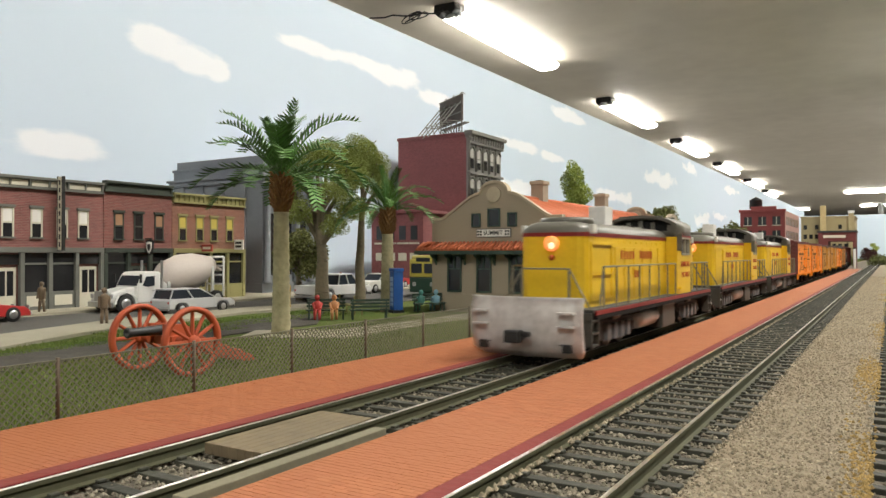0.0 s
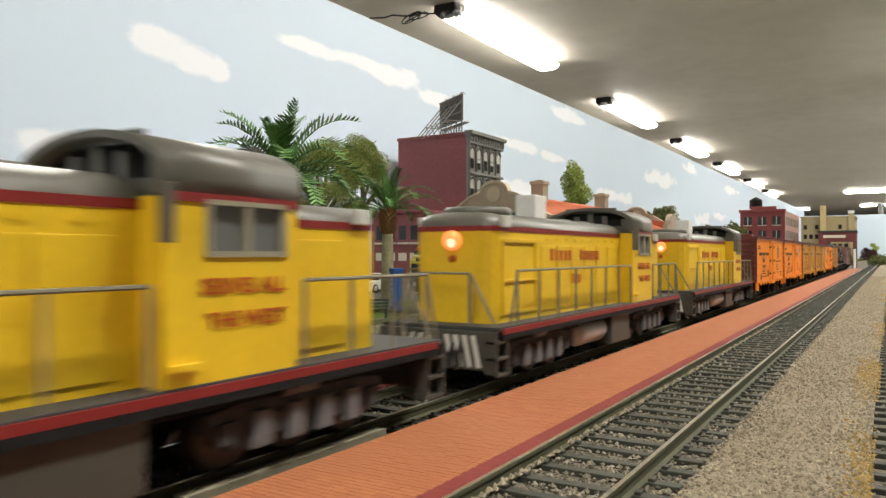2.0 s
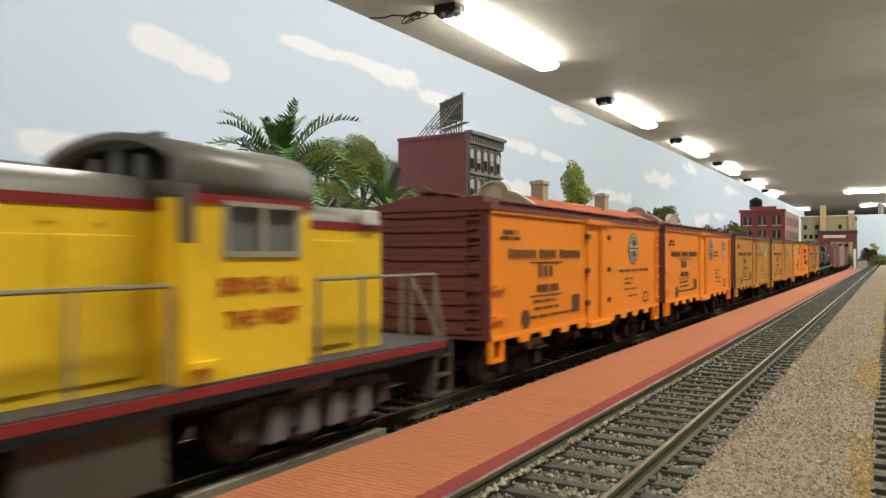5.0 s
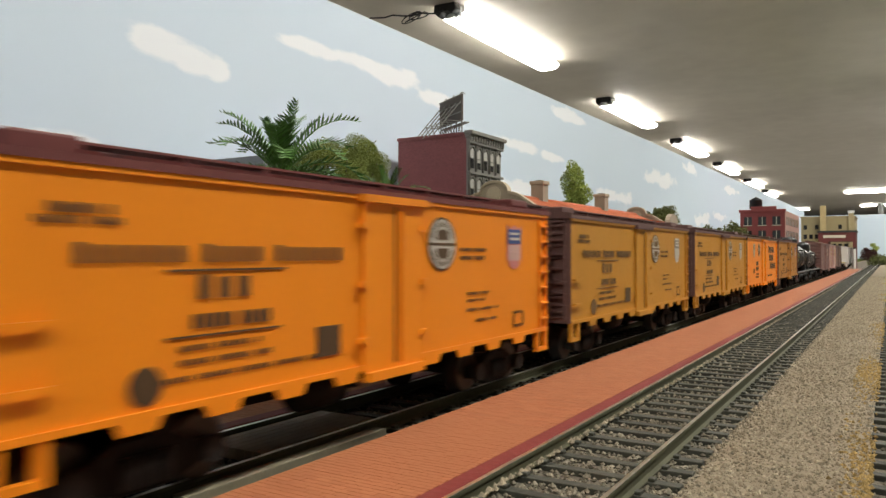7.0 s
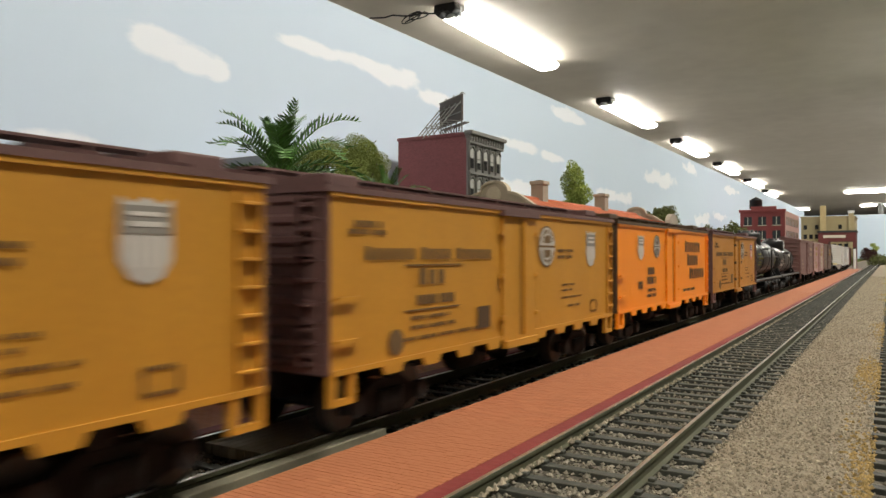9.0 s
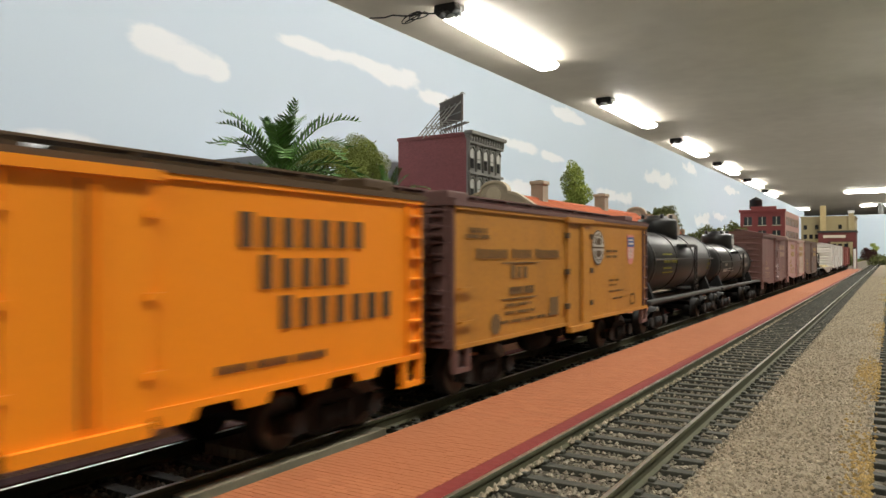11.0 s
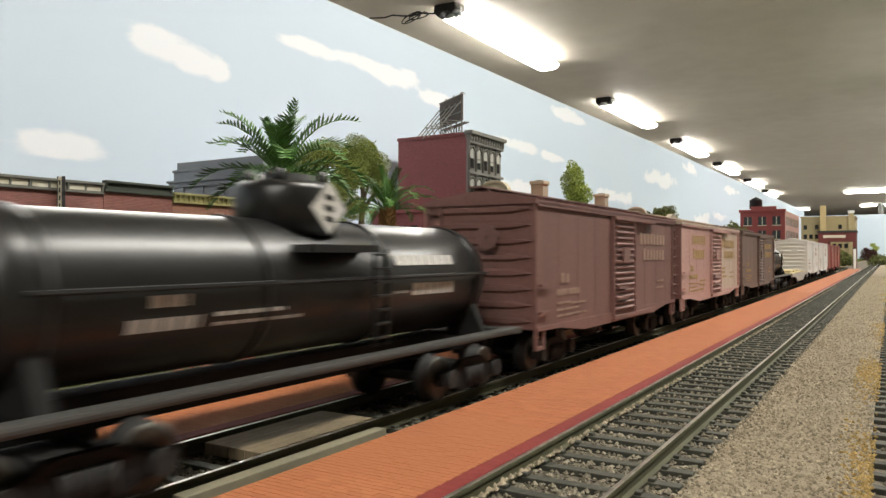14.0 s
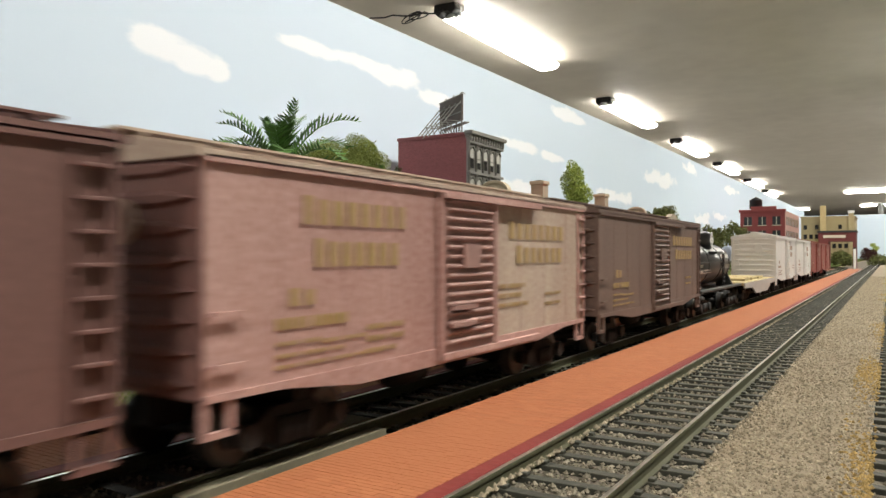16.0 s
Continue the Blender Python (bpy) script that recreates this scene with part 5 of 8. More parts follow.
# M_BOX1 on this car's ends paints in the shade of the car gap
TRAIN.append((box_car("faded pinkish box car with yellow lettering", M_BOX2, M_BOX2R, M_YINK, (8, 7), M_BOX2D, M_BOX2R, True, M_BOX1), 2129.0))
TRAIN.append((box_car("dark olive-brown box car with yellow lettering", M_BOX3, M_BOX3, M_YINK, (8, 7)), 2282.0))
TRAIN.append((tank_car("short black tank car with shiny tank", M_TANKG, M_WINK, 112.0, 11.4, 26.0, diamond=True), 2430.0))
TRAIN.append((flat_car("pale grey flat car with timber deck"), 2548.0))
w1 = box_car("pale grey-white box car with ribbed ends", M_BOXW, M_BOXW, M_BINK, (5, 4))
TRAIN += [(w1, 2694.0), (copy_thing(w1, Matrix()), 2846.0)]
x1 = box_car("dull red box car at the train's end", M_BOXR, M_BOXR, M_BINK, (5, 5))
TRAIN += [(x1, 2998.0), (copy_thing(x1, Matrix()), 3150.0)]

# the train's path: straight along the platform, then round a loop behind the far buildings
BEND_Y, BEND_R, SPEED = 1930.0, 222.0, 129.0


def rail_point(s):
    if s <= BEND_Y:
        return Vector((T1, s, 0)), 0.0
    a = (s - BEND_Y) / BEND_R
    return Vector((T1 - BEND_R + BEND_R * math.cos(a), BEND_Y + BEND_R * math.sin(a), 0)), a


def place_car(s0, t, L):
    """A car rides on its two trucks, each on the rails."""
    a, _ = rail_point(s0 - SPEED * t + 22)
    b, _ = rail_point(s0 - SPEED * t + L - 22)
    d = (b - a).normalized()
    rz = math.degrees(math.atan2(d.y, d.x)) - 90
    p = a - d * 22
    return at(p.x, p.y, 0, rz)


def motions():
    for ob, s0 in TRAIN:
        L = 172.0 if "locomotive" in ob.name else 112.0 if "short" in ob["label"] else 141.0
        walk(ob, [(k * 0.5, place_car(s0, k * 0.5, L)) for k in range(33)])

# ---------- town ----------
M_BRICK_A = mat("brick_maroon", (0.215, 0.070, 0.062), 0.75, col2=(0.15, 0.045, 0.04), fine=1500, mix=0.6, bump=0.25)
M_BRICK_B = mat("brick_red", (0.20, 0.058, 0.045), 0.75, col2=(0.13, 0.04, 0.034), fine=1500, mix=0.6, bump=0.25)
M_BRICK_C = mat("brick_rust", (0.24, 0.095, 0.055), 0.75, col2=(0.17, 0.065, 0.04), fine=1500, mix=0.6, bump=0.25)


def brick_courses(m, mortar, amount):
    """Fine brick courses with pale mortar on walls that face the street."""
    nt = m.node_tree
    b = nt.nodes["Principled BSDF"]
    src = b.inputs["Base Color"].links[0].from_socket
    co, sp, cb = nt.nodes.new("ShaderNodeTexCoord"), nt.nodes.new("ShaderNodeSeparateXYZ"), nt.nodes.new("ShaderNodeCombineXYZ")
    ad = nt.nodes.new("ShaderNodeMath")
    ad.operation = "ADD"
    nt.links.new(co.outputs["Object"], sp.inputs[0])
    nt.links.new(sp.outputs["X"], ad.inputs[0])
    nt.links.new(sp.outputs["Y"], ad.inputs[1])
    nt.links.new(ad.outputs[0], cb.inputs["X"])
    nt.links.new(sp.outputs["Z"], cb.inputs["Y"])
    br = nt.nodes.new("ShaderNodeTexBrick")
    br.inputs["Scale"].default_value = 1.0
    br.inputs["Brick Width"].default_value, br.inputs["Row Height"].default_value, br.inputs["Mortar Size"].default_value = 0.0026, 0.00095, 0.00013
    br.inputs["Color1"].default_value, br.inputs["Color2"].default_value, br.inputs["Mortar"].default_value = (0.78, 0.78, 0.78, 1), (1.2, 1.2, 1.2, 1), (1, 1, 1, 1)
    nt.links.new(cb.outputs[0], br.inputs["Vector"])
    mu = nt.nodes.new("ShaderNodeMix")
    mu.data_type, mu.blend_type = "RGBA", "MULTIPLY"
    mu.inputs[0].default_value = 1.0
    nt.links.new(src, mu.inputs[6])
    nt.links.new(br.outputs["Color"], mu.inputs[7])
    mo = nt.nodes.new("ShaderNodeMix")
    mo.data_type = "RGBA"
    mo.inputs[7].default_value = (*mortar, 1)
    sc = nt.nodes.new("ShaderNodeMath")
    sc.operation, sc.inputs[1].default_value = "MULTIPLY", amount
    nt.links.new(br.outputs["Fac"], sc.inputs[0])
    nt.links.new(sc.outputs[0], mo.inputs[0])
    nt.links.new(mu.outputs[2], mo.inputs[6])
    nt.links.new(mo.outputs[2], b.inputs["Base Color"])
    return m


for brick_wall in (M_BRICK_A, M_BRICK_B, M_BRICK_C):
    brick_courses(brick_wall, (0.30, 0.22, 0.19), 0.6)
M_TRIMGREY = mat("trim_grey", (0.15, 0.152, 0.135), 0.65, mix=0.4)
M_TRIMGREEN = mat("trim_dark_green", (0.045, 0.055, 0.042), 0.6, mix=0.4)
M_TRIMOLIVE = mat("trim_olive", (0.27, 0.245, 0.10), 0.65, mix=0.4)
M_CREAM = mat("cream_paint", (0.60, 0.57, 0.46), 0.6, mix=0.25)
M_PANE = glass("window_pane", (0.020, 0.020, 0.022), 0.15)
M_BLIND = mat("yellow_blind", (0.50, 0.40, 0.08), 0.7, mix=0.3)
M_TANBLIND = mat("tan_blind", (0.35, 0.20, 0.11), 0.7, mix=0.3)
M_ROOFTAR = mat("tar_roof", (0.06, 0.06, 0.06), 0.9, mix=0.5)


def window(house, x, y, z, w, h, frame_m, blind=None, sill_m=None, lintel=True):
    """A sash window on a wall that faces +x, set in a shallow recess."""
    wi = part("window", box_bm(x - 0.6, x + 0.12, y - w / 2, y + w / 2, z, z + h), M_PANE, house)
    bm = fresh()
    for b in ((y - w / 2 - 0.5, y - w / 2 + 0.35, z, z + h), (y + w / 2 - 0.35, y + w / 2 + 0.5, z, z + h), (y - w / 2, y + w / 2, z + h - 0.5, z + h + 0.3), (y - w / 2, y + w / 2, z + h * 0.47, z + h * 0.53)):
        box(bm, x - 0.3, x + 0.5, *b)
    part("frame", bm, frame_m, wi)
    part("sill", box_bm(x - 0.3, x + 1.2, y - w / 2 - 1.0, y + w / 2 + 1.0, z - 0.9, z), sill_m or frame_m, wi)
    if lintel:
        part("lintel", box_bm(x - 0.3, x + 1.0, y - w / 2 - 1.2, y + w / 2 + 1.2, z + h + 0.3, z + h + 1.9), sill_m or frame_m, wi)
    if blind:
        part("blind", box_bm(x + 0.12, x + 0.22, y - w / 2 + 0.4, y + w / 2 - 0.4, z + h * 0.53, z + h - 0.5), blind, wi)
    return wi


def store(y0, y1, height, brick, trim, label, wins, blinds, frame_m, cream=False, brackets=8):
    """A two-storey shop; its front faces +x."""
    X = -425.0
    st = thing("store_building", label, "building", "main street stores")
    D = 95.0
    part("wall", box_bm(X - D, X - 1.5, y0, y1, -0.8, height - 4), brick, st)
    bm = fresh(); box(bm, X - 2, X, y0 + 0.05, y1 - 0.05, 35.5, height - 6)
    part("front_wall", bm, brick, st, "brick upper wall")
    part("roof", box_bm(X - D + 2, X - 2.5, y0 + 1, y1 - 1, height - 5.0, height - 3.6), M_ROOFTAR, st)
    # cornice
    co = part("cornice", box_bm(X - 2, X + 2.6, y0 + 0.1, y1 - 0.1, height - 1.6, height), trim, st, "projecting painted cornice", bevel=0.3)
    part("frieze", box_bm(X - 2, X + 0.9, y0 + 0.1, y1 - 0.1, height - 6.2, height - 1.6), trim, co)
    part("moulding", box_bm(X - 2, X + 1.7, y0 + 0.1, y1 - 0.1, height - 7.2, height - 6.0), trim, co, bevel=0.2)
    for k in range(brackets):
        y = y0 + 1.2 + (y1 - y0 - 2.4) * k / (brackets - 1)
        bm = fresh(); extrude_poly(bm, [(X + 0.9, height - 6), (X + 1.3, height - 6), (X + 2.3, height - 1.8), (X + 0.9, height - 1.6)], "y", y - 0.6, y + 0.6)
        part("bracket", bm, trim, co)
    if cream:
        n = brackets - 1
        for k in range(0, n, 2):
            a = y0 + 1.2 + (y1 - y0 - 2.4) * k / n + 1.2
            b = y0 + 1.2 + (y1 - y0 - 2.4) * min(n, k + 2) / n - 1.2
            part("cream_panel", box_bm(X + 0.9, X + 1.1, a, b, height - 5.4, height - 2.2), M_CREAM, co, "cream cornice panel")
    for k, y in enumerate(wins):
        window(st, X, y, 41.5, 6.0, 16.5, frame_m, blinds[k % len(blinds)], trim)
    # shop front
    part("belt", box_bm(X - 2, X + 1.8, y0 + 0.1, y1 - 0.1, 32.5, 35.6), trim, st, "painted sign belt", bevel=0.3)
    n = max(2, round((y1 - y0) / 17))
    for k in range(n + 1):
        y = y0 + 1.2 + (y1 - y0 - 2.4) * k / n
        part("pilaster", box_bm(X - 2, X + 1.4, y - 1.2, y + 1.2, -0.8, 32.5), trim, st, bevel=0.25)
    for k in range(n):
        a = y0 + 1.2 + (y1 - y0 - 2.4) * k / n + 1.2
        b = y0 + 1.2 + (y1 - y0 - 2.4) * (k + 1) / n - 1.2
        if k % 3 == 1:
            dr = part("door", box_bm(X - 2.4, X - 0.8, a + 1.5, b - 1.5, -0.8, 24), M_CREAM if frame_m is M_CREAM else trim, st, "painted shop door")
            part("glass", box_bm(X - 0.8, X - 0.6, a + 3, (a + b) / 2 - 0.5, 8, 22), M_PANE, dr)
            part("glass", box_bm(X - 0.8, X - 0.6, (a + b) / 2 + 0.5, b - 3, 8, 22), M_PANE, dr)
            part("transom", box_bm(X - 1.2, X - 0.4, a, b, 25.5, 31.5), M_PANE, dr)
        else:
            sh = part("shop_window", box_bm(X - 1.6, X - 0.7, a, b, 9.5, 32.4), M_PANE, st, "dark plate glass shop window")
            part("stall_riser", box_bm(X - 1.8, X + 0.3, a, b, -0.8, 9.5), trim, sh)
            part("riser_panel", box_bm(X + 0.3, X + 0.5, a + 1.6, b - 1.6, 1.2, 7.4), M_CREAM if cream else trim, sh)
            part("mullion", box_bm(X - 0.8, X - 0.2, a, b, 25.4, 26.6), trim, sh)
            part("mullion", box_bm(X - 0.8, X - 0.2, (a + b) / 2 - 0.4, (a + b) / 2 + 0.4, 9.5, 25.4), trim, sh) if b - a > 16 else None
    return st


store(100, 285, 76.5, M_BRICK_A, M_TRIMGREY, "maroon brick two-storey store with grey cornice and white windows", [112, 127, 142, 158, 173, 189, 205, 226, 242.5, 258, 271.5], [M_WHITE], M_CREAM, True, 17)
store(285.3, 337, 78.5, M_BRICK_B, M_TRIMGREEN, "red brick two-storey store with dark green front", [296, 310.5, 326.5], [M_TANBLIND, None, M_TANBLIND], M_TRIMGREEN, False, 2)
store(337.3, 404, 74.5, M_BRICK_C, M_TRIMOLIVE, "rust brick two-storey store with olive cornice", [346, 361, 374, 389], [M_BLIND], M_TRIMOLIVE, False, 16)

# signs on the stores
def hanging_sign(name, label, mtl, y, z0, z1, w, bar_m, bars, out=6.0):
    X = -425.0
    sg = thing(name, label, "sign")
    part("board", box_bm(X + 1.5, X + 1.5 + out, y - w / 2, y + w / 2, z0, z1), mtl, sg, bevel=0.2)
    part("bracket", box_bm(X - 0.2, X + 1.7, y - 0.3, y + 0.3, z1 - 1.6, z1 - 0.8), M_BLACK, sg)
    for k in range(bars):
        z = z0 + 1 + (z1 - z0 - 2) * (k + 0.2) / bars
        part("letter", box_bm(X + 1.5 + out * (0.34 if bars > 4 else 0.15), X + 1.5 + out * (0.62 if bars > 4 else 0.85), y - w / 2 - 0.15, y - w / 2, z, z + (z1 - z0 - 2) / bars * 0.6), bar_m, sg)
    if bars > 4:
        for x0 in (X + 1.3, X + 1.1 + out):
            part("edge", box_bm(x0, x0 + 0.6, y - w / 2 - 0.2, y + w / 2 + 0.2, z0 - 0.3, z1 + 0.3), M_BLACK, sg)
    return sg


hanging_sign("blade_sign", "tall white blade sign with dark frame", M_CREAM, 255, 34, 77.5, 1.6, M_BLACK, 9, 5.0)
shd = thing("shield_sign", "black shield shop sign with a white field", "sign")
for k, (f, m, y0) in enumerate(((1.0, M_BLACK, 315.4), (0.72, M_WHITE, 315.1), (0.42, M_BLACK, 314.8))):
    bm = fresh(); extrude_poly(bm, [(-420.2 + f * a, 36.0 + f * b) for a, b in ((-3.6, 4.6), (0, 5.6), (3.6, 4.6), (3.6, 0), (2.2, -3.6), (0, -5.6), (-2.2, -3.6), (-3.6, 0))], "y", y0, 316.4 - 0.3 * k)
    part("shield", bm, m, shd, "" if k == 0 else "white field" if k == 1 else "dark emblem")
part("bracket", box_bm(-425.2, -418, 315.6, 316.2, 41.4, 42.2), M_BLACK, shd)
hanging_sign("red_shop_sign", "small red projecting shop sign", mat("sign_red", (0.35, 0.06, 0.04), 0.6), 362, 33.5, 38.5, 1.2, M_CREAM, 1, 11.0)
hanging_sign("white_shop_sign", "small white two-line shop sign", M_WHITE, 393, 35.0, 42.5, 1.2, M_BLACK, 2, 9.0)

# grey civic building
M_GREYSTONE = mat("grey_stone", (0.21, 0.225, 0.245), 0.7, col2=(0.15, 0.16, 0.175), mix=0.5, bump=0.2)
gb = thing("bank_building", "blue-grey stone bank with heavy cornice and pilasters", "building")
part("wall", box_bm(-560, -448, 446, 522, -0.8, 107), M_GREYSTONE, gb)
part("cornice", box_bm(-563, -444, 443, 526, 92, 96), M_GREYSTONE, gb, bevel=0.8)
part("cornice", box_bm(-564, -442, 441, 528, 96, 98), M_GREYSTONE, gb, bevel=0.5)
part("attic", box_bm(-558, -449, 448, 520, 107, 115), M_GREYSTONE, gb, bevel=0.6)
part("coping", box_bm(-561, -446, 445, 523, 105.5, 108), M_GREYSTONE, gb, bevel=0.4)
part("plinth", box_bm(-562, -446, 444, 524, -0.8, 7), M_GREYSTONE, gb)
for y in (449, 467, 485, 503, 518):
    bm = fresh(); lathe(bm, [(3.6, 7), (3.6, 9), (2.7, 10.5), (2.4, 80), (3.4, 84), (3.8, 86), (3.8, 92)], 14, "z", (-445, y, 0))
    part("column", bm, M_GREYSTONE, gb)
for y in (458, 476, 494, 511):
    part("window", box_bm(-448.2, -447.6, y - 4.5, y + 4.5, 14, 66), M_PANE, gb)
for x in (-548, -522, -496, -470):
    part("pilaster", box_bm(x - 3, x + 3, 444.5, 446, 7, 92), M_GREYSTONE, gb)
# tall red building with billboard
M_REDWALL = mat("painted_red_brick", (0.215, 0.062, 0.062), 0.7, col2=(0.135, 0.042, 0.046), fine=1600, coarse=14, mix=0.9, bump=0.15)
brick_courses(M_REDWALL, (0.24, 0.10, 0.10), 0.4)
M_GREYPANEL = mat("grey_panel", (0.46, 0.45, 0.42), 0.7, mix=0.4)
M_IRON = mat("cast_iron_grey", (0.185, 0.18, 0.165), 0.6, mix=0.5)
tb = thing("tall_building", "tall dark red building with grey ornate front", "building", m=at(-9, -5))
part("wall", box_bm(-545, -442, 802, 893, -0.8, 180), M_REDWALL, tb)
fr = part("front", box_bm(-442, -440, 802, 893, -0.8, 181), M_IRON, tb, "grey cast iron front")
part("cornice", box_bm(-444, -432, 799, 896, 181, 186), M_IRON, fr, bevel=1.2)
part("cornice", box_bm(-443, -436, 800, 895, 176.5, 181), M_IRON, fr, bevel=0.8)
for k in range(14):
    y = 803 + k * 6.8
    part("bracket", box_bm(-440, -434.5, y - 1, y + 1, 173, 181), M_IRON, fr)
for fl in range(4):
    z = 22 + fl * 38
    part("belt", box_bm(-441, -436, 801, 894, z + 34, z + 37), M_IRON, fr, bevel=0.4)
    for k in range(5):
        y = 812 + k * 18
        wi = part("window", box_bm(-440.4, -439.6, y - 4.6, y + 4.6, z + 4, z + 29), M_PANE, tb)
        part("sash", box_bm(-439.6, -438.6, y - 4.6, y + 4.6, z + 15.6, z + 16.6), M_IRON, wi)
        # pale panel added over the dark pane to make the window lighter
        part("blind", box_bm(-439.6, -439.3, y - 4.0, y + 4.0, z + 16.6 - 5 * (k % 2), z + 28.5), M_GREYPANEL, wi, "pale panel over the upper pane")
        bm = fresh(); lathe(bm, [(1.5, z), (1.5, z + 32), (2.0, z + 34)], 10, "z", (-438.6, y - 8.6, 0))
        part("column", bm, M_IRON, fr)
        bm = fresh(); extrude_poly(bm, [(y + 6 * math.cos(a), z + 26 + 6 * math.sin(a)) for a in [math.pi * q / 8 for q in range(9)]] + [(y + 4.6 * math.cos(a), z + 26 + 4.6 * math.sin(a)) for a in [math.pi * q / 8 for q in range(8, -1, -1)]], "x", -440, -437.6)
        part("arch", bm, M_IRON, wi)
part("parapet", box_bm(-546, -441, 800.5, 804, 180, 184), M_REDWALL, tb)
an = thing("annex_building", "low maroon brick annex with yellow-lit shop windows", "building", m=at(-9, -5.2))
part("wall", box_bm(-512, -440, 700, 799.5, -0.8, 78), M_REDWALL, an)
part("cornice", box_bm(-514, -437, 697, 800, 78, 82), M_REDWALL, an, bevel=0.8)
for x in (-500, -484, -468, -452):
    part("window", box_bm(x - 4.5, x + 4.5, 699.3, 700.2, 48, 64), M_PANE, an)
    # the lit look of these windows is only cream colour, nothing glows
    part("window", box_bm(x - 5.5, x + 5.5, 699.3, 700.2, 24, 33), M_CREAM, an, "cream panel for a lit shop transom")
    part("belt", box_bm(x - 7, x + 7, 698.6, 700.2, 43, 45), M_CREAM, an)
bb = thing("rooftop_billboard", "dark rooftop billboard on a steel lattice frame", "billboard", m=at(-490.5, 826.5, 180.5, -34))
part("panel", box_bm(-33, 33, -1.5, 1.5, 21, 55), mat("billboard_dark", (0.075, 0.06, 0.05), 0.7, mix=0.4), bb, bevel=0.3)
for z in (21, 32, 43, 54):
    part("batten", box_bm(-33, 33, -2.4, -1.5, z - 0.5, z + 0.5), M_IRON, bb)
for x in (-32, -16, 0, 16, 32):
    bm = fresh(); cyl(bm, (x, 0, 0), (x, 0, 55), 0.9, n=6); cyl(bm, (x, -1, 46), (x, -40, 0), 0.8, n=6); cyl(bm, (x, 0, 20), (x, -22, 20), 0.6, n=6); cyl(bm, (x, -22, 20), (x, -12, 0), 0.6, n=6)
    part("strut", bm, M_IRON, bb)
for x in (-24, -8, 8, 24):
    bm = fresh(); cyl(bm, (x - 8, 0, 2), (x + 8, 0, 20), 0.6, n=6); cyl(bm, (x - 8, 0, 20), (x + 8, 0, 2), 0.6, n=6)
    part("brace", bm, M_IRON, bb)
part("catwalk", box_bm(-35, 35, 2, 9, 18, 19.4), M_IRON, bb)
for x in (-24, 0, 24):
    bm = fresh(); pipe(bm, [(x, 1, 55), (x, 4, 59), (x, 9, 57)], 0.5)
    part("lamp_arm", bm, M_IRON, bb)

# depot
M_STUCCO = mat("tan_stucco", (0.34, 0.285, 0.215), 0.8, col2=(0.27, 0.225, 0.17), fine=1200, mix=0.5, bump=0.25)
M_DEPTRIM = mat("tan_trim", (0.45, 0.38, 0.28), 0.75, mix=0.3)
M_TILE = mat("clay_tile", (0.44, 0.115, 0.045), 0.7, col2=(0.32, 0.08, 0.035), mix=0.5, rnd=0.15)
M_GREENTRIM = mat("depot_green", (0.035, 0.065, 0.050), 0.6, mix=0.3)
dp = thing("depot", "tan stucco railway depot with orange tiled roof", "railway depot")
DX0, DX1, DY0, DY1, DCX = -238.0, -155.0, 380.0, 662.0, -196.5
part("wall", box_bm(DX0, DX1, DY0 + 1.5, DY1, -2.6, 46), M_STUCCO, dp)
part("plinth", box_bm(DX0 - 1, DX1 + 1, DY0 - 0.5, DY1 + 1, -2.6, 8), M_STUCCO, dp)
def gable(y0, y1):
    pts = [(DX0 - 1, -2.6), (DX1 + 1, -2.6), (DX1 + 1, 52), (DX1 - 6, 52), (DX1 - 9, 53.5)]
    pts += [(DCX + 16, 64.5), (DCX + 12, 66)]
    pts += [(DCX + 9.2 * math.cos(a), 66.5 + 6.5 * math.sin(a)) for a in [math.pi * k / 10 for k in range(11)]]
    pts += [(DCX - 12, 66), (DCX - 16, 64.5), (DX0 + 9, 53.5), (DX0 + 6, 52), (DX0 - 1, 52)]
    bm = fresh(); extrude_poly(bm, pts, "y", y0, y1)
    g = part("gable", bm, M_STUCCO, dp, "stepped mission-style gable")
    line = pts[2:-1] + [pts[-1]]
    bm = fresh()
    for a, b in zip(line, line[1:]):
        extrude_poly(bm, [(a[0], a[1]), (b[0], b[1]), (b[0], b[1] + 1.5), (a[0], a[1] + 1.5)], "y", y0 - 0.9, y1 + 0.9)
    part("coping", bm, M_DEPTRIM, g, "pale gable coping")
    bm = fresh(); lathe(bm, [(4.6, y0 - 0.9), (4.6, y0), (3.0, y0 + 0.1)], 18, "y", (DCX, 0, 66.3))
    part("medallion", bm, M_DEPTRIM, g)
    return g


g1 = gable(DY0, DY0 + 3)
gable(DY1 - 3, DY1)
for x, w, h in ((DCX - 11.8, 5.2, 7), (DCX, 7.2, 9.6), (DCX + 11.8, 5.2, 7)):
    wi = part("attic_window", box_bm(x - w / 2, x + w / 2, DY0 - 0.15, DY0 + 0.5, 48, 48 + h), M_PANE, g1)
    bm = fresh()
    for b in ((x - w / 2 - 0.5, x - w / 2 + 0.4, 47.5, 48.5 + h), (x + w / 2 - 0.4, x + w / 2 + 0.5, 47.5, 48.5 + h), (x - w / 2, x + w / 2, 47.5, 48.1), (x - w / 2, x + w / 2, 47.9 + h, 48.5 + h)):
        box(bm, b[0], b[1], DY0 - 0.6, DY0, b[2], b[3])
    part("frame", bm, M_GREENTRIM, wi)
sg = part("name_board", box_bm(DCX - 10.8, DCX + 10.8, DY0 - 1.2, DY0 - 0.05, 41.8, 46.0), M_WHITE, dp, "white station name board")
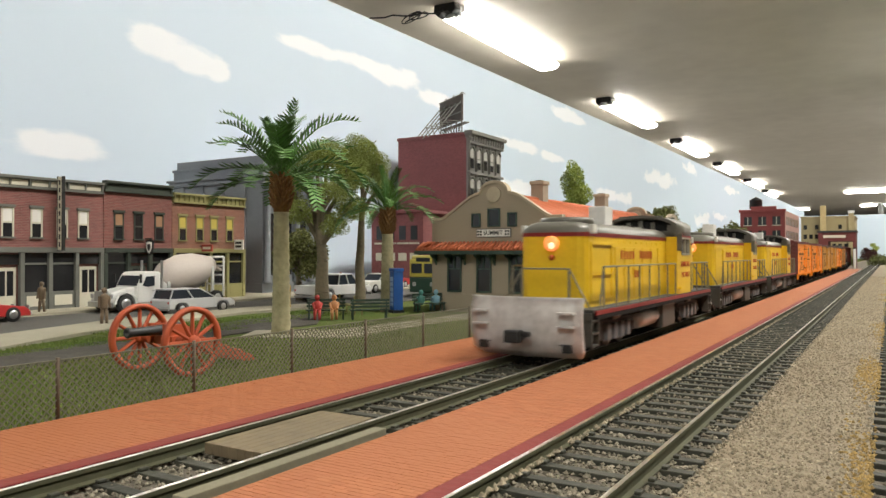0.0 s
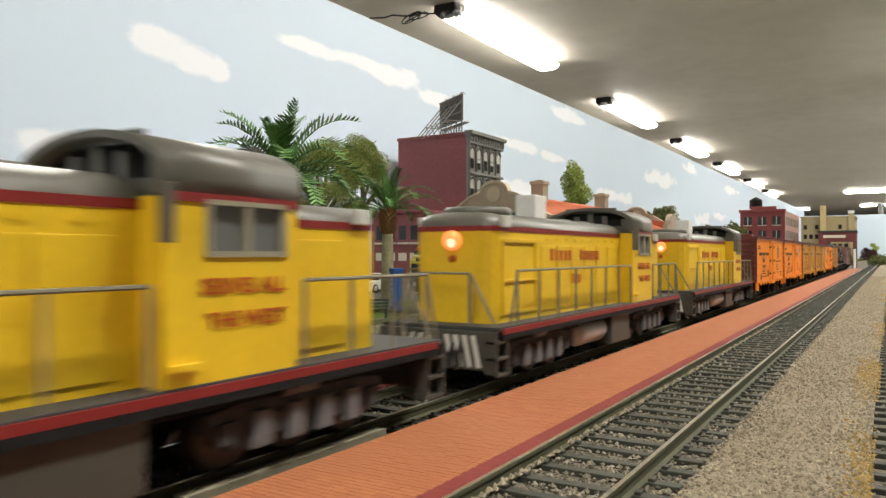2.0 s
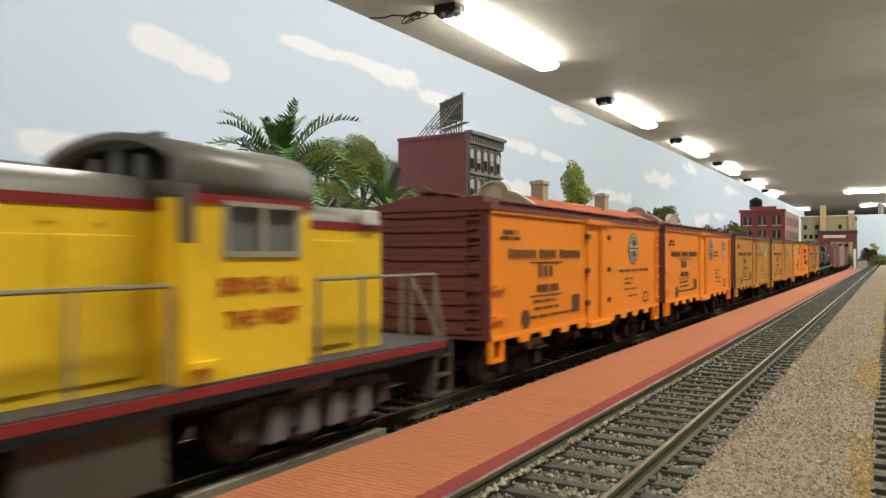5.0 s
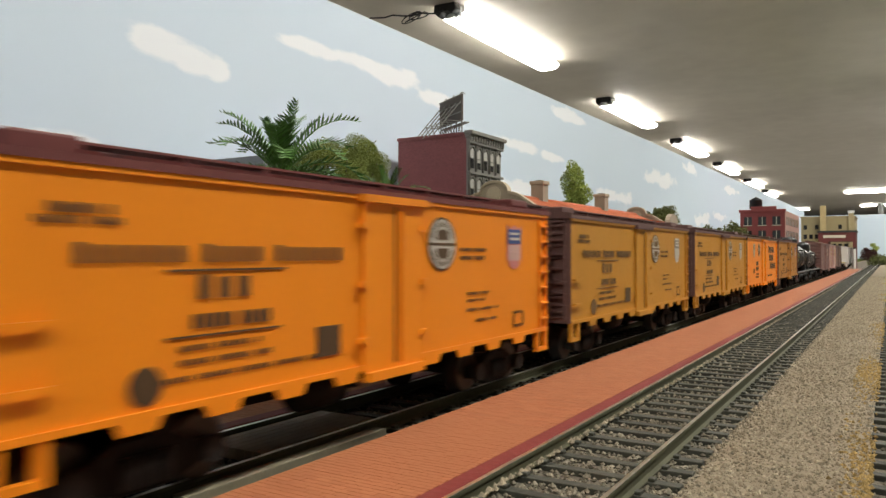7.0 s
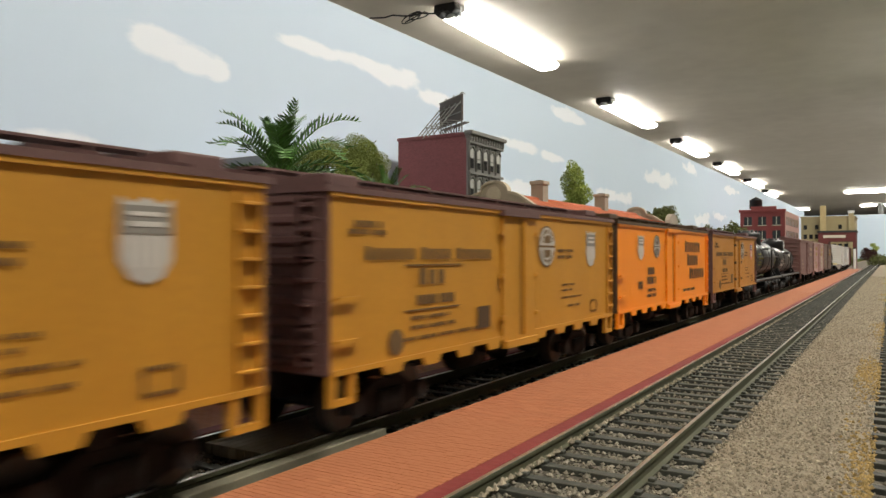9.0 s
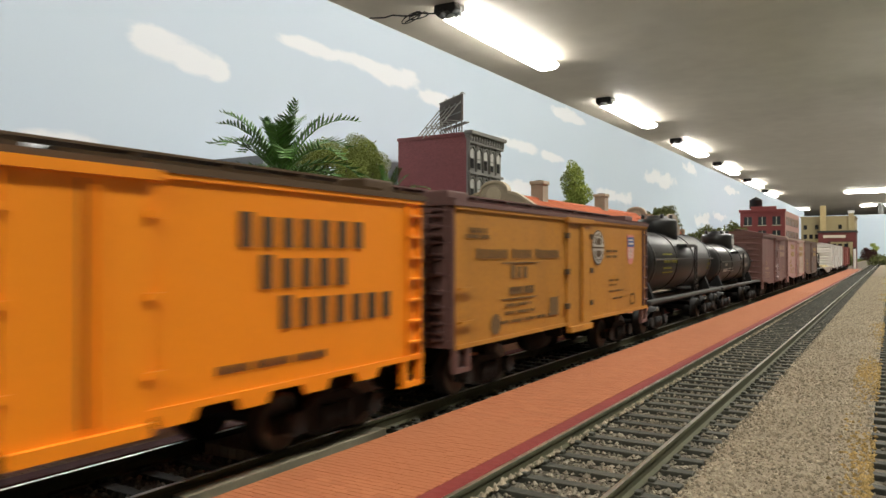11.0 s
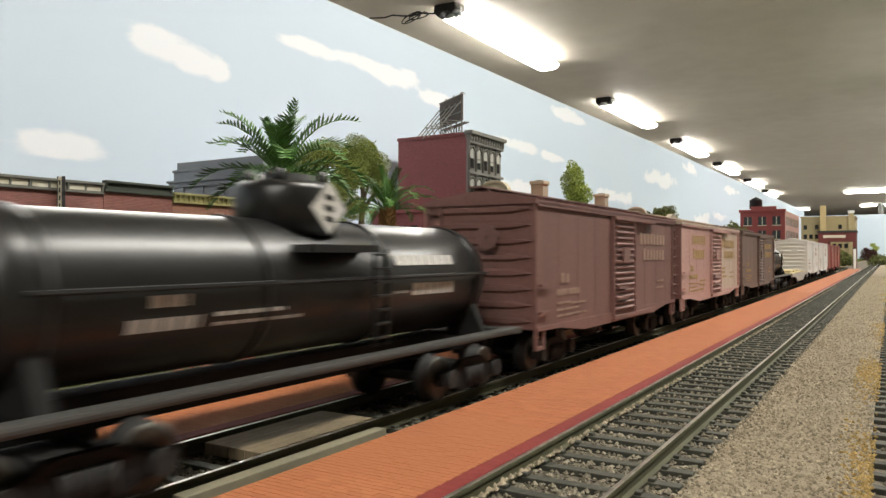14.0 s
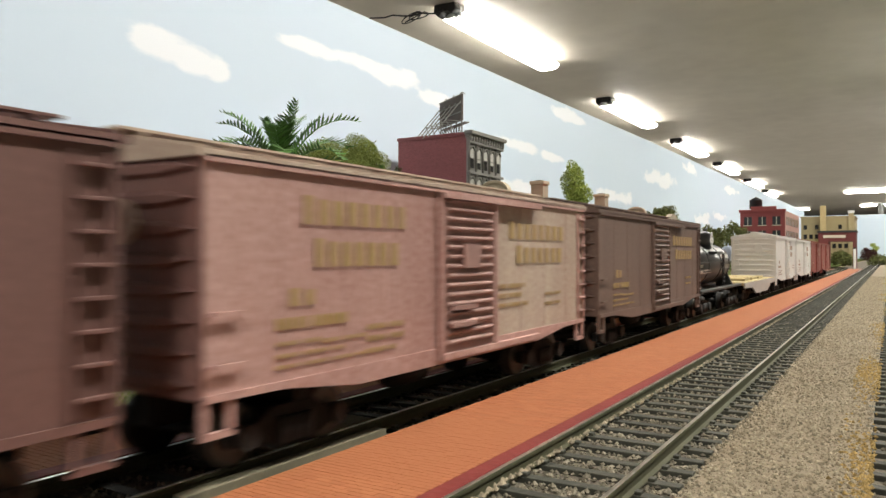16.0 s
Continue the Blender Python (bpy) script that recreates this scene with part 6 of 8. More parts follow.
part("border", box_bm(DCX - 11.2, DCX + 11.2, DY0 - 0.9, DY0 - 0.02, 41.4, 46.4), M_BLACK, sg)
text("name", "SUMMIT", 3.5, M_BLACK, sg, pose(DCX * S, (DY0 - 1.25) * S, 43.9 * S, 90, 0, 0), "black station name")
for x in (DCX - 9.0, DCX + 9.0):
    for a in (-0.85, 0.85):
        for b in (-0.85, 0.85):
            part("emblem", box_bm(x + a - 0.6, x + a + 0.6, DY0 - 1.3, DY0 - 1.15, 43.9 + b - 0.6, 43.9 + b + 0.6), M_BLACK, sg)
# main roof with rows of tiles
rise = 18.0
def roof_rows(x_out, x_in, z_out, z_in, y0, y1, rows, name, y_run=True, step=2.6):
    bm = fresh()
    box_pts = [(x_out, z_out), (x_in, z_in), (x_in, z_in - 1.2), (x_out, z_out - 1.2)]
    extrude_poly(bm, box_pts, "y", y0, y1)
    r = part(name, bm, M_TILE, dp, "orange clay tile roof")
    n = int((y1 - y0) / step)
    me = None
    for k in range(n):
        y = y0 + step * (k + 0.5)
        if me is None:
            bm = fresh(); cyl(bm, (x_out, 0, z_out + 0.15), (x_in, 0, z_in + 0.15), step * 0.36, n=8)
            me = mesh_of(bm, "roof_tile", M_TILE)
        share("roof_tile", me, r, 0, y, 0)
    return r


for s in (-1, 1):
    xo = DX0 + 1 if s < 0 else DX1 - 1
    roof_rows(xo, DCX, 50.5, 66.5, DY0 + 3.2, DY1 - 3.2, 10, "main_roof")
bm = fresh(); cyl(bm, (DCX, DY0 + 3.2, 67), (DCX, DY1 - 3.2, 67), 1.6, n=10)
part("ridge", bm, M_TILE, dp)
# skirt roof round the walls
for s in (-1, 1):
    xo, xi = (DX0 - 8, DX0 + 0.5) if s < 0 else (DX1 + 10, DX1 - 0.5)
    roof_rows(xo, xi, 34.0, 38.5, DY0 - 8, DY1 + 8, 10, "skirt_roof")
bm = fresh(); extrude_poly(bm, [(DY0 - 8, 34.0), (DY0 + 0.5, 38.5), (DY0 + 0.5, 37.2), (DY0 - 8, 32.9)], "x", DX0 - 8, DX1 + 10)
fs = part("skirt_roof", bm, M_TILE, dp, "orange clay tile awning")
bm = fresh(); cyl(bm, (0, DY0 - 8.3, 34.1), (0, DY0 + 0.4, 38.6), 0.9, n=8)
me = mesh_of(bm, "roof_tile", M_TILE)
for k in range(39):
    share("roof_tile", me, fs, DX0 - 7 + k * 2.6, 0, 0)
part("fascia", box_bm(DX0 - 8.4, DX1 + 10.4, DY0 - 8.7, DY0 - 8.1, 31.6, 33.6), M_GREENTRIM, dp)
part("soffit", box_bm(DX0 - 8, DX1 + 10, DY0 - 8, DY1 + 8, 31.4, 32.6), M_GREENTRIM, dp)
for x in [DX0 + 2 + k * 10 for k in range(9)]:
    bm = fresh(); extrude_poly(bm, [(DY0, 31.4), (DY0 - 6.5, 31.4), (DY0 - 6, 30.2), (DY0 - 2, 28.5), (DY0, 25)], "x", x - 0.7, x + 0.7)
    part("eave_bracket", bm, M_GREENTRIM, dp)
for x in (DX0 + 15, DX0 + 35, DX0 + 56):
    wi = part("window", box_bm(x - 4.4, x + 4.4, DY0 - 0.15, DY0 + 0.5, 9.5, 30.5), M_PANE, dp, "tall dark depot window")
    bm = fresh()
    for b in ((x - 4.9, x - 4.0, 9, 31), (x + 4.0, x + 4.9, 9, 31), (x - 4.7, x + 4.7, 9, 10.0), (x - 4.7, x + 4.7, 30, 31), (x - 4.7, x + 4.7, 22.5, 23.3), (x - 0.4, x + 0.4, 23, 30.5)):
        box(bm, b[0], b[1], DY0 - 0.8, DY0, b[2], b[3])
    part("frame", bm, M_GREENTRIM, wi)
for k in range(12):
    y = DY0 + 14 + k * 22
    wi = part("window", box_bm(DX1 - 0.3, DX1 + 0.2, y - 5, y + 5, 3.5, 27.5), M_PANE, dp)
    part("frame", box_bm(DX1, DX1 + 0.6, y - 0.4, y + 0.4, 3.5, 27.5), M_GREENTRIM, wi)
for y in (445, 566):
    ch = part("chimney", box_bm(DCX - 4.2, DCX + 4.2, y - 4.2, y + 4.2, 60, 77), M_STUCCO, dp, "square tan chimney")
    part("chimney_cap", box_bm(DCX - 5, DCX + 5, y - 5, y + 5, 77, 79.4), M_DEPTRIM, ch, bevel=0.4)
    part("flue", box_bm(DCX - 2, DCX + 2, y - 2, y + 2, 79.4, 80.0), M_BLACK, ch)
# cross gable over the bay
bm = fresh(); extrude_poly(bm, [(600, 46), (640, 46), (640, 56)] + [(620 + 14 * math.cos(a), 56 + 9 * math.sin(a)) for a in [math.pi * k / 8 for k in range(9)]] + [(600, 56)], "x", DX1 - 2, DX1 + 2)
part("bay_gable", bm, M_STUCCO, dp)
bm = fresh(); extrude_poly(bm, [(DX1 - 2, 58), (DCX, 64), (DCX, 52), (DX1 - 2, 48)], "y", 606, 634)
part("bay_roof", bm, M_TILE, dp)

# ---------- planting ----------
M_FROND = island_tint(mat("palm_leaf", (0.085, 0.19, 0.042), 0.5, col2=(0.045, 0.105, 0.025), fine=200, mix=0.6, spec=0.35, rnd=0.45), 0.75, 1.25)
M_PALMTRUNK = mat("palm_trunk", (0.39, 0.35, 0.21), 0.85, col2=(0.20, 0.18, 0.10), fine=420, coarse=140, mix=1.0, bump=0.5)
M_BOOT = mat("palm_fibre", (0.26, 0.13, 0.04), 0.9, col2=(0.09, 0.05, 0.02), fine=900, mix=0.8, bump=0.5)
M_BARK = mat("bark", (0.19, 0.155, 0.10), 0.9, col2=(0.09, 0.075, 0.05), fine=600, mix=0.8, bump=0.6)
M_LEAF = island_tint(mat("olive_leaf", (0.25, 0.29, 0.085), 0.8, col2=(0.16, 0.195, 0.05), fine=200, mix=0.6, spec=0.05), 0.75, 1.25)
M_LEAFD = island_tint(mat("dark_leaf", (0.17, 0.18, 0.065), 0.85, col2=(0.09, 0.10, 0.035), fine=200, mix=0.6, spec=0.1), 0.5, 1.4)
M_LEAFB = island_tint(mat("bright_leaf", (0.30, 0.36, 0.085), 0.8, col2=(0.22, 0.27, 0.06), fine=200, mix=0.6, spec=0.1), 0.6, 1.35)


def palm(x, y, trunk_h, boot_h, r, frond_len, n, seed, label, full=1.0):
    rng = random.Random(seed)
    p = thing("palm_tree", label, "palm tree", "park palms", at(x, y, -2.6))
    prof = []
    steps = 34
    for k in range(steps + 1):
        h = trunk_h * k / steps
        rr = r * (1.25 - 0.32 * (k / steps) ** 0.5) * (1.0 + (0.05 if k % 2 else -0.03))
        prof.append((rr, h))
    bm = fresh(); lathe(bm, prof, 14, "z")
    part("trunk", bm, M_PALMTRUNK, p, "ringed grey-brown palm trunk")
    bm = fresh()
    lathe(bm, [(r * 0.95, trunk_h - 1), (r * 1.12, trunk_h + boot_h * 0.3), (r * 1.16, trunk_h + boot_h * 0.7), (r * 0.7, trunk_h + boot_h)], 14, "z")
    for k in range(90):
        a = k * 2.4
        h = trunk_h + boot_h * (k / 90) * 0.92
        rr = r * (1.0 + 0.16 * math.sin(math.pi * min(1, k / 80)))
        d = Vector((math.cos(a), math.sin(a), 0))
        cyl(bm, tuple(d * rr * 0.9 + Vector((0, 0, h))), tuple(d * (rr + rng.uniform(0.9, 1.7)) + Vector((0, 0, h + rng.uniform(1.6, 2.6)))), 0.7, 0.35, n=4)
    part("boot", bm, M_BOOT, p, "shaggy brown fibre below the crown")
    top = trunk_h + boot_h
    for k in range(n):
        a = k * 2.39996 + rng.uniform(-0.25, 0.25)
        u = k / (n - 1)
        elev = radians(85 - 84 * u + rng.uniform(-8, 8))
        L = frond_len * rng.uniform(0.8, 1.12) * (0.72 + 0.28 * min(1, u / 0.25))
        droop = rng.uniform(0.9, 1.5) * (0.35 + 1.0 * min(1, u / 0.3)) * (1.0 if u < 0.7 else 0.8)
        d = Vector((math.cos(a), math.sin(a), 0))
        pts = []
        pos, e = Vector((0, 0, top - boot_h * 0.12 * u)) + d * r * 0.5, elev
        for q in range(13):
            pts.append(pos.copy())
            pos = pos + (d * math.cos(e) + Vector((0, 0, math.sin(e)))) * (L / 12)
            e -= droop / 12 * (0.4 + 1.3 * q / 12)
        bm = fresh()
        side = Vector((-d.y, d.x, 0))
        for q in range(12):
            cyl(bm, tuple(pts[q]), tuple(pts[q + 1]), 0.5 * (1 - q / 14), 0.5 * (1 - (q + 1) / 14), n=4, caps=False)
        for q in range(3, 23):
            t = q / 22 * 11.95
            i = min(11, int(t))
            c = pts[i].lerp(pts[i + 1], t - i)
            fw = (pts[i + 1] - pts[i]).normalized()
            up = side.cross(fw)
            ll = (L * 0.165 * math.sin(math.pi * (0.16 + 0.70 * q / 22)) + 0.9) * rng.uniform(0.85, 1.15) * full
            for sgn in (-1, 1):
                v = (side * sgn * 0.85 + fw * 0.62 + up * rng.uniform(-0.5, -0.1)).normalized() * ll
                w = fw * 1.05 * full
                m = c + v * 0.5 + up * 0.2
                q4 = [bm.verts.new(c - w * 0.45), bm.verts.new(c + w * 0.45), bm.verts.new(m + w * 0.6), bm.verts.new(c + v), bm.verts.new(m - w * 0.6)]
                bm.faces.new(q4)
        part("frond", bm, M_FROND, p)
    return p


palm(-221, 231, 53, 16, 3.4, 38, 28, 3, "tall palm with ringed trunk and arching green fronds")
palm(-256, 357, 47, 15, 3.6, 31, 26, 8, "shorter palm with drooping green fronds beside the kiosk", 0.72)


def leaf_cloud(name, parent, clumps, n, size, mtl, seed, label):
    """Leaves scattered through uneven clumps (x, y, z, rx, ry, rz)."""
    rng = np.random.default_rng(seed)
    verts, faces = [], []
    vol = np.array([c[3] * c[4] * c[5] for c in clumps]) ** 0.67
    pick = rng.choice(len(clumps), n, p=vol / vol.sum())
    for i in range(n):
        c = clumps[pick[i]]
        v = rng.normal(size=3)
        v /= np.linalg.norm(v)
        rad = rng.random() ** 0.42 * (1 + 0.18 * math.sin(5 * v[0] + 3 * v[2] + c[0]))
        p = np.array(c[:3]) + v * np.array(c[3:]) * rad
        a, b = rng.normal(size=3), rng.normal(size=3)
        a /= np.linalg.norm(a)
        b -= a * a.dot(b)
        b /= np.linalg.norm(b)
        s = size * rng.uniform(0.6, 1.3)
        k = len(verts)
        for q in (-a * s, b * s * 0.55, a * s, -b * s * 0.55):
            verts.append(tuple((p + q) * S))
        faces.append((k, k + 1, k + 2, k + 3))
    me = bpy.data.meshes.new(name)
    me.from_pydata(verts, [], faces)
    me.materials.append(mtl)
    ob = new(name, me)
    ob.parent = parent
    return tagged(ob, label, kind="stuff")


def tree(x, y, label, trunk_h, r, clumps, n, size, mtl, seed, group="trees"):
    rng = random.Random(seed)
    t = thing("tree", label, "tree", group, at(x, y, -2.6))
    bm = fresh()
    pts = [Vector((rng.uniform(-1, 1) * q * 0.4, rng.uniform(-1, 1) * q * 0.4, trunk_h * q / 6)) for q in range(7)]
    for q in range(6):
        cyl(bm, tuple(pts[q]), tuple(pts[q + 1]), r * (1.2 - q * 0.12), r * (1.2 - (q + 1) * 0.12), n=9, caps=False)
    part("trunk", bm, M_BARK, t, "grey-brown tapered trunk")
    for c in clumps:
        bm = fresh()
        a = pts[rng.randint(3, 6)]
        b = Vector(c[:3])
        mid = a.lerp(b, 0.5) + Vector((rng.uniform(-3, 3), rng.uniform(-3, 3), 2))
        cyl(bm, tuple(a), tuple(mid), r * 0.5, r * 0.35, n=6); cyl(bm, tuple(mid), tuple(b), r * 0.35, r * 0.1, n=6)
        for q in range(5):
            e = b + Vector((rng.uniform(-0.7, 0.7) * c[3], rng.uniform(-0.7, 0.7) * c[4], rng.uniform(-0.3, 0.8) * c[5]))
            cyl(bm, tuple(mid.lerp(b, 0.7)), tuple(e), r * 0.16, r * 0.05, n=5)
        part("limb", bm, M_BARK, t)
    leaf_cloud("crown", t, clumps, n, size, mtl, seed, "loose crown of small leaves")
    return t


def around(n, R, z0, z1, rad, seed, tall=1.0):
    rng = random.Random(seed)
    out = []
    for k in range(n):
        a = k * 2.4 + rng.uniform(-0.4, 0.4)
        u = k / max(1, n - 1)
        rr = R * math.sin(math.pi * (0.2 + 0.7 * u))
        s = rad * rng.uniform(0.7, 1.15)
        out.append((rr * math.cos(a), rr * math.sin(a), z0 + (z1 - z0) * u, s, s, s * 0.8 * tall))
    return out


tree(-306, 356, "leafy park tree with pale trunk and olive crown", 60, 4.2, around(12, 22, 52, 98, 12, 4), 62000, 0.46, M_LEAF, 21)
tree(-311, 402, "rounded olive park tree behind the palms", 76, 3.2, [(0, 0, 102, 15, 15, 14), (8, 4, 92, 12, 12, 13), (-8, 2, 92, 11, 11, 12), (12, 8, 80, 9, 9, 9)], 48000, 0.46, M_LEAF, 22)
tree(-372, 408, "dark low tree before the bank", 26, 2.6, around(7, 12, 24, 46, 10, 6), 4200, 1.4, M_LEAFD, 23)
tree(-336, 866, "tall narrow bright green tree behind the depot", 90, 4.0, [(0, 0, 126, 15, 15, 24), (3, 3, 106, 17, 17, 18), (-2, 0, 90, 14, 14, 16)], 8000, 1.4, M_LEAFB, 24)
tree(-350, 1345, "dark rounded tree beyond the depot", 70, 5, around(9, 26, 82, 112, 18, 9), 7000, 1.9, M_LEAFD, 25)
tree(-385, 1900, "dark olive tree near the far buildings", 50, 5, around(8, 36, 58, 88, 22, 10), 4200, 2.8, M_LEAFD, 26)
tree(-470, 2760, "olive tree before the far brick building", 50, 6, around(8, 30, 70, 130, 24, 12), 3600, 3.2, M_LEAFD, 27)


def bush(x, y, r, h, mtl, seed, label):
    b = thing("bush", label, "bush", "bushes", at(x, y, -2.6))
    bm = fresh()
    for k in range(5):
        cyl(bm, (0, 0, 0), (r * 0.5 * math.cos(k * 1.3), r * 0.5 * math.sin(k * 1.3), h * 0.6), r * 0.06, r * 0.02, n=5)
    part("stem", bm, M_BARK, b)
    leaf_cloud("leaves", b, around(5, r * 0.6, h * 0.3, h * 0.75, r * 0.55, seed), 1600, r * 0.09, mtl, seed, "dense small leaves")


M_LEAFP = island_tint(mat("plum_leaf", (0.075, 0.03, 0.03), 0.85, mix=0.5, spec=0.1), 0.5, 1.4)
bush(-62, 2850, 30, 58, M_LEAFP, 31, "dark plum coloured bush at the layout's end")
bush(-48, 2960, 20, 86, M_LEAFB, 32, "green bush at the layout's end")
bush(-120, 2500, 40, 40, M_LEAFD, 33, "low dark hedge bush beside the track")
bush(-20, 2650, 36, 30, M_LEAFD, 34, "low dark hedge bush beside the track")

# turf blades over the lawn near the camera
def turf(name, n, x0, x1, y0, y1, seed, label):
    rng = np.random.default_rng(seed)
    verts, faces = [], []
    for i in range(n):
        x, y = rng.uniform(x0, x1), y0 + (y1 - y0) * rng.random() ** 1.3
        h, a = rng.uniform(0.5, 1.5), rng.uniform(0, 6.28)
        dx, dy = math.cos(a) * 0.22, math.sin(a) * 0.22
        lx, ly = rng.normal(0, 0.35, 2)
        k = len(verts)
        verts += [((x - dx) * S, (y - dy) * S, -2.65 * S), ((x + dx) * S, (y + dy) * S, -2.65 * S), ((x + lx) * S, (y + ly) * S, (-2.6 + h) * S)]
        faces.append((k, k + 1, k + 2))
    me = bpy.data.meshes.new(name)
    me.from_pydata(verts, [], faces)
    me.materials.append(M_TUFT)
    return tagged(new(name, me), label, "grass", kind="stuff")


island_tint(M_TUFT, 0.6, 1.4)
turf("grass", 46000, -222, -140, 40, 330, 41, "short green park grass blades")
turf("grass", 9000, -275, -250, 100, 240, 42, "short green grass verge blades")
turf("grass", 7000, -300, -262, 190, 330, 43, "short green grass strip by the kerb")

# ---------- fence ----------
M_WIRE = mat("chain_wire", (0.15, 0.145, 0.10), 0.6, 0.0, mix=0.4)
M_POST = mat("fence_post", (0.10, 0.07, 0.045), 0.7, mix=0.5)
fence = thing("chain_link_fence", "low chain-link fence with dark posts along the platform", "fence", m=at(-139.6, 0, -1.2))
bm = fresh()
FH, PY = 12.0, 1.5
for k in range(-84, 176):
    y = k * PY
    for d in (-1, 1):
        a, b = Vector((0.12 * d, y, 0)), Vector((0.12 * d, y + d * FH * 0.98, FH))
        if max(a.y, b.y) < 262 and min(a.y, b.y) > -140:
            cyl(bm, tuple(a), tuple(b), 0.14, n=4, caps=False)
part("wire_mesh", bm, M_WIRE, fence, "diamond wire mesh", kind="stuff")
bm = fresh(); cyl(bm, (0, -140, FH), (0, 262, FH), 0.13, n=6)
part("top_rail", bm, M_WIRE, fence)
for k in range(12):
    bm = fresh(); cyl(bm, (0, 249 - 33 * k, -1.2), (0, 249 - 33 * k, FH + 0.5), 0.42, n=8)
    part("post", bm, M_POST, fence)

# ---------- cannon ----------
M_CANNONRED = mat("cannon_red", (0.42, 0.078, 0.026), 0.55, col2=(0.36, 0.06, 0.02), mix=0.5)
M_GUN = mat("gun_metal", (0.05, 0.05, 0.052), 0.45, 0.3, mix=0.5)
cn = thing("cannon", "old field cannon with red spoked wheels on grass", "cannon", m=at(-178, 139, -2.6))
R = 9.8
for s in (-1, 1):
    x = s * 11.5
    bm = fresh()
    n = 36
    rings = []
    for (rr, xx) in ((R, -0.75), (R, 0.75), (R - 1.5, 0.75), (R - 1.5, -0.75)):
        rings.append([bm.verts.new((x + xx, rr * math.cos(2 * math.pi * k / n), R + rr * math.sin(2 * math.pi * k / n))) for k in range(n)])
    for q in range(4):
        for k in range(n):
            f = bm.faces.new((rings[q][k], rings[q][(k + 1) % n], rings[(q + 1) % 4][(k + 1) % n], rings[(q + 1) % 4][k]))
            f.smooth = True
    wh = part("wheel", bm, M_CANNONRED, cn, "red wooden spoked wheel")
    for k in range(12):
        a = 2 * math.pi * k / 12
        bm = fresh(); cyl(bm, (x, 1.4 * math.cos(a), R + 1.4 * math.sin(a)), (x, (R - 1.2) * math.cos(a), R + (R - 1.2) * math.sin(a)), 0.62, 0.5, n=6)
        part("spoke", bm, M_CANNONRED, wh)
    bm = fresh(); lathe(bm, [(0.5, x - 2.2), (1.4, x - 2.0), (2.0, x), (1.4, x + 2.0), (0.5, x + 2.2)], 14, "x", (0, 0, R))
    part("hub", bm, M_CANNONRED, wh)
bm = fresh(); cyl(bm, (-11, 0, R), (11, 0, R), 1.0, n=10); box(bm, -5.5, 5.5, -2, 2, R - 1.2, R + 1.2)
part("axle", bm, M_CANNONRED, cn)
bm = fresh(); lathe(bm, [(0.4, 7.0), (0.8, 6.4), (0.5, 5.8), (1.7, 5.2), (1.8, 4.6), (1.55, 0), (1.2, -9.5), (1.25, -11.4), (1.5, -12.2), (1.35, -12.6), (0.8, -12.6), (0.7, -9)], 18, "y", (0, 0, 12.6))
part("barrel", bm, M_GUN, cn, "dark iron gun barrel")
for s in (-1, 1):
    bm = fresh(); extrude_poly(bm, [(-3, 9), (-3, 14.5), (4, 14), (10, 10), (30, 2.2), (32, 0.2), (28, 0.2), (8, 6)], "x", *sorted((s * 2.5, s * 3.9)))
    part("carriage_cheek", bm, M_CANNONRED, cn, bevel=0.25)
bm = fresh(); box(bm, -2.6, 2.6, 24, 27, 2.5, 4.2); box(bm, -2.6, 2.6, 6, 8, 8, 10)
part("trail_block", bm, M_CANNONRED, cn)

# ---------- vehicles ----------
M_CARWHITE = mat("car_white", (0.68, 0.68, 0.66), 0.3, mix=0.15, spec=0.6)
M_CARSILVER = mat("car_silver", (0.58, 0.59, 0.61), 0.28, 0.2, mix=0.2, spec=0.6)
M_CARRED = mat("car_red", (0.42, 0.025, 0.025), 0.3, mix=0.15, spec=0.6)
M_CARCREAM = mat("car_cream", (0.60, 0.60, 0.55), 0.35, mix=0.2, spec=0.6)
M_TYRE = mat("tyre", (0.02, 0.02, 0.02), 0.8, mix=0.3)
M_HUB = mat("hub_cap", (0.45, 0.45, 0.45), 0.3, 0.7, mix=0.2)
M_CARGLASS = glass("car_glass", (0.03, 0.035, 0.045), 0.08)
M_REDLAMP = mat("tail_lamp", (0.45, 0.03, 0.02), 0.3, mix=0.2)


def car_wheel(v, x, y, r, w=2.2):
    s = 1 if x > 0 else -1
    bm = fresh(); lathe(bm, [(r * 0.55, x - w / 2), (r * 0.92, x - w / 2), (r, x - w * 0.3), (r, x + w * 0.3), (r * 0.92, x + w / 2), (r * 0.55, x + w / 2)], 18, "x", (0, y, r))
    t = part("wheel", bm, M_TYRE, v, "black tyre")
    bm = fresh(); lathe(bm, [(r * 0.6, x + s * w * 0.35), (r * 0.6, x + s * w * 0.52), (r * 0.2, x + s * w * 0.58)], 14, "x", (0, y, r))
    part("rim", bm, M_HUB, t)


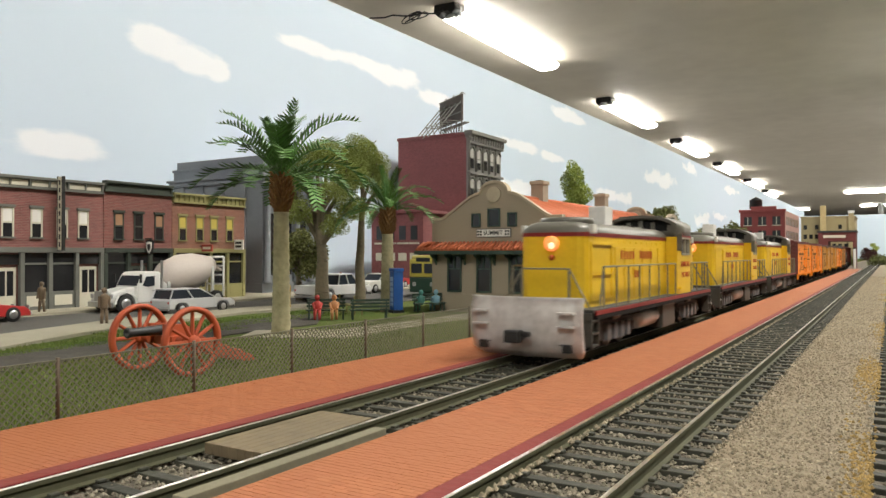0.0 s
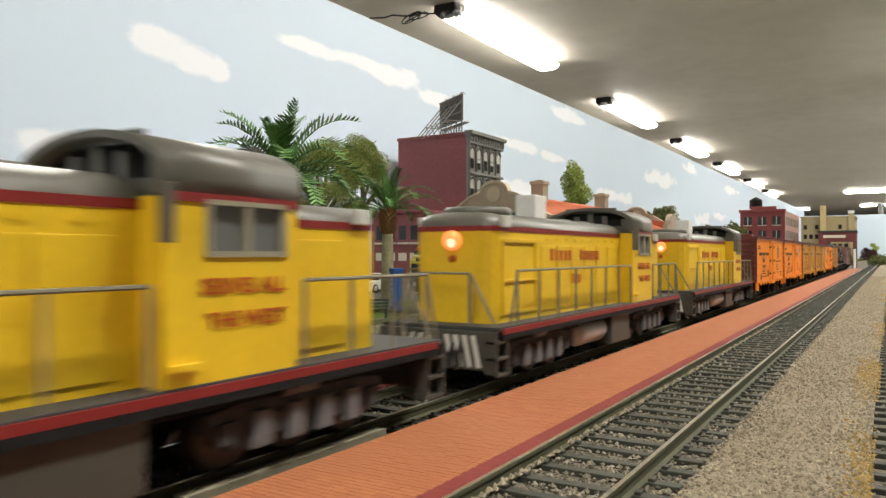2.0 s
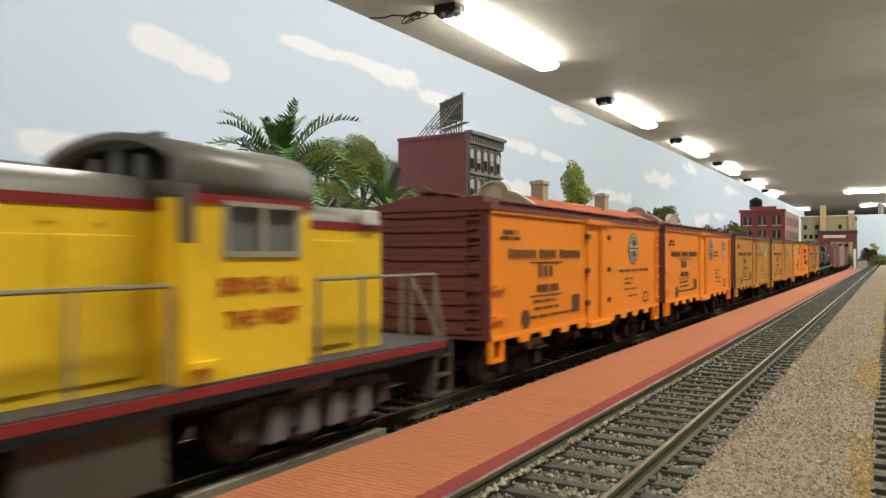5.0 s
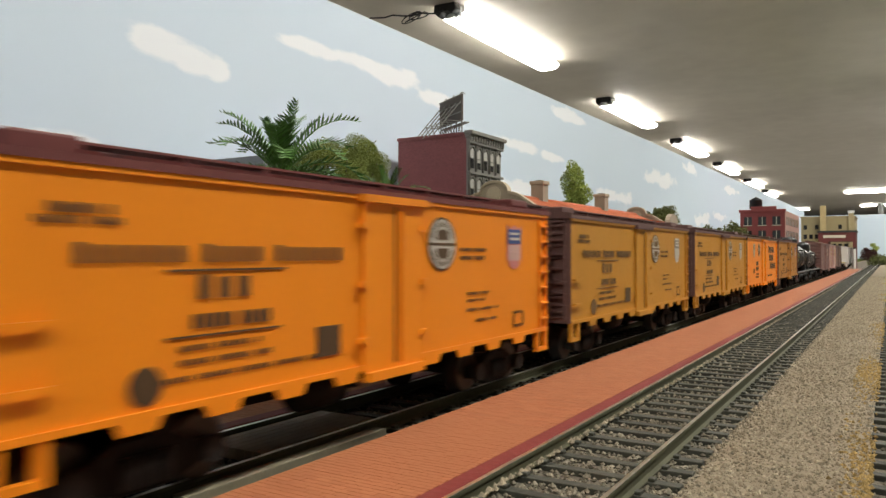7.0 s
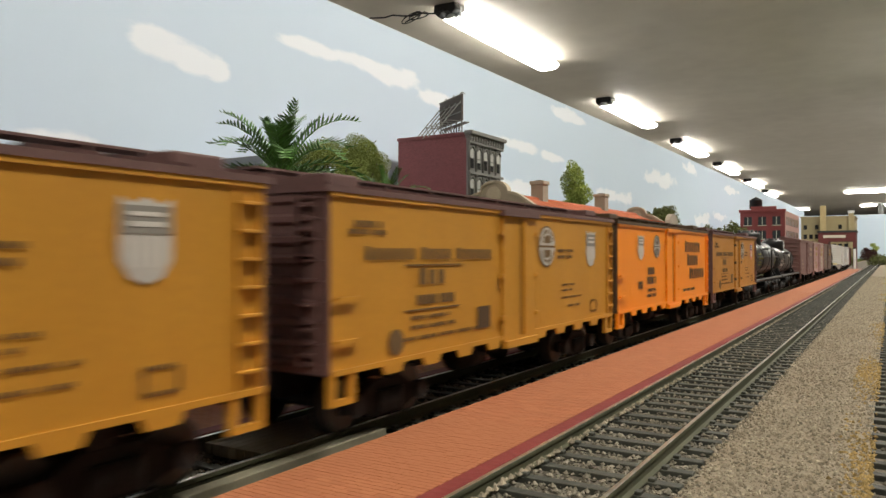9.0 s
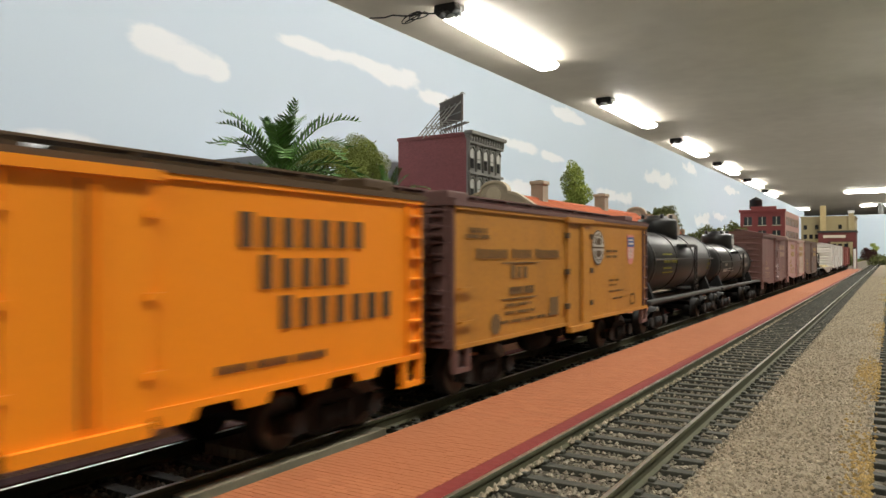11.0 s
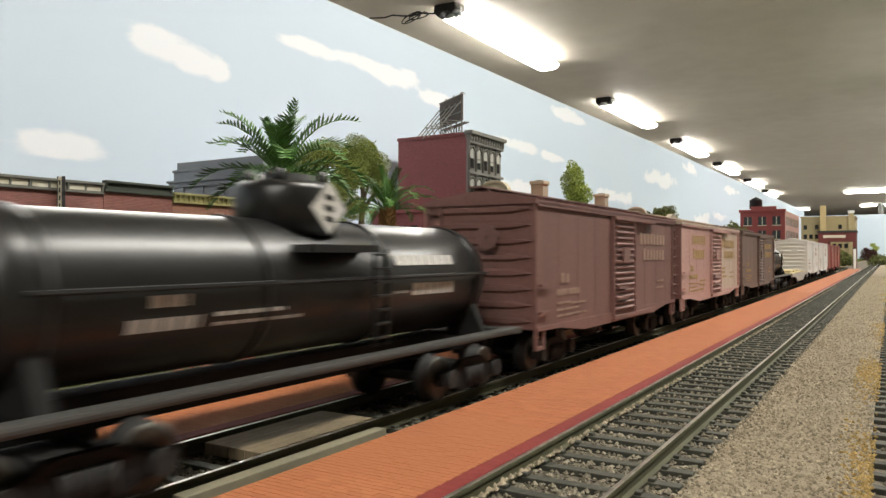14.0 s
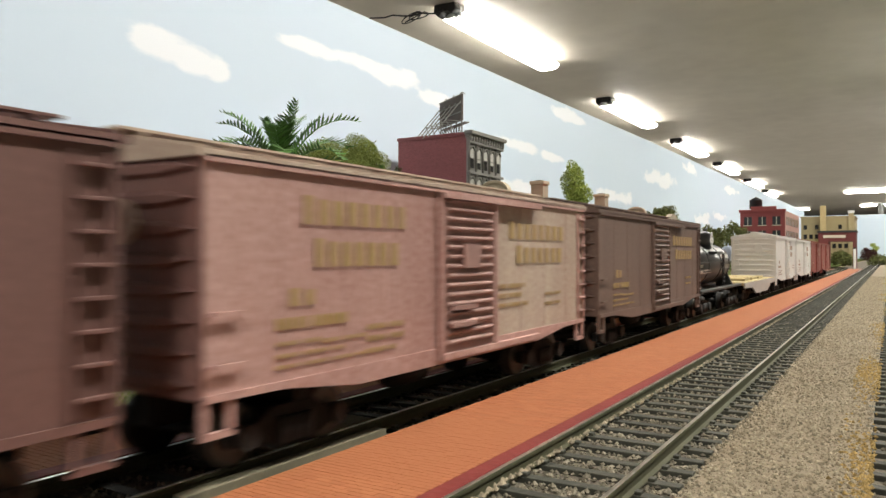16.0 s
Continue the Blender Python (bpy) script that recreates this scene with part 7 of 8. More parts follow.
def motor_car(name, label, m, L, W, H, lower, upper, paint, wheels, r, extra=None, roof_paint=None, category="car"):
    """lower, upper: side outlines (y, z) of the body and of the glass house."""
    v = thing(name, label, category, "street vehicles", m)
    bm = fresh(); extrude_poly(bm, lower, "x", -W / 2, W / 2)
    part("body", bm, paint, v, bevel=0.7)
    if upper:
        bm = fresh(); extrude_poly(bm, upper, "x", -W / 2 + 1.3, W / 2 - 1.3)
        gh = part("cabin_glass", bm, M_CARGLASS, v, "dark car windows", bevel=0.4)
        ys = [p[0] for p in upper]
        zt = max(p[1] for p in upper)
        tops = [p[0] for p in upper if p[1] > zt - 0.3]
        part("roof", box_bm(-W / 2 + 1.5, W / 2 - 1.5, min(tops) - 0.3, max(tops) + 0.3, zt - 0.4, zt + 0.5), roof_paint or paint, v, bevel=0.35)
        z0 = min(p[1] for p in upper)
        for s in (-1, 1):
            bm = fresh()
            base = sorted(p[0] for p in upper if p[1] < z0 + 0.3)
            for yb, yt in ((base[0], min(tops)), (base[-1], max(tops)), ((base[0] + base[-1]) / 2, (min(tops) + max(tops)) / 2)):
                cyl(bm, (s * (W / 2 - 1.1), yb, z0), (s * (W / 2 - 1.4), yt, zt), 0.45, n=5)
            part("pillar", bm, roof_paint or paint, v)
    for x in (-W / 2 + 0.7, W / 2 - 0.7):
        for y in wheels:
            car_wheel(v, x, y, r)
    ys = [p[0] for p in lower]
    for s in (-1, 1):
        part("headlight", box_bm(s * (W / 2 - 3.2) - 1.5, s * (W / 2 - 3.2) + 1.5, max(ys) - 0.5, max(ys) + 0.25, 6, 7.8), M_HUB, v, bevel=0.2)
        part("tail_light", box_bm(s * (W / 2 - 1.4) - 0.7, s * (W / 2 - 1.4) + 0.7, min(ys) - 0.2, min(ys) + 0.5, 7.4, 8.8), M_REDLAMP, v, bevel=0.2)
    part("bumper", box_bm(-W / 2 + 0.6, W / 2 - 0.6, max(ys) - 0.6, max(ys) + 0.9, 3.0, 4.6), M_HUB, v, bevel=0.3)
    part("bumper", box_bm(-W / 2 + 0.6, W / 2 - 0.6, min(ys) - 0.9, min(ys) + 0.6, 3.0, 4.6), M_HUB, v, bevel=0.3)
    return v


RD = -2.2
wagon_low = [(-28, 4.2), (-28, 9.5), (-27, 10.6), (10, 10.4), (24, 9.2), (28, 7), (28, 4.2), (23, 3.6), (22, 6.0), (20, 7.6), (14, 7.6), (12, 6.0), (11.4, 3.4), (-12.4, 3.4), (-13, 6.0), (-15, 7.6), (-21, 7.6), (-23, 6.0), (-23.6, 3.8)]
wagon_up = [(-27, 10.3), (-24.5, 16.4), (-2, 16.6), (11, 10.3)]
motor_car("station_wagon", "silver station wagon parked at the park kerb", at(-346, 290, RD) @ Matrix.Scale(0.84, 4), 56, 20, 17, wagon_low, wagon_up, M_CARSILVER, (-18, 17), 3.8)
pk_low = [(-32, 5.2), (-32, 11.5), (-2, 11.5), (16, 11.5), (17, 11), (29, 10.2), (31, 8), (31, 5.0), (25.4, 4.6), (24, 7.6), (22, 9), (16, 9), (14, 7.6), (12.6, 4.4), (-12.6, 4.4), (-14, 7.6), (-16, 9), (-22, 9), (-24, 7.6), (-25.4, 4.8)]
pk_up = [(-8, 11.3), (-6, 18.6), (8, 18.8), (16, 11.3)]
pickup = motor_car("pickup_truck", "white pickup truck parked on the street", at(-352, 424, RD), 63, 22, 19, pk_low, pk_up, M_CARWHITE, (-19, 19), 4.4, category="pickup truck")
old_low = [(-27, 4), (-27, 8), (-20, 10.5), (10, 10.8), (24, 10), (27, 8), (27, 4), (20, 3), (-20, 3)]
old_up = [(-14, 10.4), (-9, 16), (4, 16.2), (10, 10.4)]
motor_car("vintage_car", "cream vintage sedan on the street", at(-392, 532, RD, 180), 54, 20, 16, old_low, old_up, M_CARCREAM, (-17, 17), 3.9)
motor_car("convertible", "red open convertible on the street", at(-420, 585, RD, 0), 54, 20, 12, old_low, [(-4, 10.4), (-3, 12), (3, 12), (4, 10.4)], M_CARRED, (-17, 17), 3.9)
motor_car("sports_car", "red low sports car at the kerb", at(-384, 186, RD, 0), 50, 20, 14, [(-25, 3.2), (-25, 8), (-12, 9.4), (8, 9.2), (22, 7.4), (25, 5), (25, 2.6), (-20, 2.6)], [(-14, 9), (-8, 13), (0, 13), (9, 9)], M_CARRED, (-16, 16), 3.7)

# bus seen end on
bus = thing("bus", "yellow and dark green old city bus", "bus", "street vehicles", at(-309, 478, RD))
part("body", box_bm(-13, 13, 0, 110, 4, 16), mat("bus_green", (0.025, 0.06, 0.04), 0.4, mix=0.3), bus, bevel=1.5)
part("upper_body", box_bm(-13, 13, 0.2, 110, 16, 30), mat("bus_yellow", (0.62, 0.52, 0.09), 0.4, mix=0.3), bus, "pale yellow upper body", bevel=1.2)
part("roof", box_bm(-12, 12, 1.5, 108, 29, 33), mat("bus_roof", (0.60, 0.52, 0.14), 0.4, mix=0.3), bus, bevel=1.8)
for x in (-6, 6):
    part("windscreen", box_bm(x - 4.8, x + 4.8, -0.5, 0.5, 19, 26.5), M_CARGLASS, bus, bevel=0.3)
for s in (-1, 1):
    for k in range(8):
        part("side_window", box_bm(*sorted((s * 12.8, s * 13.3)), 8 + k * 12, 17 + k * 12, 19, 26), M_CARGLASS, bus)
    for y in (22, 86):
        car_wheel(bus, s * 12.0, y, 5.4, 3)
    part("headlight", box_bm(s * 8 - 1.5, s * 8 + 1.5, -0.7, 0.3, 9, 12), M_HUB, bus, bevel=0.4)
part("destination_sign", box_bm(-6, 6, -0.6, 0.6, 28, 31), M_BLACK, bus)

# concrete mixer
M_DRUM = mat("drum_pale", (0.52, 0.46, 0.42), 0.5, mix=0.25)
mx = thing("concrete_mixer_truck", "white concrete mixer truck with pale drum", "mixer truck", "street vehicles", at(-386, 257, RD))
part("chassis", box_bm(-4.5, 4.5, 3, 86, 6, 9), M_BLACK, mx)
bm = fresh(); extrude_poly(bm, [(0.8, 6.5), (0.6, 11.5), (2.2, 13.6), (6, 14.6), (18, 16.6), (18, 6.5)], "x", -7.6, 7.6)
part("bonnet", bm, M_CARWHITE, mx, "white sloping bonnet", bevel=1.1).scale = (1, 1, 0.88)
bm = fresh(); extrude_poly(bm, [(17, 6.0), (17, 16.6), (20.6, 24.6), (22.6, 26.6), (32, 27.0), (33, 26.0), (33, 6.0)], "x", -10.4, 10.4)
cabp = part("cab", bm, M_CARWHITE, mx, "white truck cab", bevel=0.9)
cabp.scale = (1, 1, 0.87)
for s in (-1, 1):
    bm = fresh(); extrude_poly(bm, [(20.4, 17.4), (22.8, 23.6), (28.6, 23.8), (28.6, 17.2), (24, 16.6)], "x", *sorted((s * 10.3, s * 10.55)))
    part("side_window", bm, M_CARGLASS, cabp, "dark side window")
    part("door_handle", box_bm(*sorted((s * 10.4, s * 10.8)), 27, 29, 13.6, 14.2), M_HUB, cabp)
    part("step", box_bm(*sorted((s * 8.0, s * 10.6)), 19, 31, 3.6, 5.4), M_HUB, cabp, "steel cab step and tank", bevel=0.4)
bm = fresh()
v = [bm.verts.new(q) for q in ((-9.2, 17.15, 17.5), (9.2, 17.15, 17.5), (8.6, 20.15, 24.2), (-8.6, 20.15, 24.2), (-9.2, 17.6, 17.5), (9.2, 17.6, 17.5), (8.6, 20.6, 24.2), (-8.6, 20.6, 24.2))]
for q in ((3, 2, 1, 0), (4, 5, 6, 7), (0, 1, 5, 4), (1, 2, 6, 5), (2, 3, 7, 6), (3, 0, 4, 7)):
    bm.faces.new([v[i] for i in q])
part("windscreen", bm, M_CARGLASS, cabp, "dark sloping windscreen")
bm = fresh(); cyl(bm, (-8, 36.5, 14), (8, 36.5, 14), 3.2, n=16)
part("water_tank", bm, M_CARWHITE, mx, "small pale water tank", bevel=0.4)
part("grille", box_bm(-6, 6, 0.5, 1.2, 7, 12.5), M_HUB, mx)
part("bumper", box_bm(-10.5, 10.5, -0.8, 1.6, 3.5, 6.5), M_HUB, mx, bevel=0.4)
for s in (-1, 1):
    bm = fresh()
    arc = [(9 + 7.4 * math.cos(a), 5.2 + 7.4 * math.sin(a)) for a in [math.pi * q / 12 for q in range(13)]] + [(9 + 6.1 * math.cos(a), 5.2 + 6.1 * math.sin(a)) for a in [math.pi * q / 12 for q in range(12, -1, -1)]]
    extrude_poly(bm, arc, "x", *sorted((s * 7.0, s * 11.4)), smooth=False)
    part("fender", bm, M_CARWHITE, mx, "white rounded wheel arch")
    part("headlight", box_bm(*sorted((s * 7, s * 10)), 0.6, 1.6, 8.5, 11), M_HUB, mx, bevel=0.3)
    part("mirror", box_bm(*sorted((s * 11.6, s * 13)), 17.5, 18.2, 17, 22), M_BLACK, mx)
    for y in (9, 64, 76):
        car_wheel(mx, s * 9.8, y, 5.2, 3.2)
    part("exhaust", box_bm(*sorted((s * 9, s * 10)), 33.8, 35, 9, 30), M_HUB, mx)
    part("frame_post", box_bm(*sorted((s * 7, s * 8.2)), 40, 42, 8, 17), M_CARWHITE, mx)
    part("frame_post", box_bm(*sorted((s * 7, s * 8.2)), 74, 76, 8, 26), M_CARWHITE, mx)
bm = fresh()
ax = Vector((0, math.cos(0.26), math.sin(0.26)))
prof = [(0, 1.5), (3, 6.5), (10, 11.2), (22, 12.8), (32, 11.0), (42, 7.0), (46, 5.0)]
base = Vector((0, 36, 15.5))
rings = []
for d, r in prof:
    c = base + ax * d
    w = Vector((1, 0, 0)).cross(ax)
    rings.append([bm.verts.new(c + (Vector((1, 0, 0)) * math.cos(2 * math.pi * k / 24) + w * math.sin(2 * math.pi * k / 24)) * r) for k in range(24)])
for a, b in zip(rings, rings[1:]):
    for k in range(24):
        f = bm.faces.new((a[k], a[(k + 1) % 24], b[(k + 1) % 24], b[k])); f.smooth = True
bm.faces.new(rings[0][::-1]); bm.faces.new(rings[-1])
part("drum", bm, M_DRUM, mx, "pale rounded mixing drum")
bm = fresh(); extrude_poly(bm, [(76, 30), (86, 24), (86, 22.5), (76, 27)], "x", -4, 4)
part("chute", bm, M_DRUM, mx)
for x in (-8, 8):
    bm = fresh(); pipe(bm, [(x, 84, 6), (x, 84, 32), (x, 76, 32)], 0.7)
    part("ladder_post", bm, M_CARWHITE, mx, "white rear ladder frame")
for z in (14, 20, 26, 32):
    bm = fresh(); cyl(bm, (-8, 84, z), (8, 84, z), 0.6, n=6)
    part("rung", bm, M_CARWHITE, mx)

# ---------- park furniture, kiosk, figurines ----------
M_KIOSK = mat("kiosk_blue", (0.02, 0.09, 0.32), 0.45, mix=0.3)
ks = thing("telephone_kiosk", "blue telephone kiosk beside the palm", "kiosk", m=at(-246, 352, -2.6, -30) @ Matrix.Diagonal((0.7, 0.7, 1.0, 1.0)))
part("body", box_bm(-4.2, 4.2, -4.2, 4.2, 0, 24), M_KIOSK, ks, bevel=0.3)
part("roof", box_bm(-4.8, 4.8, -4.8, 4.8, 24, 26), M_KIOSK, ks, bevel=0.5)
part("door_panel", box_bm(-2.6, 2.6, -4.5, -4.1, 4, 21), mat("kiosk_panel", (0.25, 0.36, 0.60), 0.3, mix=0.3), ks, "pale glazed door panel")
for k in range(5):
    part("glazing_bar", box_bm(-2.6, 2.6, -4.8, -4.5, 6 + k * 3, 6.5 + k * 3), M_KIOSK, ks)
part("plinth", box_bm(-5, 5, -5, 5, 0, 1.8), M_BLACK, ks)

M_BENCH = mat("bench_green", (0.035, 0.06, 0.045), 0.6, mix=0.4)
M_OLIVEWOOD = mat("olive_wood", (0.24, 0.21, 0.085), 0.75, mix=0.5)


def bench(x, y, rz, L, mtl, label, back=True):
    b = thing("park_bench", label, "bench", "park benches", at(x, y, -2.2, rz))
    for k in range(3):
        part("seat_slat", box_bm(-L / 2, L / 2, -2.4 + k * 1.6, -1.1 + k * 1.6, 4.6, 5.2), mtl, b)
    if back:
        for k in range(3):
            part("back_slat", box_bm(-L / 2, L / 2, 2.6, 3.1, 6.2 + k * 1.6, 7.4 + k * 1.6), mtl, b)
    for x0 in (-L / 2 + 1, L / 2 - 1.6):
        bm = fresh(); box(bm, x0, x0 + 0.7, -2.2, -1.5, 0, 4.8); box(bm, x0, x0 + 0.7, 2.2, 2.9, 0, 10.6); box(bm, x0, x0 + 0.7, -2.2, 2.8, 3.9, 4.6)
        part("leg", bm, mtl, b)
    return b


bench(-249, 293, 40, 20, M_BENCH, "dark green park bench with two small figurines")
bench(-231, 306, 225, 20, M_BENCH, "dark green park bench beside the path")
bench(-262, 330, 150, 26, M_OLIVEWOOD, "olive wooden slat bench by the street", False)
bench(-232, 366, 60, 20, M_BENCH, "dark green park bench by the depot")


def figurine(x, y, z, rz, h, seated, col, label):
    """A plain small painted shape."""
    bm = fresh()
    if seated:
        lathe(bm, [(1.6, 4.6), (2.3, 6.0), (2.6, 8.4), (2.2, 10.4), (0.9, 11.2), (0.8, 11.6), (1.45, 12.4), (1.6, 13.4), (1.1, 14.6), (0.2, 15.0)], 12, "z")
        for s in (-1, 1):
            cyl(bm, (s * 1.2, 0, 5.6), (s * 1.3, -5.2, 5.8), 1.2, 1.0, n=8); cyl(bm, (s * 1.3, -5.0, 5.9), (s * 1.3, -5.4, 0.3), 1.0, 0.8, n=8)
            cyl(bm, (s * 2.5, 0, 9.8), (s * 1.8, -3.6, 6.8), 0.8, 0.6, n=6)
    else:
        lathe(bm, [(1.9, 8.5), (2.2, 10), (2.1, 12), (2.8, 15.5), (2.2, 17.0), (0.9, 17.6), (0.8, 18.0), (1.5, 18.9), (1.6, 19.8), (1.0, 21.0), (0.2, 21.3)], 12, "z")
        for s in (-1, 1):
            cyl(bm, (s * 1.0, 0, 9), (s * 1.5, s * 0.8, 0), 1.15, 0.8, n=8); cyl(bm, (s * 2.6, 0, 16), (s * 3.0, -0.8, 9.2), 0.75, 0.6, n=6)
    return solid("figurine", bm, mat("figurine_paint", col, 0.6, mix=0.4), label, "figurine", "figurines", m=at(x, y, z, rz) @ Matrix.Scale(0.86 if seated else 0.8, 4))


figurine(-252.4, 290.2, -2.2, 40, 20, True, (0.42, 0.04, 0.03), "small red painted seated figurine on a bench")
figurine(-245.8, 295.7, -2.2, 40, 20, True, (0.52, 0.24, 0.10), "small orange painted seated figurine on a bench")
figurine(-236, 363, -2.2, -120, 20, True, (0.06, 0.20, 0.18), "small teal painted seated figurine on a bench")
figurine(-230, 370, -2.2, -120, 20, True, (0.20, 0.36, 0.50), "small blue painted seated figurine on a bench")
figurine(-408, 236, -0.8, 20, 20, False, (0.14, 0.10, 0.06), "small brown painted standing figurine on the pavement")
figurine(-318, 214, -1.2, 60, 20, False, (0.16, 0.11, 0.07), "small brown painted standing figurine at the kerb")
figurine(-402, 492, -0.8, 0, 20, False, (0.30, 0.16, 0.10), "small tan painted standing figurine by the stores")
figurine(-318, 338, -1.2, 0, 20, False, (0.40, 0.25, 0.06), "small ochre painted standing figurine under the tree")

# ---------- far buildings ----------
def far_window(h, x0, x1, y0, y1, z0, z1, mtl=None):
    w = part("window", box_bm(x0, x1, y0, y1, z0, z1), mtl or M_PANE, h)
    return w


M_FARRED = mat("far_red_brick", (0.26, 0.055, 0.055), 0.75, col2=(0.2, 0.04, 0.04), mix=0.5)
# lighter copy of the far red brick: light on the side put into colour
M_FARLIT = mat("far_lit_brick", (0.36, 0.20, 0.17), 0.75, mix=0.4)
M_FARTAN = mat("far_tan_brick", (0.36, 0.29, 0.16), 0.75, col2=(0.28, 0.22, 0.12), mix=0.5)
fb = thing("warehouse", "red brick warehouse with a rooftop water tank", "building", "far buildings")
part("wall", box_bm(-466, -318, 2851, 3300, -2.6, 184), M_FARRED, fb)
# side wall coloured paler as the face that catches the light
part("side_wall", box_bm(-318, -316, 2851, 3300, -2.6, 186), M_FARLIT, fb, "red brick side wall, lit look put into its colour")
part("parapet", box_bm(-470, -314, 2847, 2856, 182, 192), M_FARRED, fb, bevel=1)
part("parapet", box_bm(-430, -345, 2846, 2857, 192, 203), M_FARRED, fb, bevel=1)
for fl in range(3):
    for x in (-440, -392, -345):
        w = far_window(fb, x - 13, x + 13, 2849.5, 2852, 36 + fl * 50, 66 + fl * 50)
        part("frame", box_bm(x - 1.2, x + 1.2, 2848.5, 2850, 36 + fl * 50, 66 + fl * 50), M_CREAM, w)
        part("sill", box_bm(x - 15, x + 15, 2848, 2852, 33 + fl * 50, 36 + fl * 50), M_CREAM, w)
    for k in range(8):
        far_window(fb, -316.4, -315, 2880 + k * 50, 2905 + k * 50, 36 + fl * 50, 66 + fl * 50)
wt = thing("water_tank", "dark wooden rooftop water tank on legs", "water tank", m=at(-420, 2900, 183.8))
bm = fresh(); lathe(bm, [(22, 14), (22, 44), (23, 45), (0.5, 58)], 20, "z")
part("tank", bm, M_BLACK, wt)
for x in (-14, 14):
    for y in (-14, 14):
        bm = fresh(); cyl(bm, (x, y, 0), (x, y, 14), 2, n=6)
        part("leg", bm, M_BLACK, wt)
fac = thing("factory", "tan brick factory with square chimney", "building", "far buildings")
part("wall", box_bm(-392, -150, 4200, 4500, -2.6, 216), M_FARTAN, fac)
part("cornice", box_bm(-396, -146, 4194, 4504, 216, 224), M_FARTAN, fac, bevel=1)
part("chimney", box_bm(-302, -276, 4160, 4190, -2.6, 276), mat("factory_chimney", (0.48, 0.36, 0.18), 0.75, mix=0.4), fac, "tall square tan chimney", bevel=1)
part("stair_tower", box_bm(-176, -154, 4180, 4200, -2.6, 236), M_FARTAN, fac, bevel=1)
part("tower_cap", box_bm(-180, -150, 4176, 4204, 236, 248), M_WHITE, fac, bevel=2)
for fl, n in ((0, 9), (1, 9), (2, 5)):
    for k in range(n):
        x = -372 + k * (210 / (n - 1))
        if not (-318 < x < -262):
            far_window(fac, x - 8, x + 8, 4198, 4201, 62 + fl * 48, 84 + fl * 48)
sh = thing("track_shed", "dark red brick shed over the track", "building", "far buildings")
M_SHED = mat("shed_brick", (0.16, 0.040, 0.036), 0.8, mix=0.5)
part("wall_left", box_bm(-138, -118, 1852, 1930, -3.4, 80), M_SHED, sh)
part("wall_right", box_bm(-70, -64, 1852, 1930, -3.4, 80), M_SHED, sh)
part("lintel", box_bm(-118, -70, 1852, 1930, 60, 80), M_SHED, sh)
part("roof", box_bm(-140, -62, 1850, 1932, 80, 84), M_ROOFTAR, sh)
part("sign_band", box_bm(-128, -84, 1850.8, 1852.2, 68, 74), M_CREAM, sh, "pale sign band")
sp = thing("signal_post", "slim white post at the platform end", "signal post", m=at(-66, 1842, -0.9))
part("post", box_bm(-2.4, 2.4, -2.4, 2.4, 0, 44), M_WHITE, sp, bevel=0.4)
part("cap", box_bm(-3, 3, -3, 3, 44, 47), M_BLACK, sp)
# return loop of the train's track behind the far end of the town
loop = thing("track_loop", "curved dark railway track of the return loop", "railway track", "railway tracks", at(T1 - BEND_R, BEND_Y, 0))
for s in (-1, 1):
    bm = fresh()
    rr = BEND_R + s * (GAUGE / 2 + 0.5)
    prev = None
    for k in range(97):
        a = 2 * math.pi * k / 96
        ring = [bm.verts.new((q * math.cos(a), q * math.sin(a), z)) for q, z in ((rr - 0.5, -2.5), (rr + 0.5, -2.5), (rr + 0.5, 0), (rr - 0.5, 0))]
        if prev:
            for q in range(4):
                bm.faces.new((prev[q], prev[(q + 1) % 4], ring[(q + 1) % 4], ring[q]))
        prev = ring
    part("rail", bm, M_RAIL, loop)
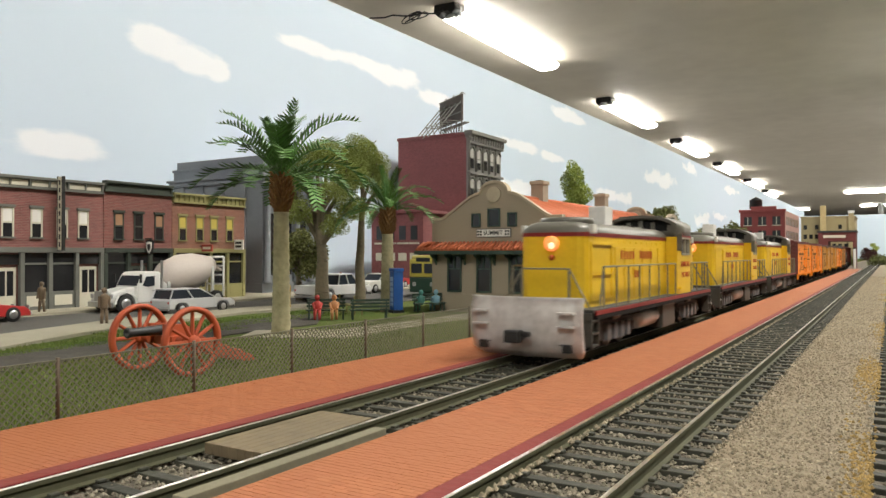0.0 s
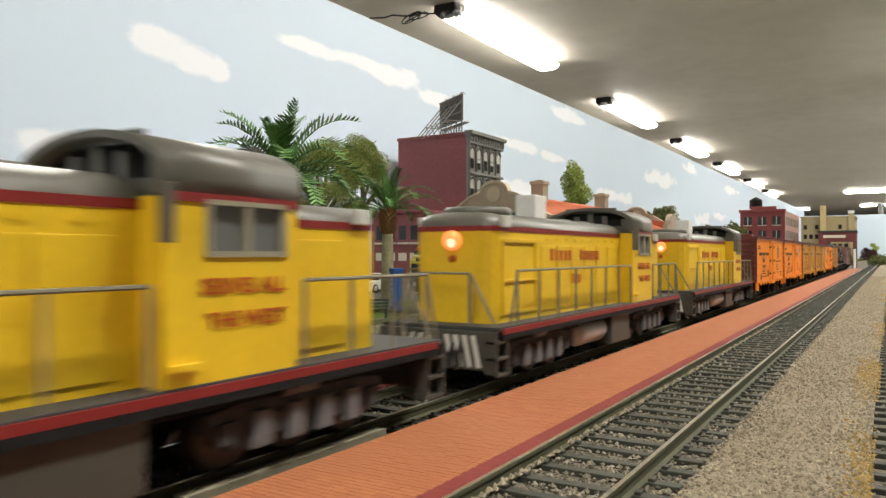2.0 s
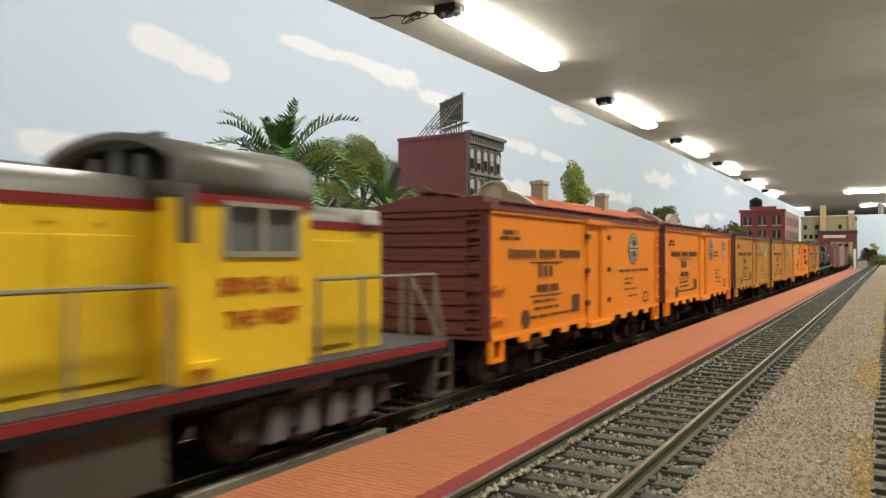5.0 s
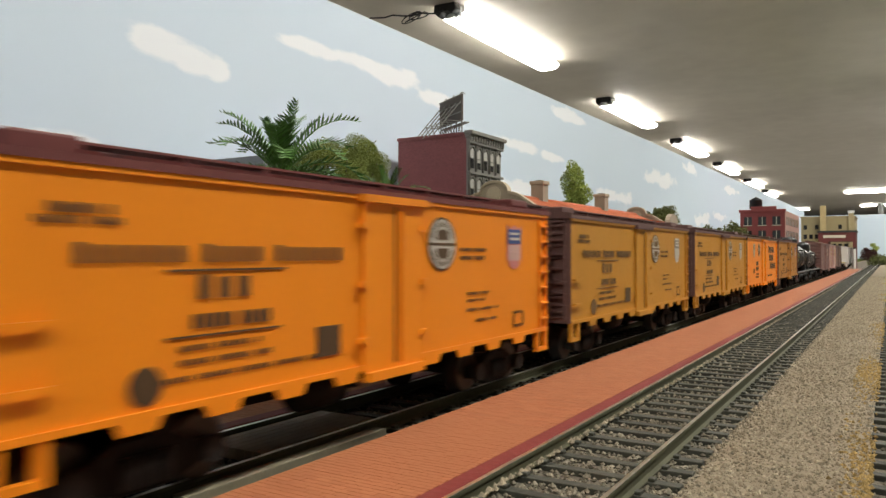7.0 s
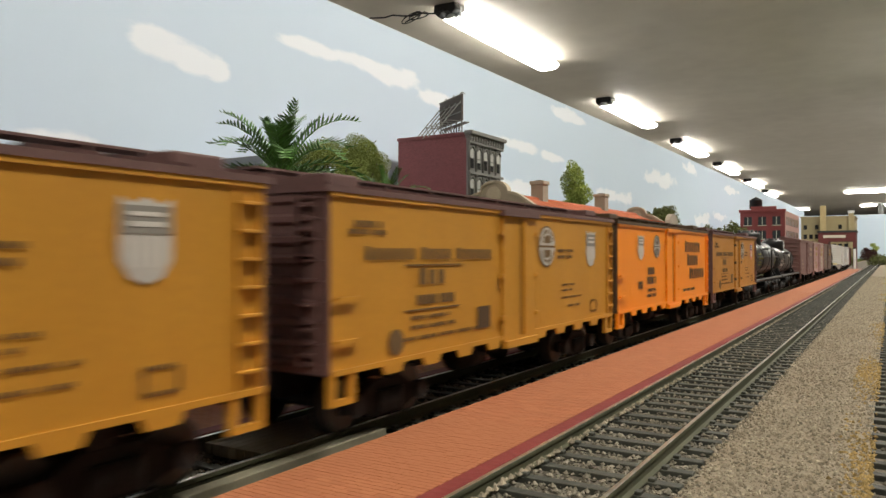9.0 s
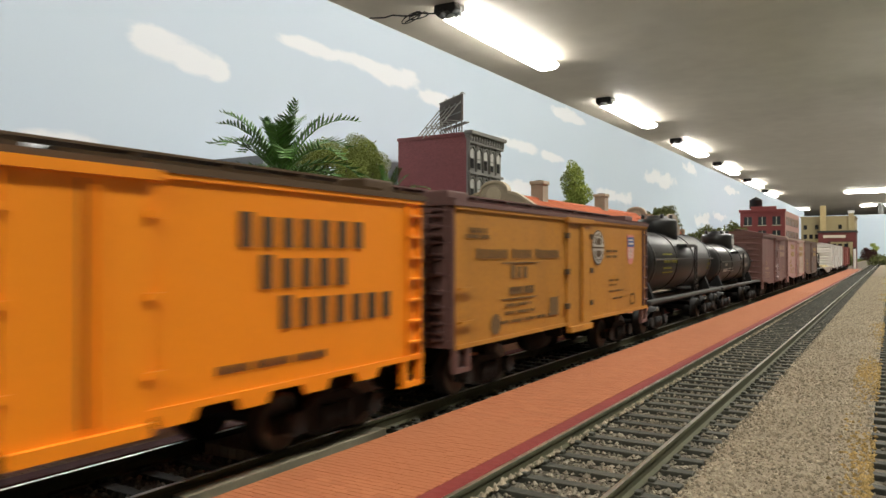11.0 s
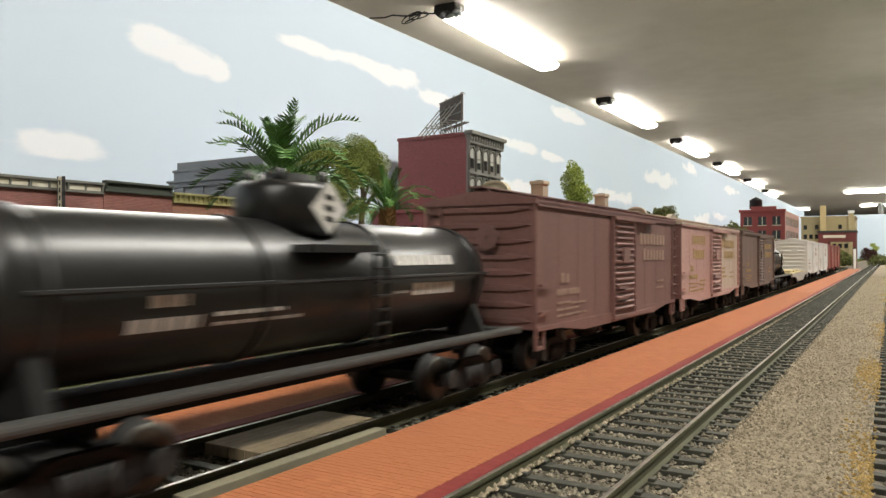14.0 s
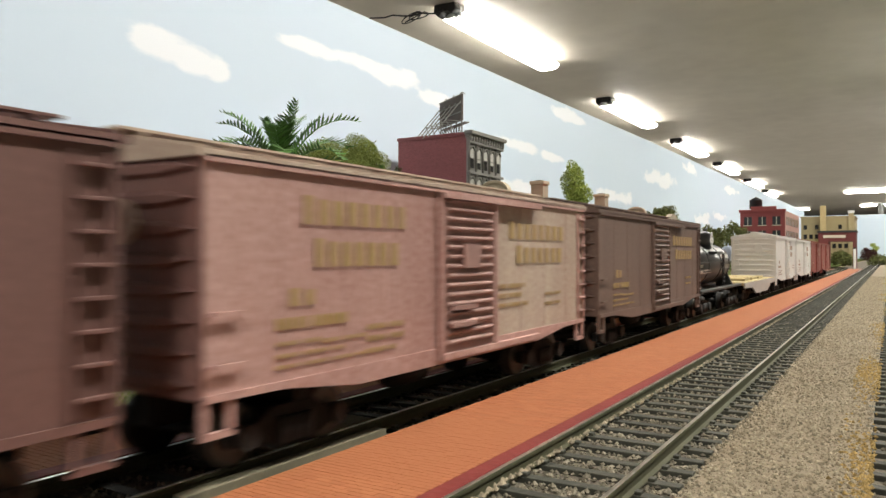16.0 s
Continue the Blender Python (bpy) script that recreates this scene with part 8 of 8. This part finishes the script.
for k in range(190):
    a = 2 * math.pi * k / 190
    share("tie", tie_mesh, loop, BEND_R * math.cos(a), BEND_R * math.sin(a), TIE_Z - 2.0, math.degrees(a))

# ---------- brick pavers ----------
def pavers(parent, x0, x1, y0, y1, keep0, keep1, seed):
    """Brick courses across the platform; a stretch of them as single bricks, the rest joined."""
    rng = random.Random(seed)
    L, W, G = 2.55, 1.22, 0.08
    bm = fresh(); box(bm, 0, L - G, 0, W - G, -0.5, 0)
    me = mesh_of(bm, "brick", M_PAVER)
    verts, faces, n = [], [], 0
    row = 0
    y = y0
    while y < y1:
        x = x0 - (L / 2 if row % 2 else 0)
        while x < x1:
            a, b = max(x, x0), min(x + L - G, x1)
            if b - a > 0.3:
                z = -0.62 + rng.uniform(-0.015, 0.015)
                if keep0 < y < keep1 and n < 280 and b - a > L - G - 0.01:
                    share("brick", me, parent, a, y, z)
                    n += 1
                else:
                    k = len(verts)
                    verts += [(q[0] * S, q[1] * S, q[2] * S) for q in ((a, y, z - 0.4), (b, y, z - 0.4), (b, y + W - G, z - 0.4), (a, y + W - G, z - 0.4), (a, y, z), (b, y, z), (b, y + W - G, z), (a, y + W - G, z))]
                    faces += [(k + 4, k + 5, k + 6, k + 7), (k, k + 1, k + 5, k + 4), (k + 1, k + 2, k + 6, k + 5), (k + 2, k + 3, k + 7, k + 6), (k + 3, k, k + 4, k + 7)]
            x += L
        y += W
        row += 1
    me2 = bpy.data.meshes.new("brick_paving")
    me2.from_pydata(verts, [], faces)
    me2.materials.append(M_PAVER)
    ob = new("brick_paving", me2)
    ob.parent = parent
    tagged(ob, kind="stuff")


island_tint(M_PAVER, 0.92, 1.07)
pavers(plat_mid, -76.8, -53.8, 40, 700, 84, 130, 51)
pavers(plat_town, -138.8, -108.4, 20, 420, 60, 110, 52)
flat = [("platform_middle_far", -76.8, -53.8, 700), ("platform_town_far", -138.8, -108.4, 420)]
for nm, x0, x1, y0 in flat:
    bm = fresh(); box(bm, x0, x1, y0, PLAT1, -0.9, -0.66)
    part("far_paving", bm, M_PAVER, plat_mid if "middle" in nm else plat_town)

motions()
